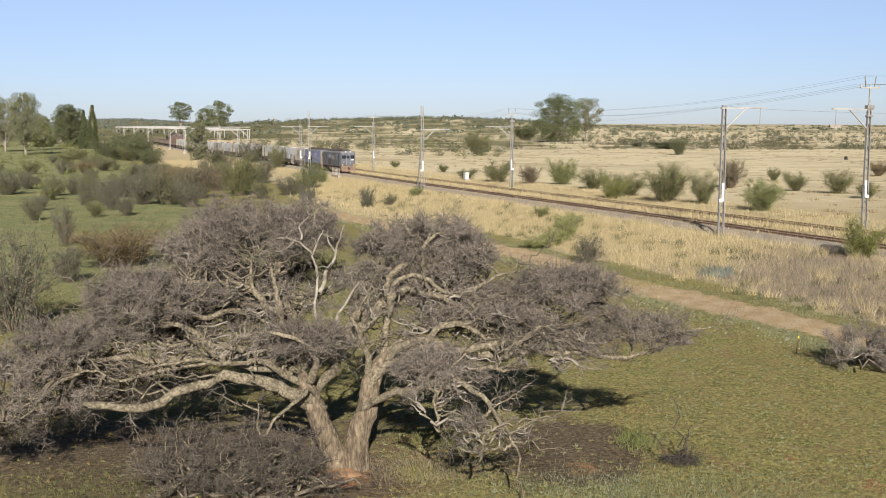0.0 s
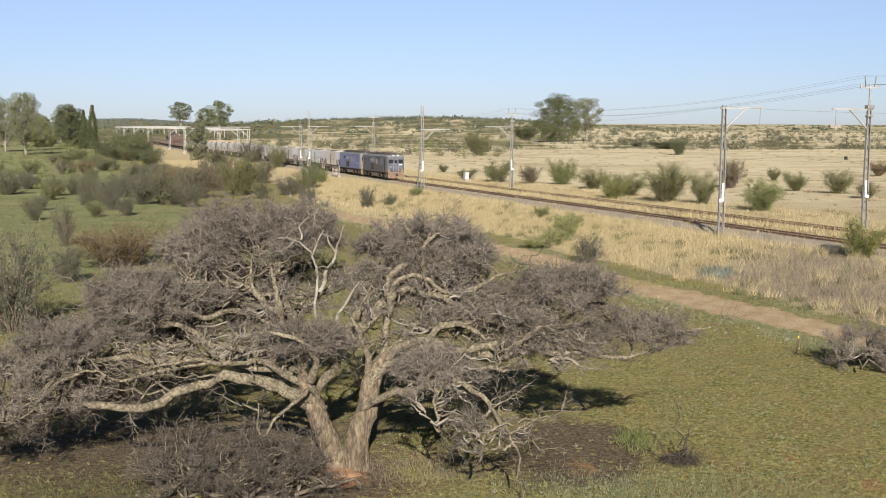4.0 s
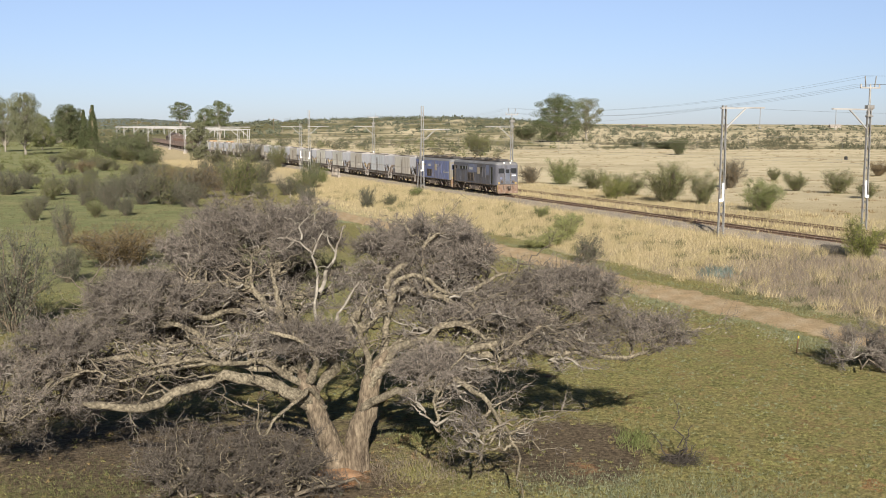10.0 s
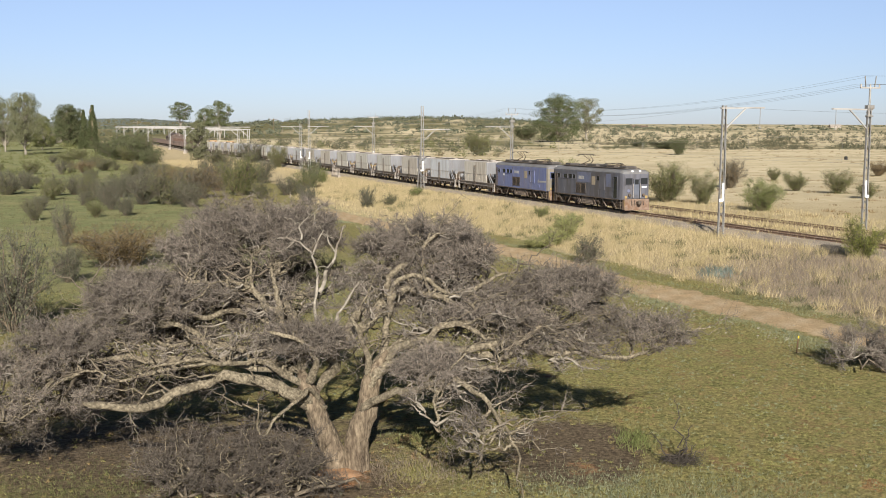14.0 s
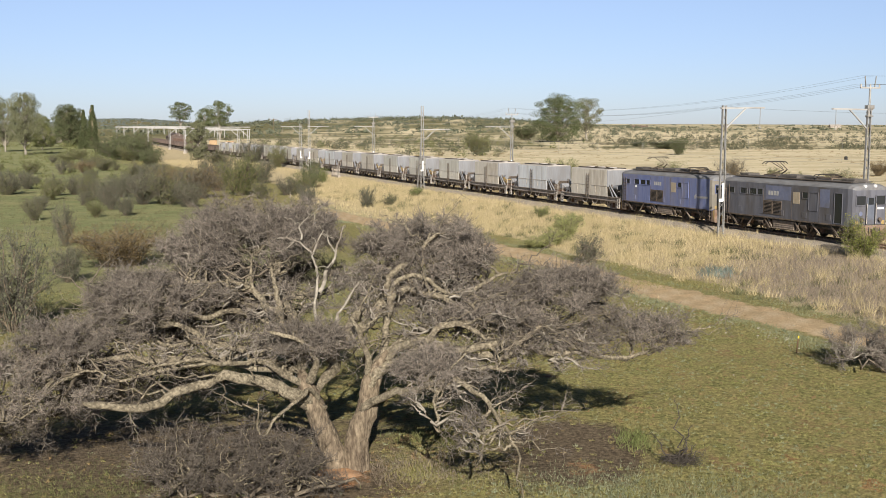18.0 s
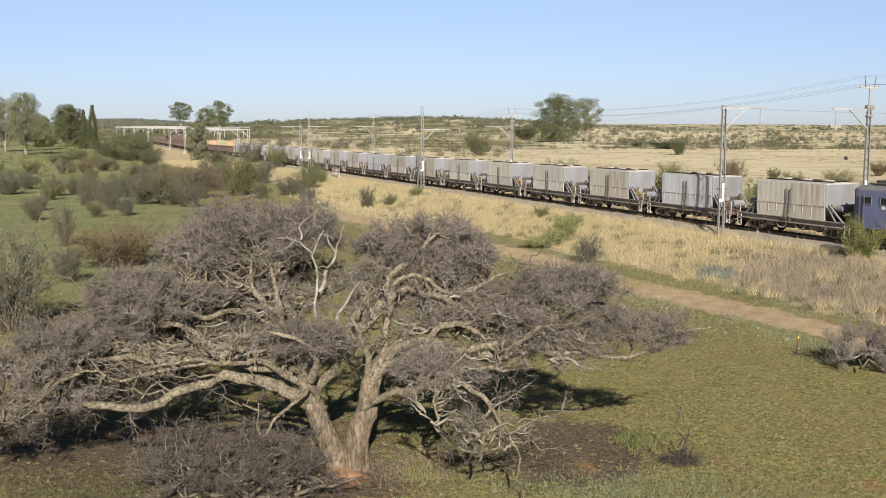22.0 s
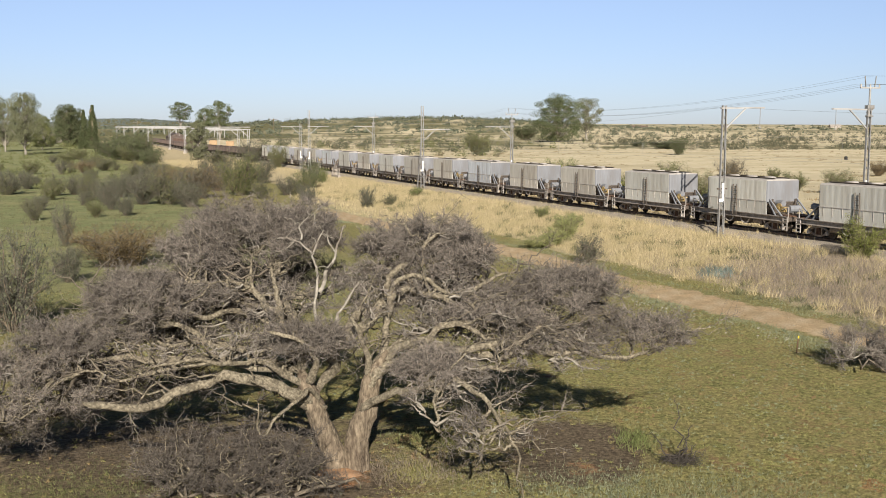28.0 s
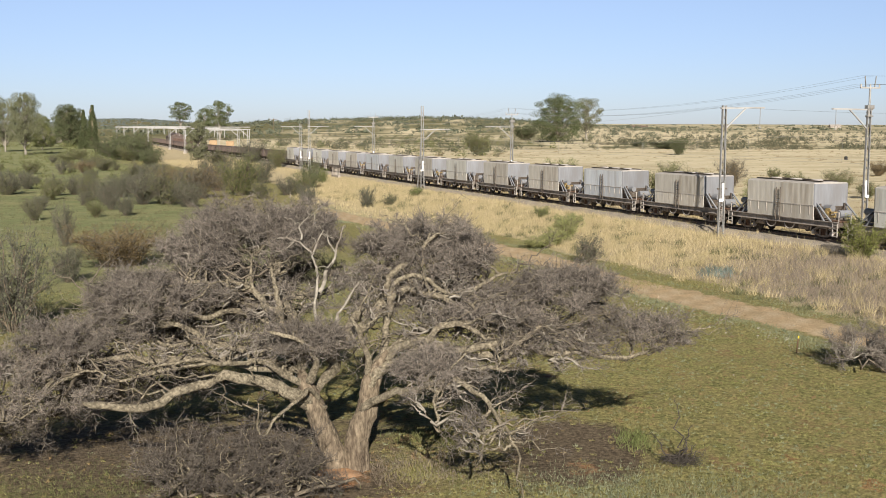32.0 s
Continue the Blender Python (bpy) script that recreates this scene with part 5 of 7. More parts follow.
            if kind != "trunk":
                mid = (ctl[1:] + ctl[:-1]) / 2
                gap = np.linalg.norm(ctl[1:] - ctl[:-1], axis=1)
                mid = mid + rng.standard_normal(mid.shape) * 0.075 * gap[:, None]
                both = np.empty((len(ctl) + len(mid), 3))
                both[0::2], both[1::2] = ctl, mid
                ctl = both
            path = spline(ctl, n)
            arc = np.concatenate([[0], np.cumsum(np.linalg.norm(np.diff(path, axis=0), axis=1))])
            amp = np.cumsum(rng.standard_normal((n, 3)), 0) * 0.0035 * arc[-1]
            amp -= np.linspace(0, 1, n)[:, None] * amp[-1]
            wave = 0.035 * np.sin(arc[:, None] * 3.3 + rng.uniform(0, 6, 3)) * np.minimum(1, arc * 1.2)[:, None]
            path = path + amp + (0 if kind == "trunk" else 1) * wave
            if kind == "dead_limb":
                r0 *= 0.8
            rad = r0 + (r1 - r0) * np.linspace(0, 1, n) ** (0.75 if kind == "trunk" else 0.62)
            if kind == "limb":
                rad = rad * (0.55 + 0.45 * smooth(0, 0.08, np.linspace(0, 1, n)))
            if kind == "trunk":
                rad = rad * (1 + 0.25 * np.exp(-np.linspace(0, 1, n) * 12)) * (1 - 0.55 * smooth(0.72, 1.0, np.linspace(0, 1, n)))
            rad[-3:] = rad[-3:] * np.array([0.92, 0.7, 0.12])
            V, Q = limb_tube(path, rad, 22 if kind == "trunk" else 14, 0.10 if kind == "trunk" else 0.12, rng)
            object_of(kind, V, Q, 4, PALE_BARK if kind == "dead_limb" else (BARK if kind == "trunk" else LIMB_BARK), th,
                      "bleached bare dead limb" if kind == "dead_limb" else "", smooth_faces=True)
            if kind != "trunk":
                skel.append((path, rad, kind))
    P = np.vstack([s[0][10:] for s in skel if s[2] == "limb"])
    # crown clumps: middle, radii, weight
    clumps = [(-3.04, 3.0, 5.76, 1.86, 1.7, 1.05, 2.3), (-1.5, 3.4, 5.81, 1.0, 1.2, 0.88, 1.1), (-4.27, 2.4, 5.31, 1.0, 1.3, 0.95, 1.3), (-5.45, 1.0, 4.2, 1.6, 1.6, 0.9, 1.5),
              (-6.9, 0.0, 3.3, 1.5, 1.3, 0.7, 0.9), (-8.05, -0.6, 2.65, 1.1, 1.1, 0.65, 0.4), (1.9, 3.0, 5.4, 1.85, 1.7, 0.94, 2.2), (3.16, 2.6, 5.29, 0.75, 1.0, 0.7, 0.6),
              (5.73, 1.5, 4.38, 1.5, 1.3, 0.75, 1.5), (3.72, 0.8, 3.95, 1.27, 1.0, 0.6, 0.8), (2.17, -1.0, 2.76, 1.0, 0.8, 0.65, 0.7), (-0.97, -0.4, 3.3, 1.2, 0.8, 0.6, 0.7)]
    # clumps deep in the crown, under and behind its domes, coloured dark as shade
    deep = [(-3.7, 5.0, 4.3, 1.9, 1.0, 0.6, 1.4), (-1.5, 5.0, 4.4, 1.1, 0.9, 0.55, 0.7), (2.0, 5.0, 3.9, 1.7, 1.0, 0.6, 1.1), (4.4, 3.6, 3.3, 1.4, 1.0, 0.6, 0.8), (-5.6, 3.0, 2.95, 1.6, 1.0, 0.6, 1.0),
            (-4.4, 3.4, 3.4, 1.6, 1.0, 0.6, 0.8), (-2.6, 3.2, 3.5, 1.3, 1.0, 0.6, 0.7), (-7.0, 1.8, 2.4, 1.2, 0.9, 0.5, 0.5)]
    # lower and inner clumps: more bare wood, few twigs
    woody = [(2.4, -0.7, 2.9, 1.4, 0.8, 0.55, 0.4), (-1.4, -0.2, 3.3, 1.2, 0.8, 0.5, 0.5), (2.6, -2.1, 2.3, 1.5, 1.0, 0.7, 0.32), (-3.8, 0.3, 3.2, 2.2, 1.0, 0.4, 0.2), (3.45, -2.6, 1.6, 1.0, 0.8, 0.8, 0.4),
             (-7.2, -1.0, 2.0, 1.4, 0.9, 0.6, 0.5), (-8.6, -1.2, 1.5, 1.0, 0.8, 0.5, 0.3), (-5.4, 0.6, 2.7, 1.6, 1.2, 0.5, 0.15), (4.7, 0.3, 2.85, 1.7, 1.0, 0.5, 0.5), (5.0, 0.6, 3.3, 1.5, 1.1, 0.55, 0.8),
             (8.1, 0.8, 3.5, 1.2, 0.8, 0.5, 0.8), (7.0, 1.4, 3.6, 1.1, 0.9, 0.55, 0.7), (6.2, 0.9, 3.2, 1.1, 0.9, 0.5, 0.5), (1.6, 0.8, 4.2, 1.4, 1.0, 0.6, 0.5), (-2.4, 0.3, 3.4, 1.4, 1.0, 0.6, 0.5), (-1.8, 1.2, 4.2, 1.3, 1.0, 0.6, 0.5),
             (-3.6, 1.5, 4.5, 1.6, 1.2, 0.6, 0.9), (3.4, 0.2, 4.0, 1.4, 1.2, 0.6, 0.5), (-4.5, 1.5, 3.5, 1.5, 1.0, 0.5, 0.3), (0.3, 1.6, 3.9, 1.2, 1.0, 0.5, 0.3), (2.3, 1.5, 4.5, 1.5, 1.0, 0.5, 0.7)]
    # a tangle of crooked wood filling the crown between and under the domes
    for x, y in [(-6.3 + 1.36 * i, j) for i in range(9) for j in (0.6, 2.6)]:
        if (abs(x + 0.4) < 1.0 or x < -2) and y < 1:
            continue
        woody.append((x + rng.normal(0, 0.3), y + rng.normal(0, 0.3), 4.05 - 0.17 * abs(x + 0.5) + 0.16 * y + rng.normal(0, 0.2), 1.1, 0.9, 0.7, 0.42))
    # darker bark and twigs than the domes': inner shade put into the colour
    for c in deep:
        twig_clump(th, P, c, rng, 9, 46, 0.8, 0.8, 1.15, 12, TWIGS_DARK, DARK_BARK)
    # the lowest boughs, drooping to the grass at the far end of the long limb, coloured dark like the deep clumps
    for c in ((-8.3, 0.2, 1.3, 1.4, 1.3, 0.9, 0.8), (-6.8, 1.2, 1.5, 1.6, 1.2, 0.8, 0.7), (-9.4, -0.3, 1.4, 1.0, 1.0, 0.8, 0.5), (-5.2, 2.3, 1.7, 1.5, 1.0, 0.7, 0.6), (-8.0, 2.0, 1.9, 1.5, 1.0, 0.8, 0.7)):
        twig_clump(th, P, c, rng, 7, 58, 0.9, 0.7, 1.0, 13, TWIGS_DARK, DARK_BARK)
    for c in woody:
        if c[0] < -5.6 or c[0] > 6.5:
            twig_clump(th, P, c, rng, 6, 60, 0.8, 0.6, 1.0, 13, None, LIMB_BARK)
        else:
            twig_clump(th, P, c, rng, 15, 56, 0.55, 0.6, 1.2, 11)
    for c in clumps:
        twig_clump(th, P, c, rng, twigs=1.55, rise=0.5 if c[2] > 5 else 0.25)
    # a web of thin crooked branches reaching outward from every limb
    # first third of the web: inner shade given as darker bark and twigs
    for part_no in range(3):
        tubes, feet, dirs, lens = [], [], [], []
        for i in range(105):
            a = P[rng.integers(0, len(P))]
            out = np.array([a[0] + 0.3, abs(a[1]) + 1.6, 0.3])
            d = out / max(np.linalg.norm(out), 0.3) * 0.6 + rng.standard_normal(3) * np.array([0.6, 0.25, 0.42])
            d /= np.linalg.norm(d)
            ln = rng.uniform(0.7, 2.1)
            path = wander(a, a + d * ln, 10, 0.03, rng)
            tubes.append(limb_tube(path, np.linspace(0.012 + 0.011 * ln, 0.005, 10), 5))
            for k in range(12):
                j = rng.integers(2, 10)
                g = d * 0.5 + rng.standard_normal(3) * 0.6
                feet.append(path[j])
                dirs.append(g / np.linalg.norm(g))
                lens.append(rng.uniform(0.15, 0.65))
        V, Q = joined(tubes)
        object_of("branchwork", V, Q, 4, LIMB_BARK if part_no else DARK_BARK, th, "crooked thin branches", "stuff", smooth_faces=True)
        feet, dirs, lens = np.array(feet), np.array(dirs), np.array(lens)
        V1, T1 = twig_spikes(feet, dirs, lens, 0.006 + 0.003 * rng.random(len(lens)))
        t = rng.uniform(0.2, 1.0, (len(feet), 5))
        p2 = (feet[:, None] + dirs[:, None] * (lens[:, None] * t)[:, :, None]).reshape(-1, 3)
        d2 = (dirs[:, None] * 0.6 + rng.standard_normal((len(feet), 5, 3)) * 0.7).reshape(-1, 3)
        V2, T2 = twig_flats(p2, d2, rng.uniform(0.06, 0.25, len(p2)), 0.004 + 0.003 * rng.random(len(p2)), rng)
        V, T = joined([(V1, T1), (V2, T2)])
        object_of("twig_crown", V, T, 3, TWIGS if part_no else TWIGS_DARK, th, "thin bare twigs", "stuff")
    # bleached snags on the upper limbs
    for i in range(26):
        path0, rad0, kind = skel[rng.integers(0, len(skel))]
        k = rng.integers(14, len(path0) - 3)
        d = rng.standard_normal(3) * np.array([1, 0.7, 0.6]) + np.array([0, -0.5, 0.35])
        d /= np.linalg.norm(d)
        ln = rng.uniform(0.35, 1.1)
        V, Q = limb_tube(wander(path0[k], path0[k] + d * ln, 8, 0.06, rng), np.linspace(min(rad0[k] * 0.6, 0.045), 0.008, 8), 6, 0.08, rng)
        object_of("dead_snag", V, Q, 4, PALE_BARK, th, smooth_faces=True)
    return th


def twig_clump(th, P, clump, rng, boughs=15, shell=62, twigs=1.35, rise=0.45, stout=1.0, fine=16, twig=None, wood=None):
    """Boughs from the limbs P into a clump, crooked branchlets to its upper shell, and fine twigs on those."""
    cx, cy, cz, rx, ry, rz, wt = clump
    mid, rad = np.array([cx, cy, cz]), np.array([rx, ry, rz])
    pts = []
    for i in range(max(3, int(boughs * wt))):
        u = rng.standard_normal(3)
        u = u / np.linalg.norm(u) * rng.uniform(0.25, 0.75)
        u[2] = -0.15 + 0.45 * abs(u[2])
        e = mid + u * rad
        near = np.argsort(np.linalg.norm((P - e) * np.array([1, 1, 1.2]), axis=1))[:22 if stout == 1 else 45]
        a = P[near[rng.integers(0, len(near))]]
        ln = np.linalg.norm(e - a)
        if ln < 0.55 and stout > 1:
            e = a + (e - a) * 0.9 / max(ln, 0.05)
            ln = 0.9
        path = wander(a, e, 14, 0.024 * stout, rng)
        path[:, 2] += 0.06 * ln * np.sin(np.linspace(0, 2 * np.pi, 14) + rng.uniform(0, 6)) * np.linspace(0, 1, 14)
        V, Q = limb_tube(path, np.linspace(min(0.024 + 0.015 * ln, 0.06) * stout, 0.012 * stout, 14), 6, 0.08, rng)
        object_of("bough", V, Q, 4, wood or LIMB_BARK, th, smooth_faces=True)
        pts.append(path[4:])
    B = np.vstack(pts)
    m = int(shell * wt)
    u = rng.standard_normal((m * 2, 3))
    u /= np.linalg.norm(u, axis=1, keepdims=True)
    u = u[u[:, 2] > -rise][:m] * rng.uniform(0.5, 1.16, (min(m, (u[:, 2] > -rise).sum()), 1))
    tubes, feet, dirs, lens = [], [], [], []
    for e in mid + u * rad:
        near = np.argsort(np.linalg.norm(B - e, axis=1))[:8]
        a = B[near[rng.integers(0, len(near))]]
        ln = np.linalg.norm(e - a)
        if ln < 0.15:
            continue
        path = wander(a, e, 9, 0.05, rng)
        tubes.append(limb_tube(path, np.linspace(min(0.014 + 0.014 * ln, 0.036), 0.007, 9) * (1 if stout == 1 else 1.4), 5))
        for k in range(int((12 + 8 * min(ln, 2)) * twigs)):
            t = rng.uniform(0.3, 1.0) ** 0.6
            i = t * 8
            i0 = min(int(i), 7)
            p = path[i0] + (path[i0 + 1] - path[i0]) * (i - i0)
            g = path[i0 + 1] - path[i0]
            g = g / max(np.linalg.norm(g), 1e-6)
            d = g * 0.45 + rng.standard_normal(3) * 0.7
            d[2] = d[2] * 0.7 + 0.22
            feet.append(p)
            dirs.append(d / np.linalg.norm(d))
            lens.append(rng.uniform(0.15, 0.5))
    V, Q = joined(tubes)
    object_of("branchwork", V, Q, 4, wood or PALE_BARK, th, "crooked grey branches", "stuff", smooth_faces=True)
    feet, dirs, lens = np.array(feet), np.array(dirs), np.array(lens)
    V1, T1 = twig_spikes(feet, dirs, lens, 0.0055 + 0.004 * rng.random(len(lens)))
    k = fine
    t = rng.uniform(0.15, 1.0, (len(feet), k))
    p2 = (feet[:, None] + dirs[:, None] * (lens[:, None] * t)[:, :, None]).reshape(-1, 3)
    d2 = (dirs[:, None] * 0.5 + rng.standard_normal((len(feet), k, 3)) * 0.7).reshape(-1, 3)
    d2[:, 2] += 0.12
    l2 = rng.uniform(0.05, 0.20, len(p2))
    V2, T2 = twig_flats(p2, d2, l2, 0.0042 + 0.0026 * rng.random(len(l2)), rng)
    V, T = joined([(V1, T1), (V2, T2)])
    object_of("twig_crown", V, T, 3, twig or TWIGS, th, "dense purple-grey leafless twigs", "stuff")


thorn_tree(on_land(-2.44, 26.34))


def thicket(x, y, wide, high, seed, label, twig, wood):
    """A low tangle of the same thorn, with no trunk to speak of."""
    rng = np.random.default_rng(seed)
    th = empty("thorn_thicket", Matrix.Translation(on_land(x, y)), label, "bush")
    core = np.stack([rng.normal(0, wide * 0.12, 60), rng.normal(0, wide * 0.10, 60), rng.uniform(-0.1, high * 0.35, 60)], -1)
    for i in range(9):
        e = core[rng.integers(0, 60)] * np.array([1.6, 1.6, 1.4])
        V, Q = limb_tube(wander(np.array([rng.normal(0, 0.15), rng.normal(0, 0.15), -0.2]), e, 10, 0.05, rng), np.linspace(0.07, 0.025, 10), 7, 0.1, rng)
        object_of("stem", V, Q, 4, DARK_BARK, th, smooth_faces=True)
    for k in range(3):
        cx = (k - 1) * wide * 0.27
        twig_clump(th, core + np.array([cx * 0.8, 0, 0]), (cx, rng.normal(0, 0.2), high * 0.34, wide * 0.28, wide * 0.25, high * 0.60, 1.2), rng, 9, 46, 0.85, 0.5, 1.0, 13, twig, wood)
    return th


thicket(-4.9, 24.1, 4.6, 1.85, 3, "low tangled purple-grey thorn thicket in front of the tree", TWIGS_DARK, LIMB_BARK)
thicket(16.6, 37.4, 4.6, 1.8, 4, "tangled grey thorn thicket beside the sandy track", TWIGS, PALE_BARK)


# ---- shrubs and trees ----
def shrub_model(name, label, seed, leaf, twig, bare, wide, stems, leaves, leafsize, category="bush", squat=0.25, hollow=0.3):
    """One metre high, `wide` metres across: forked stems, twigs, and leaves or none. Placed by scaled copies."""
    rng = np.random.default_rng(seed)
    th = empty(name, Matrix(), label, category, label)
    tubes, feet, dirs, lens, tips = [], [], [], [], []
    for i in range(stems):
        a = rng.uniform(0, 2 * np.pi)
        q = rng.uniform(0.15, 1.0) ** 0.6
        e = np.array([math.cos(a) * q * wide * 0.5, math.sin(a) * q * wide * 0.5, rng.uniform(0.45, 1.0) * (1 - squat * q)])
        path = wander(np.array([rng.normal(0, 0.02 * wide), rng.normal(0, 0.02 * wide), -0.06]), e, 8, 0.05, rng)
        path[:, :2] *= np.linspace(0.35, 1, 8)[:, None] ** 0.6
        tubes.append(limb_tube(path, np.linspace(0.011 if bare else 0.016, 0.003, 8), 5))
        for k in range(19 if bare else 9):
            t = rng.uniform(0.2, 1.0)
            i0 = min(int(t * 7), 6)
            p = path[i0] + (path[i0 + 1] - path[i0]) * (t * 7 - i0)
            d = (path[i0 + 1] - path[i0]) / 0.12 + rng.standard_normal(3) * 0.55
            d[2] += 0.25
            d /= np.linalg.norm(d)
            ln = rng.uniform(0.08, 0.28)
            feet.append(p)
            dirs.append(d)
            lens.append(ln)
            tips.append(p + d * ln * rng.uniform(0.3, 1))
    V, Q = joined(tubes)
    object_of("branchwork", V, Q, 4, BARK, th, smooth_faces=True)
    feet, dirs, lens, tips = np.array(feet), np.array(dirs), np.array(lens), np.array(tips)
    V1, T1 = twig_spikes(feet, dirs, lens, np.full(len(lens), 0.0028 if bare else 0.0042))
    k = 8 if bare else 3
    t = rng.uniform(0.2, 1, (len(feet), k))
    p2 = (feet[:, None] + dirs[:, None] * (lens[:, None] * t)[:, :, None]).reshape(-1, 3)
    d2 = (dirs[:, None] * 0.6 + rng.standard_normal((len(feet), k, 3)) * 0.7).reshape(-1, 3)
    V2, T2 = twig_spikes(p2, d2, rng.uniform(0.04, 0.14, len(p2)), np.full(len(p2), 0.0021 if bare else 0.003))
    V, T = joined([(V1, T1), (V2, T2)])
    object_of("twig_mass", V, T, 3, twig, th, kind="stuff")
    if leaves:
        per = max(1, leaves // len(tips))
        c = np.repeat(tips, per, 0)
        P = c + rng.standard_normal(c.shape) * 0.045 * np.array([wide ** 0.5, wide ** 0.5, 1])
        P[:, 2] = np.maximum(P[:, 2], 0.03)
        N = rng.standard_normal(P.shape) + np.array([0, 0, 0.5])
        V, Q = leaf_cards(P, N, rng.uniform(0.6, 1.3, len(P)) * leafsize, rng)
        object_of("foliage", V, Q, 4, leaf, th, kind="stuff")
    return th


def tree_model(name, label, seed, leaf, spread, trunk_h, clumps, leaves, leafsize, column=False, bark=None, forks=0):
    """A tree one metre high: tapered trunk, limbs, and leaf clumps with gaps between them."""
    rng = np.random.default_rng(seed)
    th = empty(name, Matrix(), label, "tree", label)
    top = np.array([rng.normal(0, 0.03), rng.normal(0, 0.03), 0.92])
    path = wander(np.array([0, 0, -0.03]), top, 12, 0.012, rng)
    V, Q = limb_tube(path, np.linspace(0.024, 0.004, 12), 8, 0.06, rng)
    object_of("trunk", V, Q, 4, bark or PALE_BARK, th, smooth_faces=True)
    tubes, mids, sizes = [], [], []
    for i in range(clumps):
        f = (i + 0.5) / clumps
        z = trunk_h + (0.97 - trunk_h) * f
        if column:
            r = spread * 0.5 * (1 - f) ** 0.85 * rng.uniform(0.3, 0.9)
        else:
            r = spread * 0.5 * math.sqrt(max(0.05, 1 - (1.7 * f - 0.75) ** 2)) * rng.uniform(0.25, 0.9)
        a = i * 2.4 + rng.uniform(-0.5, 0.5)
        e = np.array([math.cos(a) * r, math.sin(a) * r, z])
        b = path[min(11, max(2, int(11 * (z - 0.15 * (not column)))))]
        pth = wander(b, e, 6, 0.05, rng)
        tubes.append(limb_tube(pth, np.linspace(0.009, 0.003, 6), 5))
        mids.append(e)
        sizes.append(rng.uniform(0.05, 0.115) * (spread / 0.7) ** 0.5 * (0.85 - 0.45 * f if column else 1))
    for k in range(forks):
        a = k * 2.1 + 0.4
        e = np.array([math.cos(a) * spread * rng.uniform(0.2, 0.34), math.sin(a) * spread * 0.2, rng.uniform(0.62, 0.85)])
        tubes.append(limb_tube(wander(np.array([0, 0, rng.uniform(0.0, 0.2)]), e, 10, 0.02, rng), np.linspace(0.017, 0.004, 10), 6))
    V, Q = joined(tubes)
    object_of("branchwork", V, Q, 4, bark or PALE_BARK, th, smooth_faces=True)
    per = leaves // clumps
    c, s = np.repeat(np.array(mids), per, 0), np.repeat(np.array(sizes), per)
    u = rng.standard_normal(c.shape)
    u *= (rng.uniform(0.2, 1.0, len(u)) ** 0.45 / np.linalg.norm(u, axis=1))[:, None]
    lop = np.repeat(rng.uniform(0.65, 1.45, (len(mids), 3)), per, 0)
    P = c + u * s[:, None] * lop * np.array([1.15, 1.15, 0.8 if not column else 1.5])
    N = u + rng.standard_normal(u.shape) * 0.6 + np.array([0, 0, 0.4])
    V, Q = leaf_cards(P, N, rng.uniform(0.6, 1.3, len(P)) * leafsize, rng)
    object_of("crown", V, Q, 4, leaf, th, kind="stuff")
    return th


def plant(models, spots, seed):
    """Sets scaled, turned copies on the ground; the models themselves take the first places."""
    rng = random.Random(seed)
    unused = list(models)
    for i, (x, y, h, across) in enumerate(spots):
        ob, wide = models[i % len(models)]
        k = across / wide
        m = Matrix.Translation(on_land(x, y, -0.02 * h)) @ pose(0, 0, 0, 0, 0, rng.uniform(0, 360)) @ Matrix.Diagonal((k, k, h, 1))
        if (ob, wide) in unused:
            unused.remove((ob, wide))
            ob.matrix_basis = m
        else:
            c = copy_thing(ob, Matrix())
            c.matrix_basis = m


BARE_SPOTS = [(-29.7, 81.7, 3.8, 2.0), (-22.2, 61.2, 2.5, 2.0), (-41.8, 106.4, 2.4, 2.3), (-18.9, 45.3, 5.2, 3.6), (-63.2, 151.8, 4.1, 4.9), (-55.0, 148.7, 3.6, 3.6),
              (-53.5, 151.4, 3.3, 2.9), (-33.9, 111.2, 2.5, 2.1), (-78.2, 242.1, 3.9, 6.5), (-37.3, 130.1, 4.4, 5.6), (-44.4, 144.3, 3.7, 4.7), (-34.1, 130.0, 5.3, 6.0),
              (-34.3, 141.3, 4.7, 5.4), (-31.8, 184.5, 4.8, 5.0), (-55.0, 258.6, 5.3, 8.4), (-48.6, 266.1, 6.5, 8.6), (-8.9, 123.0, 2.7, 2.1), (-6.4, 124.7, 1.8, 2.0),
              (9.8, 70.0, 2.2, 2.3), (-48.3, 175.5, 4.3, 5.7), (-57.9, 197.2, 4.0, 5.3)]
_r = random.Random(14)
BARE_SPOTS += [(x, y, h, h * _r.uniform(0.8, 1.2)) for x, y, h in ((-38.5, 121.0, 3.4), (-41.0, 128.0, 3.8), (-46.0, 136.0, 3.4), (-30.5, 126.0, 3.4), (-66.0, 166.0, 3.4),
               (-47.0, 118.0, 1.9), (-22.0, 147.5, 3.0), (-17.6, 134.0, 2.6), (-24.5, 141.0, 3.2), (-16.5, 128.0, 2.0), (-58.0, 172.0, 3.0), (-82.0, 232.0, 2.8), (-52.0, 228.0, 3.4), (-41.0, 196.0, 4.0))]
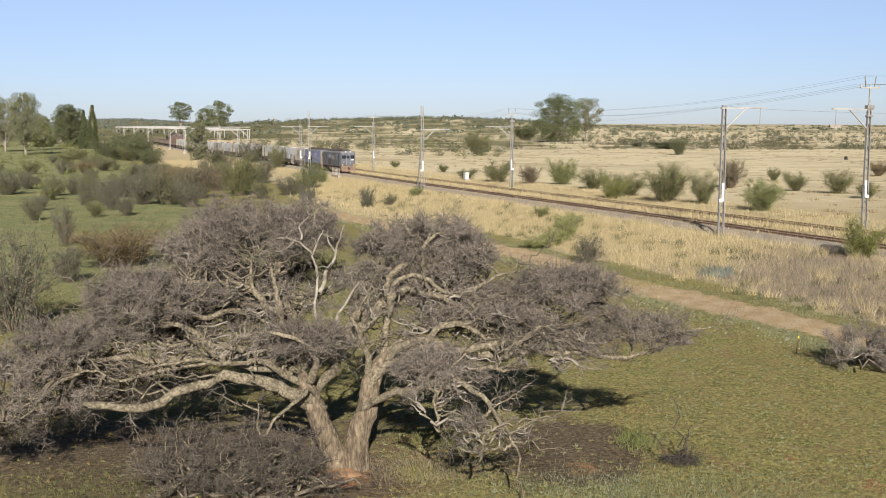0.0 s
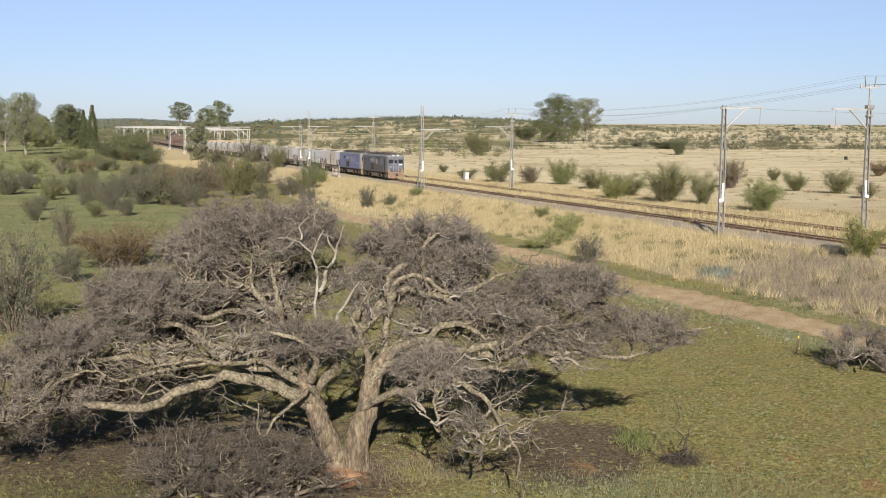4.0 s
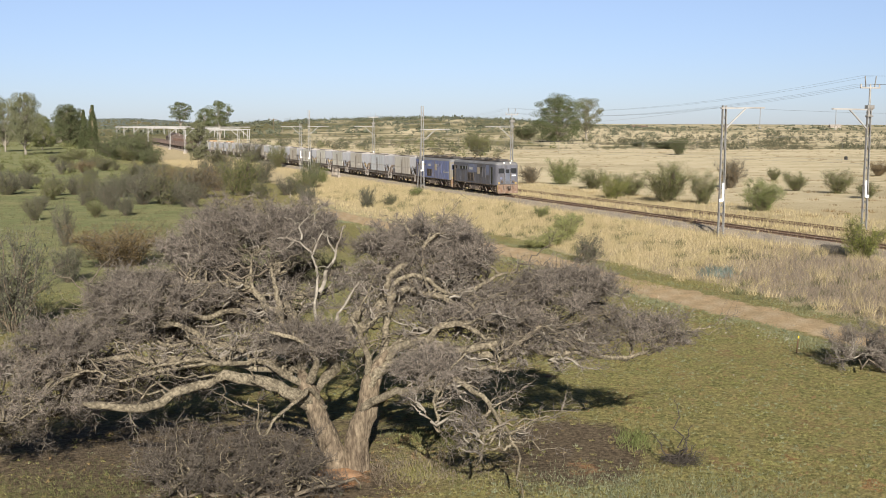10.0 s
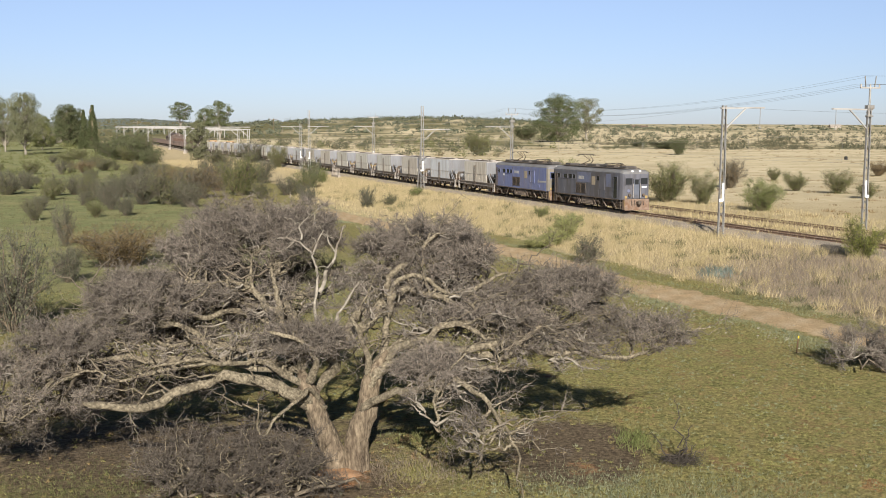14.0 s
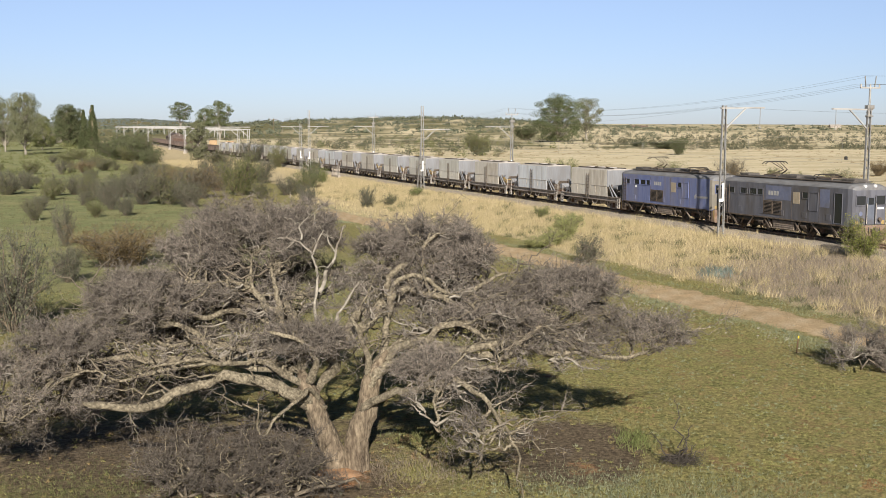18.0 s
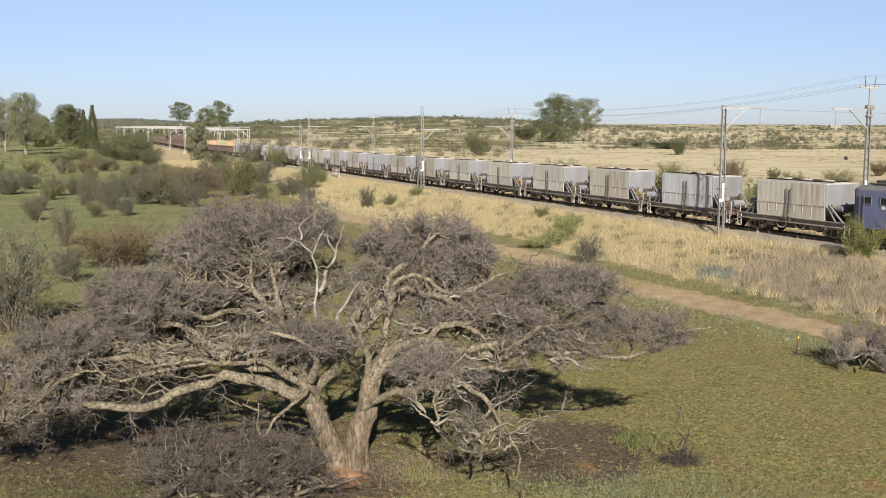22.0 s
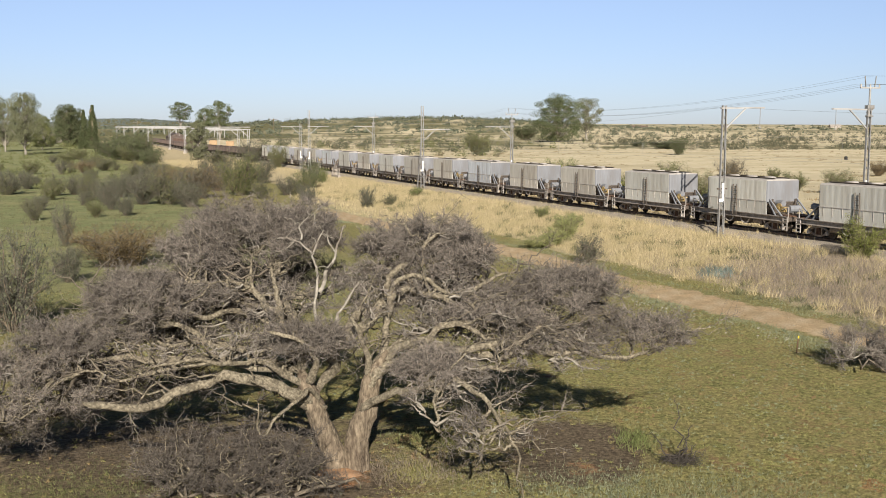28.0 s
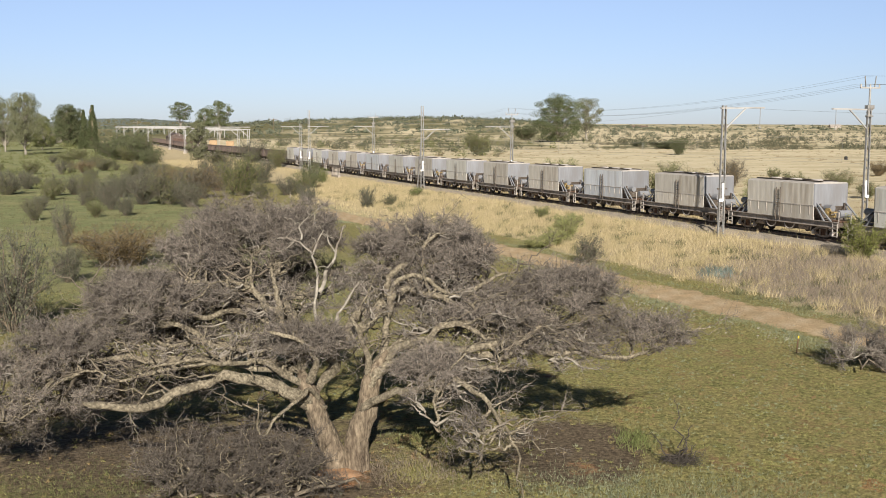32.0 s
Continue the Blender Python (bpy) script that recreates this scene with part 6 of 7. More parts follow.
BROWN_SPOTS = [(-21.6, 69.2, 3.4, 7.6), (-33.2, 141.3, 5.4, 6.1), (-77.1, 225.4, 3.2, 4.9), (-34.0, 157.8, 5.1, 6.0), (-42.6, 166.2, 4.5, 5.4), (43.5, 159.1, 5.3, 5.3),
               (82.7, 198.7, 3.4, 4.3), (14.5, 171.5, 3.5, 4.6), (-39.0, 151.0, 4.4, 5.2)]
OLIVE_SPOTS = [(-21.0, 152.0, 3.4, 4.2), (-40.0, 178.0, 3.8, 4.8), (-55.0, 160.0, 3.0, 3.8), (-88.0, 262.0, 3.6, 6.0), (-104.0, 290.0, 3.4, 6.0), (-96.0, 322.0, 5.0, 8.0), (-115.0, 330.0, 4.0, 7.0),
               (-36.6, 109.8, 2.1, 2.1), (-86.6, 220.1, 3.1, 4.2), (-28.6, 147.5, 6.5, 6.8), (-36.8, 232.2, 5.8, 4.8), (9.2, 177.7, 3.6, 4.8), (22.1, 153.7, 2.9, 4.3),
               (4.2, 189.0, 2.0, 4.1), (25.0, 139.5, 3.0, 4.2), (27.1, 126.6, 4.7, 5.5), (30.6, 122.4, 3.7, 3.0), (50.4, 149.3, 2.7, 3.1), (53.9, 142.1, 3.2, 3.8),
               (12.5, 379.3, 9.8, 11.2), (57.3, 181.1, 2.2, 2.2), (0.1, 222.0, 1.9, 2.4), (-11.1, 244.0, 1.8, 2.6), (53.2, 131.0, 2.1, 2.8), (-158.6, 551.8, 6.5, 11.9),
               (-190.3, 566.6, 6.1, 12.2)]
GREEN_SPOTS = [(-3.5, 132.7, 1.4, 1.9), (19.3, 169.2, 4.6, 5.5), (33.8, 110.6, 3.8, 4.4),
               (9.4, 99.2, 1.2, 1.7), (10.8, 90.2, 1.5, 2.5), (-20.2, 174.9, 2.8, 2.8)]
# small upright bushes dotted over the green meadow
for _i in range(46):
    _a, _d = radians(_r.uniform(-24.5, -11.5)), _r.uniform(105, 330)
    _h = _r.uniform(1.6, 3.6)
    if _d * (math.sin(_a) * LINE_C + math.cos(_a) * LINE_S) - LINE_D < -34:
        (BARE_SPOTS if _i % 3 else OLIVE_SPOTS).append((_d * math.sin(_a), _d * math.cos(_a), _h, _h * _r.uniform(0.75, 1.25)))
DARK_SPOTS = [(-141.0, 470.0, 8.6, 15.0), (-93.1, 323.5, 7.3, 11.3), (-103.5, 332.0, 6.6, 10.5), (-118.1, 368.9, 7.2, 11.9), (-126.3, 427.3, 9.2, 13.8), (81.1, 361.7, 6.6, 6.2), (61.5, 782.8, 13.5, 23.1),
              (107.5, 497.9, 3.8, 24.1), (-73.0, 260.6, 5.1, 7.0), (-199.4, 566.6, 9.1, 15.2), (-213.1, 566.6, 7.6, 15.2), (102.0, 547.9, 2.9, 8.8)]
GUM_SPOTS = [(-161.0, 404.3, 24.0, 17.0), (-188.8, 453.1, 23.2, 18.0), (-188.0, 492.7, 15.9, 14.0)]
PINE_SPOTS = [(-202.5, 566.6, 22.9, 17.0), (-216.0, 545.0, 19.0, 13.0), (-200.0, 572.0, 21.0, 13.0), (-213.0, 590.0, 20.0, 13.0)]
CYPRESS_SPOTS = [(-171.4, 515.1, 22.0, 7.2), (-175.8, 515.1, 19.6, 6.2)]

plant([(shrub_model("thorn_bush", "grey thorn bush in thin grey-green leaf", 21, LEAF_SAGE, BARE_TWIG, True, 1.0, 34, 3400, 0.017), 1.0),
       (shrub_model("thorn_bush", "grey thorn bush in thin olive leaf", 22, LEAF_SAGE, BARE_TWIG, True, 1.1, 44, 8000, 0.016), 1.1),
       (shrub_model("thorn_bush", "sparse grey thorn bush with a few olive leaves", 23, LEAF_OLIVE, BARE_TWIG, True, 1.1, 36, 4800, 0.016), 1.1)], BARE_SPOTS, 1)
plant([(shrub_model("brown_bush", "dense brownish bush in dry leaf", 24, LEAF_BROWN, BARE_TWIG, False, 1.3, 60, 24000, 0.0105), 1.3),
       (shrub_model("brown_bush", "dense brownish bush in dry leaf", 25, LEAF_BROWN, BARE_TWIG, True, 1.2, 40, 8000, 0.012), 1.2)], BROWN_SPOTS, 2)
OLIVE_SPOTS = [(x, y, h * 1.15, q * 1.15) if x > 5 and y < 210 else (x, y, h, q) for x, y, h, q in OLIVE_SPOTS]
plant([(shrub_model("olive_bush", "rounded olive-green bush in the straw grass", 26, LEAF_OLIVE, BARE_TWIG, False, 1.2, 54, 13000, 0.0148), 1.2),
       (shrub_model("olive_bush", "rounded olive-green bush in the straw grass", 27, LEAF_OLIVE, BARE_TWIG, False, 1.1, 46, 13000, 0.0142), 1.1)], OLIVE_SPOTS, 3)
plant([(shrub_model("green_bush", "fresh green bush with upright stems", 28, LEAF_GREEN, BARE_TWIG, False, 1.15, 44, 15000, 0.0152), 1.15),
       (shrub_model("green_bush", "fresh green bush with upright stems", 29, LEAF_GREEN, BARE_TWIG, False, 1.3, 48, 16000, 0.0152), 1.3)], GREEN_SPOTS, 4)
plant([(shrub_model("broom_bush", "open olive-green bush with spreading stems beside the track", 36, LEAF_BROOM, DARK_BARK, False, 1.1, 40, 17000, 0.0145), 1.1)], [(26.0, 64.4, 2.8, 2.7), (*line_xy(118, 17.0), 3.4, 3.6)], 11)
plant([(shrub_model("bank_bush", "low yellow-green bush on the straw bank", 37, LEAF_LIME, BARE_TWIG, False, 1.3, 48, 10000, 0.019), 1.3)], [(10.0, 84.0, 2.3, 2.9), (8.7, 80.4, 1.6, 2.6), (7.3, 78.6, 1.0, 3.0)], 12)
plant([(shrub_model("green_bush", "dark green leafy bush beside the line", 38, LEAF_BIGGUM, BARE_TWIG, False, 1.1, 44, 9500, 0.017), 1.1)], [(-20.6, 161.9, 5.2, 4.0)], 13)
plant([(shrub_model("dark_bush", "dense dark green bush beside the line", 30, LEAF_DARK, BARE_TWIG, False, 1.4, 60, 5200, 0.032), 1.4),
       (shrub_model("dark_bush", "dense dark green bush beside the line", 31, LEAF_DARK, BARE_TWIG, False, 1.3, 60, 5200, 0.032), 1.3)], DARK_SPOTS, 5)
plant([(tree_model("gum_tree", "tall pale-stemmed gum tree with a broken crown", 32, LEAF_GUM, 0.85, 0.30, 62, 30000, 0.0092, False, PALE_BARK, 2), 0.95),
       (tree_model("gum_tree", "tall pale-stemmed gum tree with a broken crown", 33, LEAF_GUM, 0.95, 0.26, 50, 26000, 0.0091, False, PALE_BARK, 3), 1.0),
       (tree_model("gum_tree", "tall grey-green gum tree with a dense crown", 34, LEAF_OLIVE, 0.90, 0.14, 70, 36000, 0.009), 1.0)], GUM_SPOTS, 6)
plant([(tree_model("gum_tree", "grey-green gum tree behind the yard with a high broken crown", 45, LEAF_BIGGUM, 0.85, 0.38, 34, 20000, 0.0095, False, PALE_BARK, 2), 0.9)], [(-325.7, 1306.3, 33.5, 34.0), (-166.0, 782.8, 29.5, 22.0), (-178.5, 790.0, 24.0, 19.0)], 15)
plant([(tree_model("pine_tree", "dark green broad-crowned pine among the gums", 44, LEAF_PINE, 0.72, 0.2, 64, 26000, 0.0095, False, BARK), 0.78)], PINE_SPOTS, 14)
plant([(tree_model("gum_tree", "great dense gum tree standing alone in the field", 41, LEAF_BIGGUM, 0.98, 0.08, 80, 46000, 0.0085, False, PALE_BARK, 4), 1.15)], [(75.0, 685.5, 30.5, 45.0)], 8)
plant([(tree_model("gum_tree", "grey thin-crowned gum tree behind the great one", 42, LEAF_GUM, 0.75, 0.30, 40, 20000, 0.0078), 0.85)], [(99.5, 731.2, 30.5, 30.0)], 9)
plant([(tree_model("leafy_tree", "bushy olive-green tree before the yard gantry", 43, LEAF_GUM, 0.62, 0.05, 60, 20000, 0.012), 0.66)], [(*line_xy(322, -10.0), 12.0, 8.6)], 10)
plant([(tree_model("cypress_tree", "dark green column-shaped cypress", 35, LEAF_DARK, 0.24, 0.03, 110, 26000, 0.009, True, BARK), 0.24)], CYPRESS_SPOTS, 7)


# ---- grass and far scrub ----
def blades(x, y, h, thick, lean, rng, sink=0.03):
    """Leaning three-sided blades on the land."""
    z = land(x, y) - sink
    P = np.stack([x, y, z], -1)
    D = np.stack([rng.normal(0, lean, len(x)), rng.normal(0, lean, len(x)), np.ones(len(x))], -1)
    return twig_spikes(P, D, h, thick)


def line_spots(n, s0, s1, w0, w1, rng, near=1.0):
    """Random places along the line, thicker towards s0."""
    s = s0 + (s1 - s0) * rng.random(n) ** near
    w = rng.uniform(w0, w1, n)
    x, y = (LINE_D + w) * LINE_C - s * LINE_S, (LINE_D + w) * LINE_S + s * LINE_C
    return x, y, s, w


def patchy(x, y, k=0.8):
    return 0.5 + 0.5 * np.sin(x * k + 2 * np.sin(y * k * 0.6)) * np.cos(y * k * 0.9 + np.sin(x * k * 0.5))


def grass():
    rng = np.random.default_rng(77)
    # tall straw between the sandy track and the rails
    x, y, s, w = line_spots(150000, 33, 175, -16.3, -2.3, rng, 1.5)
    keep = rng.random(len(x)) < (0.35 + 0.65 * patchy(x, y)) * (0.25 + 0.75 * smooth(-15.8, -13.0, w))
    grey = (s < 62 + 4 * np.sin(w)) & (w < -3 + 0 * s) & (rng.random(len(x)) < smooth(64, 50, s))
    h = rng.uniform(0.25, 0.85, len(x)) * (0.6 + 0.5 * patchy(x, y, 0.35)) * (0.10 + 0.90 * smooth(-15.6, -11.8, w))
    for name, label, sel, mat in (("straw_grass", "tall straw-coloured dry grass on the railway bank", keep & ~grey, STRAW),
                                  ("dead_weeds", "grey-brown dead weeds on the railway bank", keep & grey, STRAW_GREY)):
        V, T = blades(x[sel], y[sel], h[sel], rng.uniform(0.007, 0.018, sel.sum()), 0.38, rng)
        tagged(new(name, raw_mesh(name, V, T, 3, [mat])), label, "grass", kind="stuff")
    # taller tussocks standing out of the straw
    m = 420
    tx, ty, ts, tw = line_spots(m, 36, 165, -15.0, -3.2, rng, 1.4)
    big = rng.uniform(0.5, 1.15, m)
    x, y = np.repeat(tx, 38) + rng.normal(0, 0.16, 38 * m), np.repeat(ty, 38) + rng.normal(0, 0.16, 38 * m)
    V, T = blades(x, y, np.repeat(big, 38) * rng.uniform(0.5, 1.1, 38 * m), rng.uniform(0.006, 0.014, 38 * m), 0.42, rng)
    tagged(new("tussock_grass", raw_mesh("tussock_grass", V, T, 3, [STRAW])), "tall pale tussocks on the railway bank", "grass", kind="stuff")
    # between the tracks and beyond them
    x, y, s, w = line_spots(60000, 40, 260, 2.0, 24, rng, 1.4)
    keep = ((np.abs(w - FAR_TRACK) > 0.75) | (rng.random(len(x)) < 0.7)) & (rng.random(len(x)) < 0.3 + 0.7 * patchy(x, y, 0.5))
    x, y, w = x[keep], y[keep], w[keep]
    V, T = blades(x, y, rng.uniform(0.15, 0.6, len(x)) * np.where(w < FAR_TRACK + 2.5, 0.8, 1.0), rng.uniform(0.012, 0.03, len(x)), 0.3, rng)
    tagged(new("straw_grass", raw_mesh("straw_grass", V, T, 3, [STRAW])), "dry straw grass beside the far track", "grass", kind="stuff")
    # a fringe of straw before and among the far rails
    x, y, s, w = line_spots(24000, 34, 240, FAR_TRACK - 2.6, FAR_TRACK + 0.9, rng, 1.4)
    keep = rng.random(len(x)) < 0.25 + 0.75 * patchy(x, y, 0.9)
    x, y, s = x[keep], y[keep], s[keep]
    V, T = blades(x, y, rng.uniform(0.25, 0.75, len(x)), rng.uniform(0.011, 0.026, len(x)), 0.3, rng)
    V[:, 2] += np.repeat(np.maximum(rail_z(s) - 0.32 - land(x, y), 0), 4)
    tagged(new("straw_grass", raw_mesh("straw_grass", V, T, 3, [STRAW])), "straw grass growing through the disused far track", "grass", kind="stuff")
    # sparse straw in the ballast, its shoulders and between the rails
    x, y, s, w = line_spots(26000, 30, 230, -3.4, 2.4, rng, 1.4)
    keep = rng.random(len(x)) < np.where(np.abs(w) < 0.9, 0.10, 0.55) * smooth(0.35, 0.75, patchy(x, y, 1.1)) + 0.05
    x, y, w, s = x[keep], y[keep], w[keep], s[keep]
    V, T = blades(x, y, rng.uniform(0.12, 0.45, len(x)), rng.uniform(0.010, 0.024, len(x)), 0.4, rng)
    lift = np.repeat(rail_z(s) - 0.16 - 0.5 * smooth(1.2, 2.6, np.abs(w)) - land(x, y), 4)
    V[:, 2] += np.maximum(lift, 0)
    tagged(new("ballast_grass", raw_mesh("ballast_grass", V, T, 3, [STRAW])), "sparse straw tufts growing in the ballast", "grass", kind="stuff")
    # left of the track, bank at the curve of the road
    x, y, s, w = line_spots(46000, 85, 330, -24, -3, rng, 1.3)
    left = -21 + 13 * smooth(125, 190, s) - 15 * smooth(215, 275, s)
    keep = (np.abs(w - road_mid(s)) > 2.0) & (w > left + rng.normal(0, 1.0, len(s)))
    x, y = x[keep], y[keep]
    V, T = blades(x, y, rng.uniform(0.15, 0.6, len(x)), rng.uniform(0.013, 0.028, len(x)), 0.3, rng)
    tagged(new("straw_grass", raw_mesh("straw_grass", V, T, 3, [STRAW])), "dry golden grass on the bank", "grass", kind="stuff")
    # short veld grass in the foreground: small splayed tufts, of several tints
    n = 46000
    r = 19.5 + 42 * rng.random(n) ** 1.75
    a = np.radians(rng.uniform(-27, 27, n))
    tx, ty = r * np.sin(a), r * np.cos(a)
    w = tx * LINE_C + ty * LINE_S - LINE_D
    keep = (w < ROAD_W - 2.0 + rng.normal(0, 0.4, n)) & (rng.random(n) < (0.35 + 0.65 * patchy(tx, ty, 1.3)) * (1 - 0.88 * smooth(0.2, 0.7, bare_shade_cover(tx, ty))))
    tx, ty = tx[keep], ty[keep]
    tint = rng.random(len(tx)) + 0.35 * (patchy(tx, ty, 0.45) - 0.5) + 0.25 * (patchy(tx + 40, ty, 1.1) - 0.5) + 0.4 * bell(tx, ty, -8.0, 26.5, 6.0, 4.5)
    for name, label, lo, hi, mat in (("green_grass", "short tufted green veld grass", -9, 0.62, GRASS), ("grey_herbs", "grey-green tufts of low veld herbs", 0.62, 0.80, GRASS_GREY),
                                     ("dry_grass", "short reddish dry tufts in the veld grass", 0.80, 9, GRASS_RED)):
        sel = (tint >= lo) & (tint < hi)
        k = 8
        x, y = np.repeat(tx[sel], k) + rng.normal(0, 0.03, k * sel.sum()), np.repeat(ty[sel], k) + rng.normal(0, 0.03, k * sel.sum())
        V, T = blades(x, y, np.repeat(rng.uniform(0.05, 0.13, sel.sum()), k) * rng.uniform(0.6, 1.1, len(x)), rng.uniform(0.008, 0.018, len(x)), 0.95, rng, 0.008)
        tagged(new(name, raw_mesh(name, V, T, 3, [mat])), label, "grass", kind="stuff")
    # darker tufts dotting the straw field and green tussocks on the bank
    m = 2600
    r = 95 + 420 * rng.random(m) ** 1.1
    a = np.radians(rng.uniform(-14, 26.5, m))
    fx, fy = r * np.sin(a), r * np.cos(a)
    keep = (fx * LINE_C + fy * LINE_S - LINE_D > 12) & (rng.random(m) < 0.1 + 0.9 * patchy(fx, fy, 0.035))
    bx, by, bs, bw = line_spots(280, 34, 150, -15.5, -3.5, rng, 1.3)
    for name, label, cx, cy, k, spread, hi, mat in (("field_tufts", "brown tufts dotting the straw field", fx[keep], fy[keep], 16, 0.45, 0.55, GRASS_RED),
                                                    ("bank_tussocks", "olive-green tussocks in the dry bank grass", bx, by, 40, 0.22, 0.75, GRASS_MIX)):
        x, y = np.repeat(cx, k) + rng.normal(0, spread, k * len(cx)), np.repeat(cy, k) + rng.normal(0, spread, k * len(cx))
        V, T = blades(x, y, np.repeat(rng.uniform(0.25, 1, len(cx)) * hi, k) * rng.uniform(0.5, 1.1, len(x)), rng.uniform(0.012, 0.03, len(x)) * (2 if k == 16 else 1), 0.5, rng)
        tagged(new(name, raw_mesh(name, V, T, 3, [mat])), label, "grass", kind="stuff")
    # rough meadow: scattered tufts and low scrub tops
    m = 5200
    r = 42 + 190 * rng.random(m) ** 1.15
    a = np.radians(rng.uniform(-26.5, -4, m))
    tx, ty = r * np.sin(a), r * np.cos(a)
    keep = (tx * LINE_C + ty * LINE_S - LINE_D < -29) & (rng.random(m) < 0.15 + 0.85 * patchy(tx, ty, 0.16))
    tx, ty = tx[keep], ty[keep]
    k = 15
    wide = np.repeat(rng.uniform(0.10, 0.38, len(tx)), k)
    x, y = np.repeat(tx, k) + rng.normal(0, 1, k * len(tx)) * wide, np.repeat(ty, k) + rng.normal(0, 1, k * len(tx)) * wide
    V, T = blades(x, y, np.repeat(rng.uniform(0.08, 0.45, len(tx)), k) * rng.uniform(0.5, 1.1, len(x)), rng.uniform(0.015, 0.035, len(x)), 0.6, rng)
    tagged(new("meadow_tufts", raw_mesh("meadow_tufts", V, T, 3, [GRASS_MIX])), "olive and straw tufts in the green meadow", "grass", kind="stuff")
    # weeds along both edges of the sandy track
    x, y, s, w = line_spots(42000, 22, 130, -1, 1, rng, 1.5)
    side = np.where(rng.random(len(s)) < 0.6, -1.0, 1.0)
    w = road_mid(s) + side * (1.6 + np.abs(rng.normal(0, 1, len(s))) * np.where(side > 0, 1.3, 0.95))
    x, y = (LINE_D + w) * LINE_C - s * LINE_S, (LINE_D + w) * LINE_S + s * LINE_C
    keep = rng.random(len(x)) < 0.15 + 0.85 * patchy(x, y, 1.0)
    x, y = x[keep], y[keep]
    V, T = blades(x, y, rng.uniform(0.05, 0.28, len(x)) * (0.5 + 0.7 * patchy(x, y, 0.7)), rng.uniform(0.010, 0.024, len(x)), 0.8, rng)
    tagged(new("verge_weeds", raw_mesh("verge_weeds", V, T, 3, [GRASS_GREY])), "grey-green weeds along the edges of the sandy track", "grass", kind="stuff")


GRASS_GREY = leafy("grey_green_herbs", (0.1495, 0.1725, 0.0978), (0.3565, 0.368, 0.23), (0.2415, 0.2415, 0.115), 0.8, 0.2)
GRASS_MIX = leafy("meadow_tuft_blades", (0.09, 0.10, 0.045), (0.27, 0.24, 0.12), (0.14, 0.145, 0.07), 0.8, 0.2)
GRASS_RED = leafy("reddish_dry_tufts", (0.16, 0.115, 0.05), (0.34, 0.26, 0.12), (0.27, 0.17, 0.085), 0.8, 0.2)
grass()


def scrub_belt(name, label, spots, leaf, seed, per=120, leaf_size=0.082):
    """Far low thorn scrub: many clumps in one object."""
    rng = np.random.default_rng(seed)
    x, y, h, wide = spots
    n = len(x)
    u = rng.standard_normal((n, per, 3))
    u /= np.linalg.norm(u, axis=2, keepdims=True)
    u *= rng.uniform(0.05, 1, (n, per, 1)) ** 0.5 * rng.uniform(0.75, 1.2, (n, per, 1))
    u[:, :, 2] = np.abs(u[:, :, 2])
    P = np.stack([x, y, land(x, y)], -1)[:, None] + u * np.stack([wide / 2, wide / 2, h], -1)[:, None]
    N = u + rng.standard_normal(u.shape) * 0.5
    size = np.repeat(wide[:, None] * leaf_size, per, 1) * rng.uniform(0.7, 1.3, (n, per))
    V, Q = leaf_cards(P.reshape(-1, 3), N.reshape(-1, 3), size.reshape(-1), rng)
    tagged(new(name, raw_mesh(name, V, Q, 4, [leaf])), label, "scrub", kind="stuff")


# the far hill's bush, with blue air haze mixed into its base colour
LEAF_HAZE_BLUE = leafy("haze_blue_bush", (0.118, 0.138, 0.128), (0.145, 0.166, 0.155), (0.13, 0.151, 0.14), 0.9, 0.0)


def far_scrub():
    rng = np.random.default_rng(5)

    def polar(n, a0, a1, r0, r1, pw=1.0):
        a = np.radians(rng.uniform(a0, a1, n))
        r = r0 + (r1 - r0) * rng.random(n) ** pw
        return r * np.sin(a), r * np.cos(a)
    # belts beyond the straw field: broken thickets, brown, grey and olive bushes mixed
    for k, (n, a0, a1, r0, r1, k0, lo, hi, leaf, lab) in enumerate((
            (560, 8, 27, 480, 700, 0.16, 1.0, 3.6, LEAF_MID, "belt of dark thorn scrub beyond the straw field"), (900, 8, 27, 470, 760, 0.12, 0.8, 2.6, LEAF_DUN, "brown dry bushes in the scrub belt"),
            (1100, 8, 27, 470, 1000, 0.13, 0.8, 3.4, LEAF_MID, "olive thorn scrub beyond the straw field"), (1700, -14, 8, 360, 1050, 0.05, 0.9, 4.4, LEAF_MID, "dark thorn bushes before the low hill"),
            (1100, -14, 8, 330, 1050, 0.06, 0.8, 3.8, LEAF_OLIVE, "olive thorn bushes before the low hill"), (1300, -14, 10, 300, 1050, 0.05, 0.7, 3.0, LEAF_DUN, "brown dry bushes before the low hill"),
            (110, 8, 27, 470, 900, 0.2, 3.2, 6.0, LEAF_MID, "taller thorn trees standing in the scrub belt"),
            (1100, 6, 27, 700, 1500, 0.07, 1.4, 4.6, LEAF_MID, "dark thorn trees strewn over the pale plain"), (700, 6, 27, 640, 1300, 0.07, 1.2, 3.6, LEAF_DUN, "brown thorn bushes strewn over the pale plain"),
            (700, 6, 27, 900, 2100, 0.05, 1.6, 4.6, LEAF_HAZY, "scattered far thorn trees on the pale plain"))):
        x, y = polar(n, a0, a1, r0, r1, 1.1)
        w = x * LINE_C + y * LINE_S - LINE_D
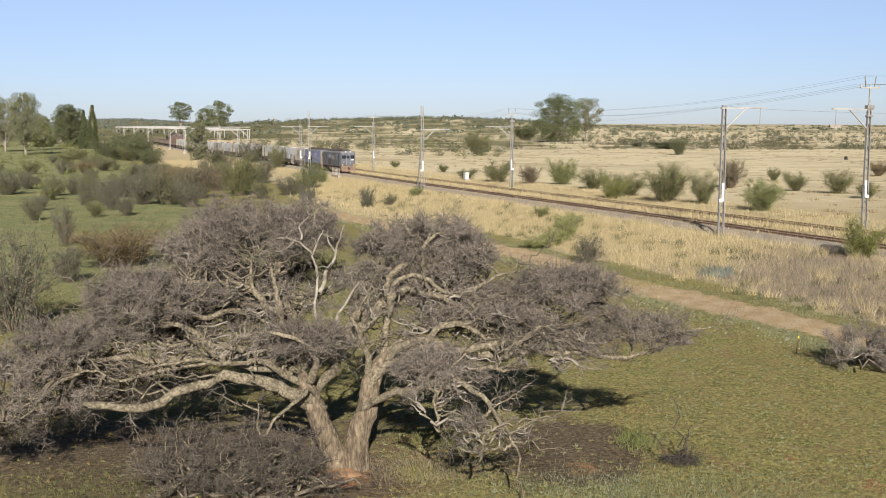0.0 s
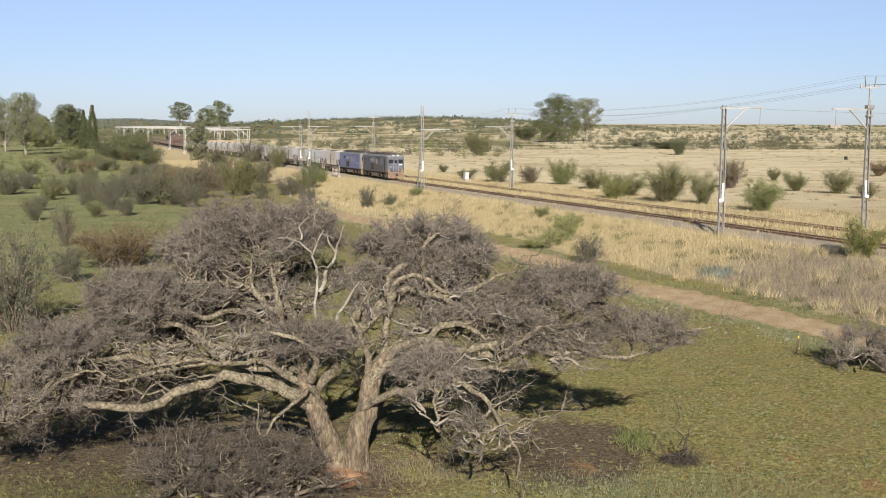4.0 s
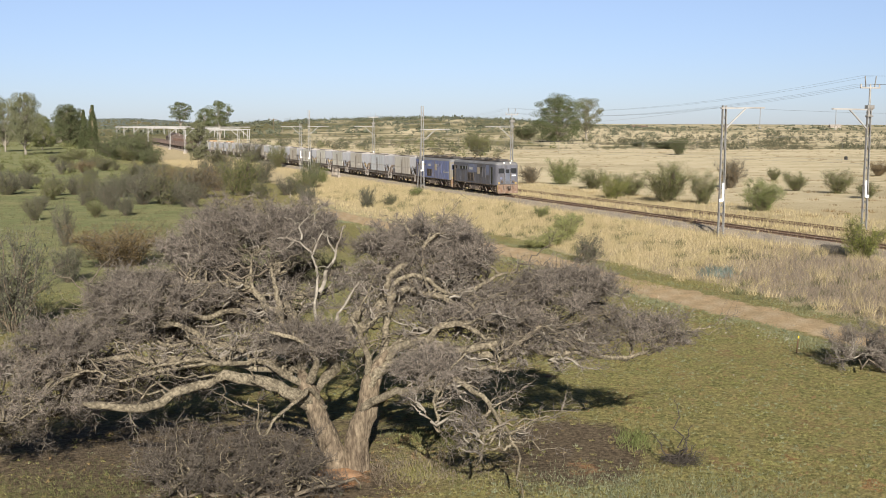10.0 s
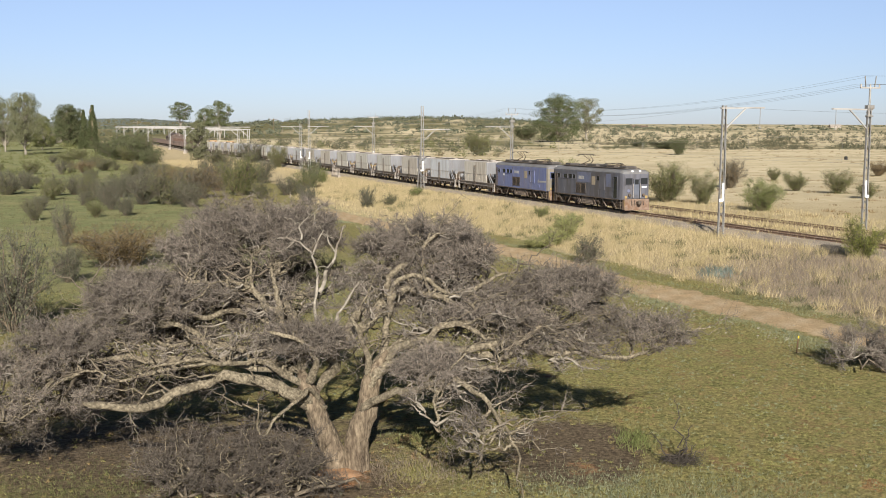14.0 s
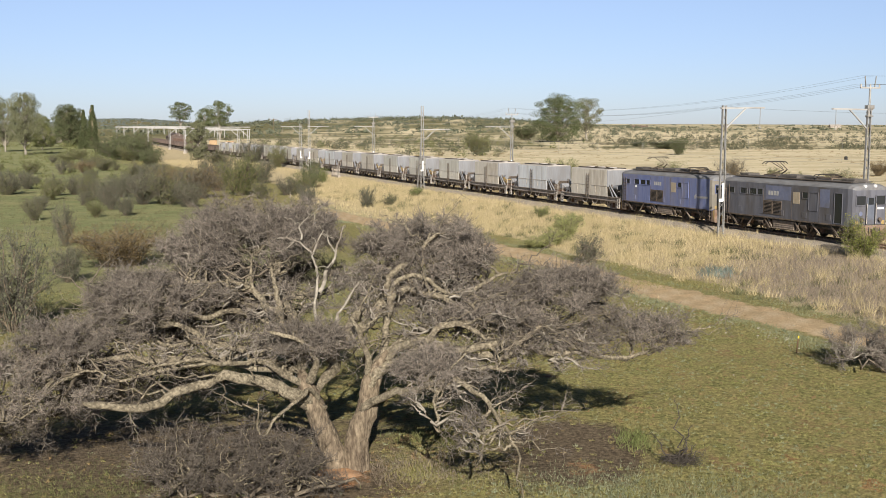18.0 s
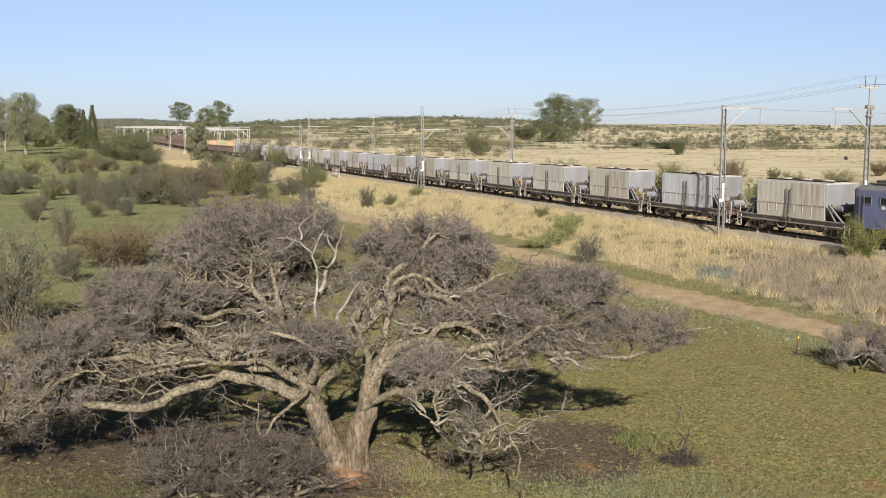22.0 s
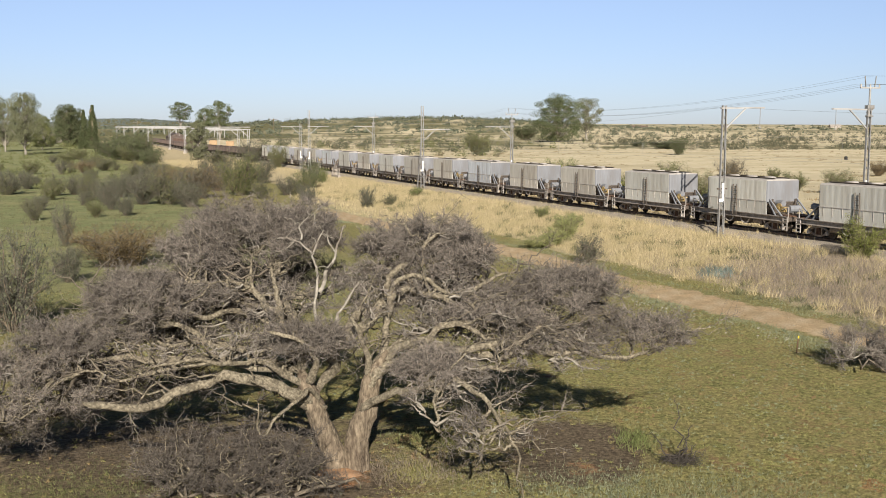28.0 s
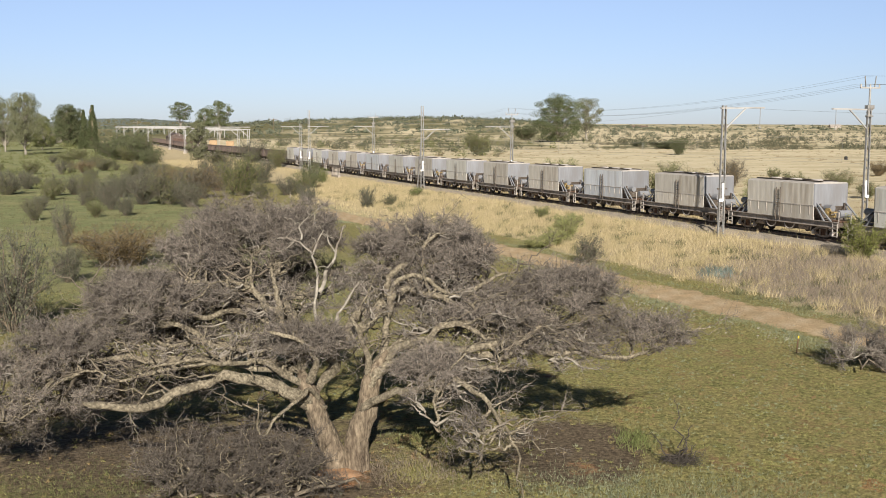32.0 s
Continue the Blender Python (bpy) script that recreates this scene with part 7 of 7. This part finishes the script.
        keep = (rng.random(n) < (0.16 + 0.84 * smooth(0.4, 0.7, patchy(x, y, k0))) * (0.25 + 0.75 * smooth(0.3, 0.6, patchy(x + 300, y, 0.027)))) & (w > 60 + 40 * smooth(7, 9, np.degrees(np.arctan2(x, y)))) & (np.hypot(x, y) > 480 * smooth(1.5, 4, np.degrees(np.arctan2(x, y))))
        x, y = x[keep], y[keep]
        h = lo + (hi - lo) * rng.random(len(x)) ** 1.6
        scrub_belt("thorn_scrub", lab, (x, y, h, h * rng.uniform(1.0, 2.0, len(x))), leaf, k + 21, 70 if r0 < 700 else 44, 0.066 if r0 < 700 else 0.098)
    # low wooded hill: thick at the crest, broken by straw clearings lower down
    x, y = rng.normal(-75, 200, 3400), rng.normal(1420, 190, 3400)
    keep = rng.random(len(x)) < 0.12 + 0.75 * smooth(0.4, 0.75, patchy(x, y, 0.035)) + 0.5 * smooth(1430, 1520, y)
    x, y = x[keep], y[keep]
    h = rng.uniform(2.0, 5.5, len(x))
    scrub_belt("hill_wood", "scattered dark woodland on a low far hill", (x, y, h, h * rng.uniform(1.1, 2.2, len(x))), LEAF_HAZY, 11, 38, 0.105)
    x, y = polar(1500, -26, 5, 1100, 3600, 0.9)
    h = rng.uniform(2, 5, len(x))
    scrub_belt("far_wood", "distant dark bush on the plain", (x, y, h, h * rng.uniform(2, 5, len(x))), LEAF_HAZY, 12, 14, 0.16)
    x, y = polar(420, 5, 27, 2000, 4400, 0.9)
    keep = rng.random(len(x)) < patchy(x, y, 0.008)
    x, y = x[keep], y[keep]
    h = rng.uniform(2, 4, len(x))
    scrub_belt("far_wood", "thin line of distant bush on the pale plain", (x, y, h, h * rng.uniform(3, 8, len(x))), LEAF_HAZY, 13, 14, 0.16)
    x, y = rng.normal(-1060, 230, 1800), rng.normal(3300, 260, 1800)
    h = rng.uniform(2, 4, len(x))
    scrub_belt("hill_wood", "dense bush on the far hill, tinted grey-blue for haze", (x, y, h, h * rng.uniform(2, 5, len(x))), LEAF_HAZE_BLUE, 8, 12, 0.16)
    # left edge woodland behind the meadow
    x, y = polar(130, -27, -13.5, 470, 900, 1.0)
    keep = x * LINE_C + y * LINE_S - LINE_D < -30
    x, y = x[keep], y[keep]
    h = rng.uniform(1.2, 4.5, len(x))
    scrub_belt("thorn_scrub", "grey-green bush behind the meadow", (x, y, h, h * rng.uniform(1, 1.8, len(x))), LEAF_OLIVE, 6, 95, 0.068)
    x, y = polar(520, -26, -12, 150, 470, 0.8)
    keep = x * LINE_C + y * LINE_S - LINE_D < -34
    x, y = x[keep], y[keep]
    h = rng.uniform(0.4, 1.8, len(x))
    scrub_belt("low_scrub", "low grey-green scrub dotting the meadow", (x, y, h, h * rng.uniform(1, 1.8, len(x))), LEAF_OLIVE, 7, 80, 0.072)


far_scrub()


# ---- station yard, far off along the line ----
def portal(s, w0, w1, high=8.6):
    """A white steel portal over the tracks: posts, knee braces, twin-chord beam and droppers."""
    m = Matrix.Translation((0, 0, 0))
    th = empty("gantry_portal", m, "white-painted steel gantry spanning the yard tracks", "gantry", "gantries over the yard")
    for w in (w0, w1):
        bm = bm_new()
        p = line_at(s, w)
        g = float(land(p.x, p.y)) - 0.4
        for d in (-0.28, 0.28):
            a = line_at(s, w + d)
            bar(bm, (a.x, a.y, g), (a.x, a.y, a.z + high), 0.17, 0.17)
        part("post", bm, FADED, th)
        bm = bm_new()
        box(bm, (p.x, p.y, g + 0.55), (1.3, 1.3, 1.1), bevel=0.06)
        part("footing", bm, CONCRETE, th)
        k = 1 if w == w0 else -1
        bm = bm_new()
        bar(bm, line_at(s, w, high - 2.4), line_at(s, w + 2.6 * k, high - 0.1), 0.22)
        part("knee_brace", bm, FADED, th)
    for z in (high, high + 0.75):
        bm = bm_new()
        bar(bm, line_at(s, w0 - 0.6, z), line_at(s, w1 + 0.6, z), 0.2, 0.2)
        part("beam", bm, FADED, th)
    n = int((w1 - w0) / 1.6)
    for i in range(n):
        a, b = w0 + (w1 - w0) * i / n, w0 + (w1 - w0) * (i + 1) / n
        bm = bm_new()
        bar(bm, line_at(s, a, high if i % 2 else high + 0.75), line_at(s, b, high + 0.75 if i % 2 else high), 0.05)
        part("lattice_bar", bm, FADED, th)
    for w in (0.0, FAR_TRACK):
        bm = bm_new()
        bar(bm, line_at(s, w, high), line_at(s, w, 5.3), 0.14)
        part("dropper", bm, FADED, th)


for _s, _a, _b in ((337, -6.3, 7.6), (404, -5.0, 15.0), (472, -4.0, 17), (540, -8, 20), (610, -10, 24), (690, -11, 26), (760, -12, 28)):
    portal(_s, _a, _b, 7.9 if _s < 450 else 8.4)

# wagons standing in the yard
for _i in range(7):
    _o = copy_thing(_open, line_pose(515 + _i * 13.2, 11.5))
    tagged(_o, "rust-brown open wagon standing in the yard", "wagon", "wagons standing in the yard")
    for _c in _o.children:
        if _c.data and _c.data.materials and _c.data.materials[0] == DARKWAG:
            _c.data = _c.data.copy()
            _c.data.materials[0] = RUSTWAG


def crate(x, y, sx, sy, sz, turn, mat, label):
    """A ribbed steel container with corner posts and doors."""
    th = empty("container", Matrix.Translation(on_land(x, y)) @ pose(0, 0, 0, 0, 0, turn), label, "container", "orange containers in the yard")
    bm = bm_new()
    box(bm, (0, 0, sz / 2), (sx, sy, sz), bevel=0.05)
    part("body", bm, mat, th)
    for i in range(8):
        for sd in (-1, 1):
            bm = bm_new()
            box(bm, (-sx / 2 + (i + 0.5) * sx / 8, sd * (sy / 2 + 0.03), sz / 2), (0.25, 0.06, sz - 0.4))
            part("rib", bm, mat, th)
    bm = bm_new()
    box(bm, (0, 0, sz + 0.05), (sx + 0.1, sy + 0.1, 0.1))
    part("roof", bm, mat, th)


ORANGE = surf("orange_paint", (0.31, 0.205, 0.11), (0.39, 0.27, 0.15), 2.0, (0.27, 0.175, 0.10), 0.6, rough=0.6)
crate(-97.5, 446.0, 3.2, 2.6, 4.5, 10, ORANGE, "orange steel bin in the station yard")
crate(-90.0, 444.0, 3.2, 2.6, 4.3, 10, ORANGE, "orange steel bin beside the yard tracks")


def farm_house(x, y, lx, ly, h, roof, wall, turn, label):
    th = empty("farm_building", Matrix.Translation(on_land(x, y, -0.2)) @ pose(0, 0, 0, 0, 0, turn), label, "building", "far farm buildings")
    bm = bm_new()
    box(bm, (0, 0, h / 2), (lx, ly, h))
    part("wall", bm, wall, th)
    bm = shell([(-lx / 2 - 0.4, [(-ly / 2 - 0.4, h), (0, h + ly * 0.28), (ly / 2 + 0.4, h)]), (lx / 2 + 0.4, [(-ly / 2 - 0.4, h), (0, h + ly * 0.28), (ly / 2 + 0.4, h)])])
    part("roof", bm, roof, th)
    n = max(2, int(lx / 4))
    for i in range(n):
        bm = bm_new()
        box(bm, (-lx / 2 + (i + 0.5) * lx / n, -ly / 2 - 0.03, h * 0.55), (1.2, 0.08, 1.3))
        part("window", bm, GLASS, th)
    bm = bm_new()
    box(bm, (lx * 0.12, -ly / 2 - 0.03, 1.05), (1.0, 0.1, 2.1))
    part("door", bm, GRIME, th)


farm_house(-262.0, 700.0, 16, 7, 4.0, DARKWAG, CONCRETE, 15, "low pale farm building under the trees")
farm_house(-240.0, 690.0, 9, 5, 3.2, DARKWAG, CONCRETE, 15, "small pale outbuilding under the trees")
farm_house(-170.0, 668.0, 30, 9, 4.0, DARKWAG, DARKWAG, -70, "rust-brown goods shed beside the yard tracks")
farm_house(420.0, 2250.0, 34, 12, 5.0, RUSTWAG, CONCRETE, -5, "distant red-roofed farm shed on the horizon")
farm_house(1080.0, 2900.0, 30, 14, 5.0, CONCRETE, CONCRETE, 0, "distant pale farm shed on the horizon")


def pole_line():
    """Wooden supply poles far behind the yard."""
    for x, y, h in ((-255.0, 1180.0, 15.0), (-190.0, 1180.0, 15.0), (-330.0, 1500.0, 17.0), (-290.0, 1000.0, 14.0)):
        th = empty("power_pole", Matrix.Translation(on_land(x, y, -0.3)), "far wooden supply pole with a crossarm", "pole", "far supply poles")
        bm = bm_new()
        bar(bm, (0, 0, 0), (0, 0, h), 0.45, sides=8)
        part("post", bm, BARK, th)
        bm = bm_new()
        bar(bm, (-4.5, 0, h - 0.9), (4.5, 0, h - 0.9), 0.35)
        part("crossarm", bm, BARK, th)
        for k in (-4.2, 0, 4.2):
            bm = bm_new()
            bar(bm, (k, 0, h - 0.8), (k, 0, h + 0.3), 0.3, sides=6)
            part("insulator", bm, FRAME_GREY, th)


pole_line()


# ---- small things beside the line ----
CABINET = surf("dusty_white_paint", (0.42, 0.42, 0.42), (0.56, 0.56, 0.55), 5.0, (0.36, 0.32, 0.28), 1.2, rough=0.6, bump=0.05)


def relay_box():
    th = empty("relay_box", Matrix.Translation(on_land(4.0, 180.1)) @ pose(0, 0, 0, 0, 0, -70), "small white equipment cabinet on a plinth", "cabinet")
    bm = bm_new()
    box(bm, (0, 0, 0.15), (1.1, 0.9, 0.4), bevel=0.03)
    part("plinth", bm, CONCRETE, th)
    bm = bm_new()
    box(bm, (0, 0, 0.9), (0.95, 0.7, 1.15), bevel=0.03)
    part("body", bm, CABINET, th)
    bm = bm_new()
    box(bm, (0, 0, 1.5), (1.1, 0.85, 0.07), bevel=0.02)
    part("lid", bm, CABINET, th)
    bm = bm_new()
    box(bm, (0.49, 0, 0.9), (0.02, 0.6, 1.0))
    part("door", bm, CABINET, th)


relay_box()


def marker_post():
    th = empty("marker_post", Matrix.Translation(on_land(13.95, 40.5)) @ pose(0, 0, 0, 4, 3, 20) @ Matrix.Diagonal((0.85, 0.85, 0.95, 1)), "rusty steel fence dropper with a yellow tip", "post")
    bm = bm_new()
    bar(bm, (0, 0, -0.2), (0, 0, 0.66), 0.045, 0.03)
    part("stake", bm, RUST, th)
    bm = bm_new()
    bar(bm, (0, 0, 0.64), (0, 0, 0.74), 0.07, 0.06, sides=8)
    part("cap", bm, TIP, th, "yellow plastic tip")


marker_post()


def culvert():
    """A small bridge under the line with a low post rail."""
    th = empty("culvert", line_pose(181, -3.4, -0.6), "weathered concrete culvert with a post rail beside the line", "culvert")
    bm = bm_new()
    box(bm, (0, 0, -0.1), (5.0, 0.5, 1.0), bevel=0.05)
    part("parapet", bm, CONCRETE, th)
    for i in range(6):
        bm = bm_new()
        bar(bm, (-2.3 + i * 0.92, 0, 0.3), (-2.3 + i * 0.92, 0, 1.7), 0.12)
        part("post", bm, CONCRETE, th)
    for z in (1.1, 1.62):
        bm = bm_new()
        bar(bm, (-2.4, 0, z), (2.4, 0, z), 0.07)
        part("rail", bm, CONCRETE, th)


culvert()


def stones():
    """Pale stones thrown up along the near edge of the sandy track."""
    rng = np.random.default_rng(9)
    V, Fq = [], []
    base = bmesh.new()
    bmesh.ops.create_icosphere(base, subdivisions=1, radius=1.0)
    bv = np.array([v.co[:] for v in base.verts])
    bf = np.array([[v.index for v in f.verts] for f in base.faces])
    base.free()
    k = 0
    for i in range(380):
        s = 24 + 48 * rng.random() ** 1.2
        w = float(road_mid(s)) - 2.2 - abs(rng.normal(0, 1.1))
        if i > 330:
            s, w = rng.uniform(20, 50), rng.uniform(-36, -16)
        x, y = line_xy(s, w)
        r = rng.uniform(0.03, 0.15) * (0.62 if i < 330 else 0.35) * (0.45 + 0.55 * rng.random())
        v = bv * (r * rng.uniform(0.6, 1.3, 3) * np.array([1, 1, 0.6])) * (1 + 0.18 * rng.standard_normal((len(bv), 1)))
        V.append(v + np.array([x, y, float(land(x, y)) + r * 0.2]))
        Fq.append(bf + k)
        k += len(bv)
    me = raw_mesh("stones", np.vstack(V), np.vstack(Fq), 3, [STONE])
    tagged(new("stones", me), "scattered pale stones along the sandy track", "stones", kind="stuff")


stones()


def patch_of(name, label, x, y, rx, ry, n, h0, h1, thick, mat, seed, lean=0.5, category="grass"):
    rng = np.random.default_rng(seed)
    px, py = rng.normal(x, rx, n), rng.normal(y, ry, n)
    V, T = blades(px, py, rng.uniform(h0, h1, n), rng.uniform(thick * 0.6, thick * 1.3, n), lean, rng)
    tagged(new(name, raw_mesh(name, V, T, 3, [mat])), label, category, kind="stuff")


patch_of("green_weeds", "fresh green weeds at the edge of the bare patch", 5.45, 28.7, 0.32, 0.45, 330, 0.10, 0.38, 0.013, LEAF_GREEN, 1)
patch_of("green_weeds", "yellow-green weeds at the foot of the tree", -0.75, 26.0, 0.3, 0.4, 260, 0.10, 0.38, 0.010, GRASS, 2)
patch_of("straw_grass", "straw tufts at the foot of the tree", -0.5, 26.3, 1.0, 0.7, 1500, 0.06, 0.34, 0.006, STRAW_GREY, 3)
patch_of("green_weeds", "dark green weeds behind the trunk", -0.6, 29.3, 0.8, 0.5, 260, 0.1, 0.4, 0.012, LEAF_OLIVE, 4)
patch_of("blue_green_weeds", "blue-green weeds below the railway bank", 16.9, 63.6, 0.55, 0.6, 620, 0.3, 0.75, 0.03, LEAF_TEAL, 5, 0.8)
patch_of("green_weeds", "green weeds along the sandy track", 13.5, 60.0, 3.5, 1.2, 1800, 0.08, 0.3, 0.016, GRASS, 6, 0.6)
patch_of("green_weeds", "grey-green weeds in the foreground corner", 5.2, 24.3, 2.2, 1.0, 5600, 0.05, 0.22, 0.010, GRASS_GREY, 7, 0.6)
patch_of("green_weeds", "grey-green weeds in the foreground corner", -8.8, 24.3, 2.0, 1.4, 5200, 0.04, 0.2, 0.010, LEAF_OLIVE, 8, 0.6)


def mound(name, x, y, rx, ry, h, seed, label):
    """A low heap of loose earth."""
    bm = bm_new()
    bmesh.ops.create_uvsphere(bm, u_segments=22, v_segments=14, radius=1.0)
    for v in bm.verts:
        k = 1 + 0.22 * noise.noise(v.co * 2.3 + Vector((seed, 0, 0)))
        v.co = Vector((v.co.x * rx * k, v.co.y * ry * k, max(v.co.z, -0.4) * h * k))
    ob = part(name, bm, CLAY, None, "", True)
    ob.location = on_land(x, y)
    tagged(ob, label, "earth mound")


CLAY = surf("orange_clay", (0.24, 0.135, 0.07), (0.38, 0.225, 0.125), 9.0, (0.18, 0.115, 0.07), 2.5, rough=0.95, bump=1.0)
mound("earth_mound", -2.7, 25.95, 0.62, 0.34, 0.13, 1, "orange earth heap at the foot of the tree")


def dead_shrub(x, y, seed):
    """A small dead shrub: a few dark crooked stems with sparse twigs."""
    rng = np.random.default_rng(seed)
    th = empty("dead_shrub", Matrix.Translation(on_land(x, y)), "small dead dark shrub on the grass", "bush")
    tips = [(-0.75, 0.1, 0.75), (-0.1, 0.1, 1.65), (0.45, -0.1, 0.55), (0.75, 0.1, 0.35), (0.2, -0.2, 0.7), (-0.5, -0.2, 0.3), (0.35, 0.2, 0.9)]
    feet, dirs, lens = [], [], []
    for e in tips:
        path = wander(np.array([0.05, 0, -0.05]), np.array(e), 10, 0.06, rng)
        V, Q = limb_tube(path, np.linspace(0.03, 0.007, 10), 6, 0.1, rng)
        object_of("stem", V, Q, 4, BARK_DARK, th, smooth_faces=True)
        for k in range(34):
            i = rng.integers(2, 10)
            feet.append(path[i])
            d = rng.standard_normal(3) + np.array([0, 0, 0.3])
            dirs.append(d / np.linalg.norm(d))
            lens.append(rng.uniform(0.08, 0.3))
    for k in range(900):
        d = rng.standard_normal(3) * np.array([1, 1, 0.35]) + np.array([0, 0, 0.25])
        d /= np.linalg.norm(d)
        feet.append(np.array([rng.normal(0.1, 0.26), rng.normal(0, 0.2), rng.uniform(0, 0.16)]))
        dirs.append(d)
        lens.append(rng.uniform(0.08, 0.3))
    V, T = twig_spikes(np.array(feet), np.array(dirs), np.array(lens), np.full(len(lens), 0.005))
    object_of("twig_mass", V, T, 3, DEAD_TWIGS, th, kind="stuff")


DEAD_TWIGS = leafy("charred_twigs", (0.03, 0.026, 0.022), (0.13, 0.11, 0.09), (0.07, 0.06, 0.05), 0.9, 0.0)
BARK_DARK = surf("charred_bark", (0.03, 0.025, 0.022), (0.09, 0.075, 0.062), 8.0, rough=0.95, bump=0.6)
dead_shrub(6.2, 26.8, 3)


def cow_trough(x, y):
    th = empty("water_tank", Matrix.Translation(on_land(x, y)), "small dark water tank standing in the straw field", "tank")
    bm = bm_new()
    disc(bm, (0, 0, 0.4), (0, 0, 1), 0.48, 0.9, 20)
    part("body", bm, BLACK, th)
    bm = bm_new()
    disc(bm, (0, 0, 0.92), (0, 0, 1), 0.46, 0.16, 20, 0.2)
    part("lid", bm, BLACK, th)


cow_trough(117.4, 305.6)

# ---- what moves ----
def run(t):
    """How far the train has come; its pace eases up a little at first and again in the second half."""
    return SPEED * t + 0.0065 * max(0.0, 14.0 - t) ** 2 + 0.0150 * max(0.0, t - 17.5) ** 2


def motions():
    """The train along the line, and every wheelset rolling with it."""
    for vehicle, back in TRAIN:
        walk(vehicle, [(t, line_pose(FRONT_S + back - run(t), 0.0)) for t in (0, 2, 4, 6, 8, 10, 12, 14, 16, 18, 20, 22, 24, 26, 28, 30, 32)])
    spun = {}
    for vehicle, back in TRAIN:
        for w in vehicle.children_recursive:
            if not w.name.startswith("wheelset"):
                continue
            key = (round(w.location.x, 3), round(w.location.z, 3))
            if key not in spun:
                r = w.location.z
                step = 1.2 * r / SPEED
                n = math.ceil(32.0 * FPS / math.floor(step * FPS)) + 1
                gap = math.floor(step * FPS) / FPS
                rows = []
                for i in range(n):
                    t = min(i * gap, 32.0)
                    rows.append((t, Matrix.Translation(w.location) @ Matrix.Rotation(run(t) / r, 4, "Y")))
                walk(w, rows)
                spun[key] = w.animation_data
            else:
                w.rotation_mode = "QUATERNION"
                a = w.animation_data_create()
                a.action = spun[key].action
                a.action_slot = spun[key].action_slot


motions()
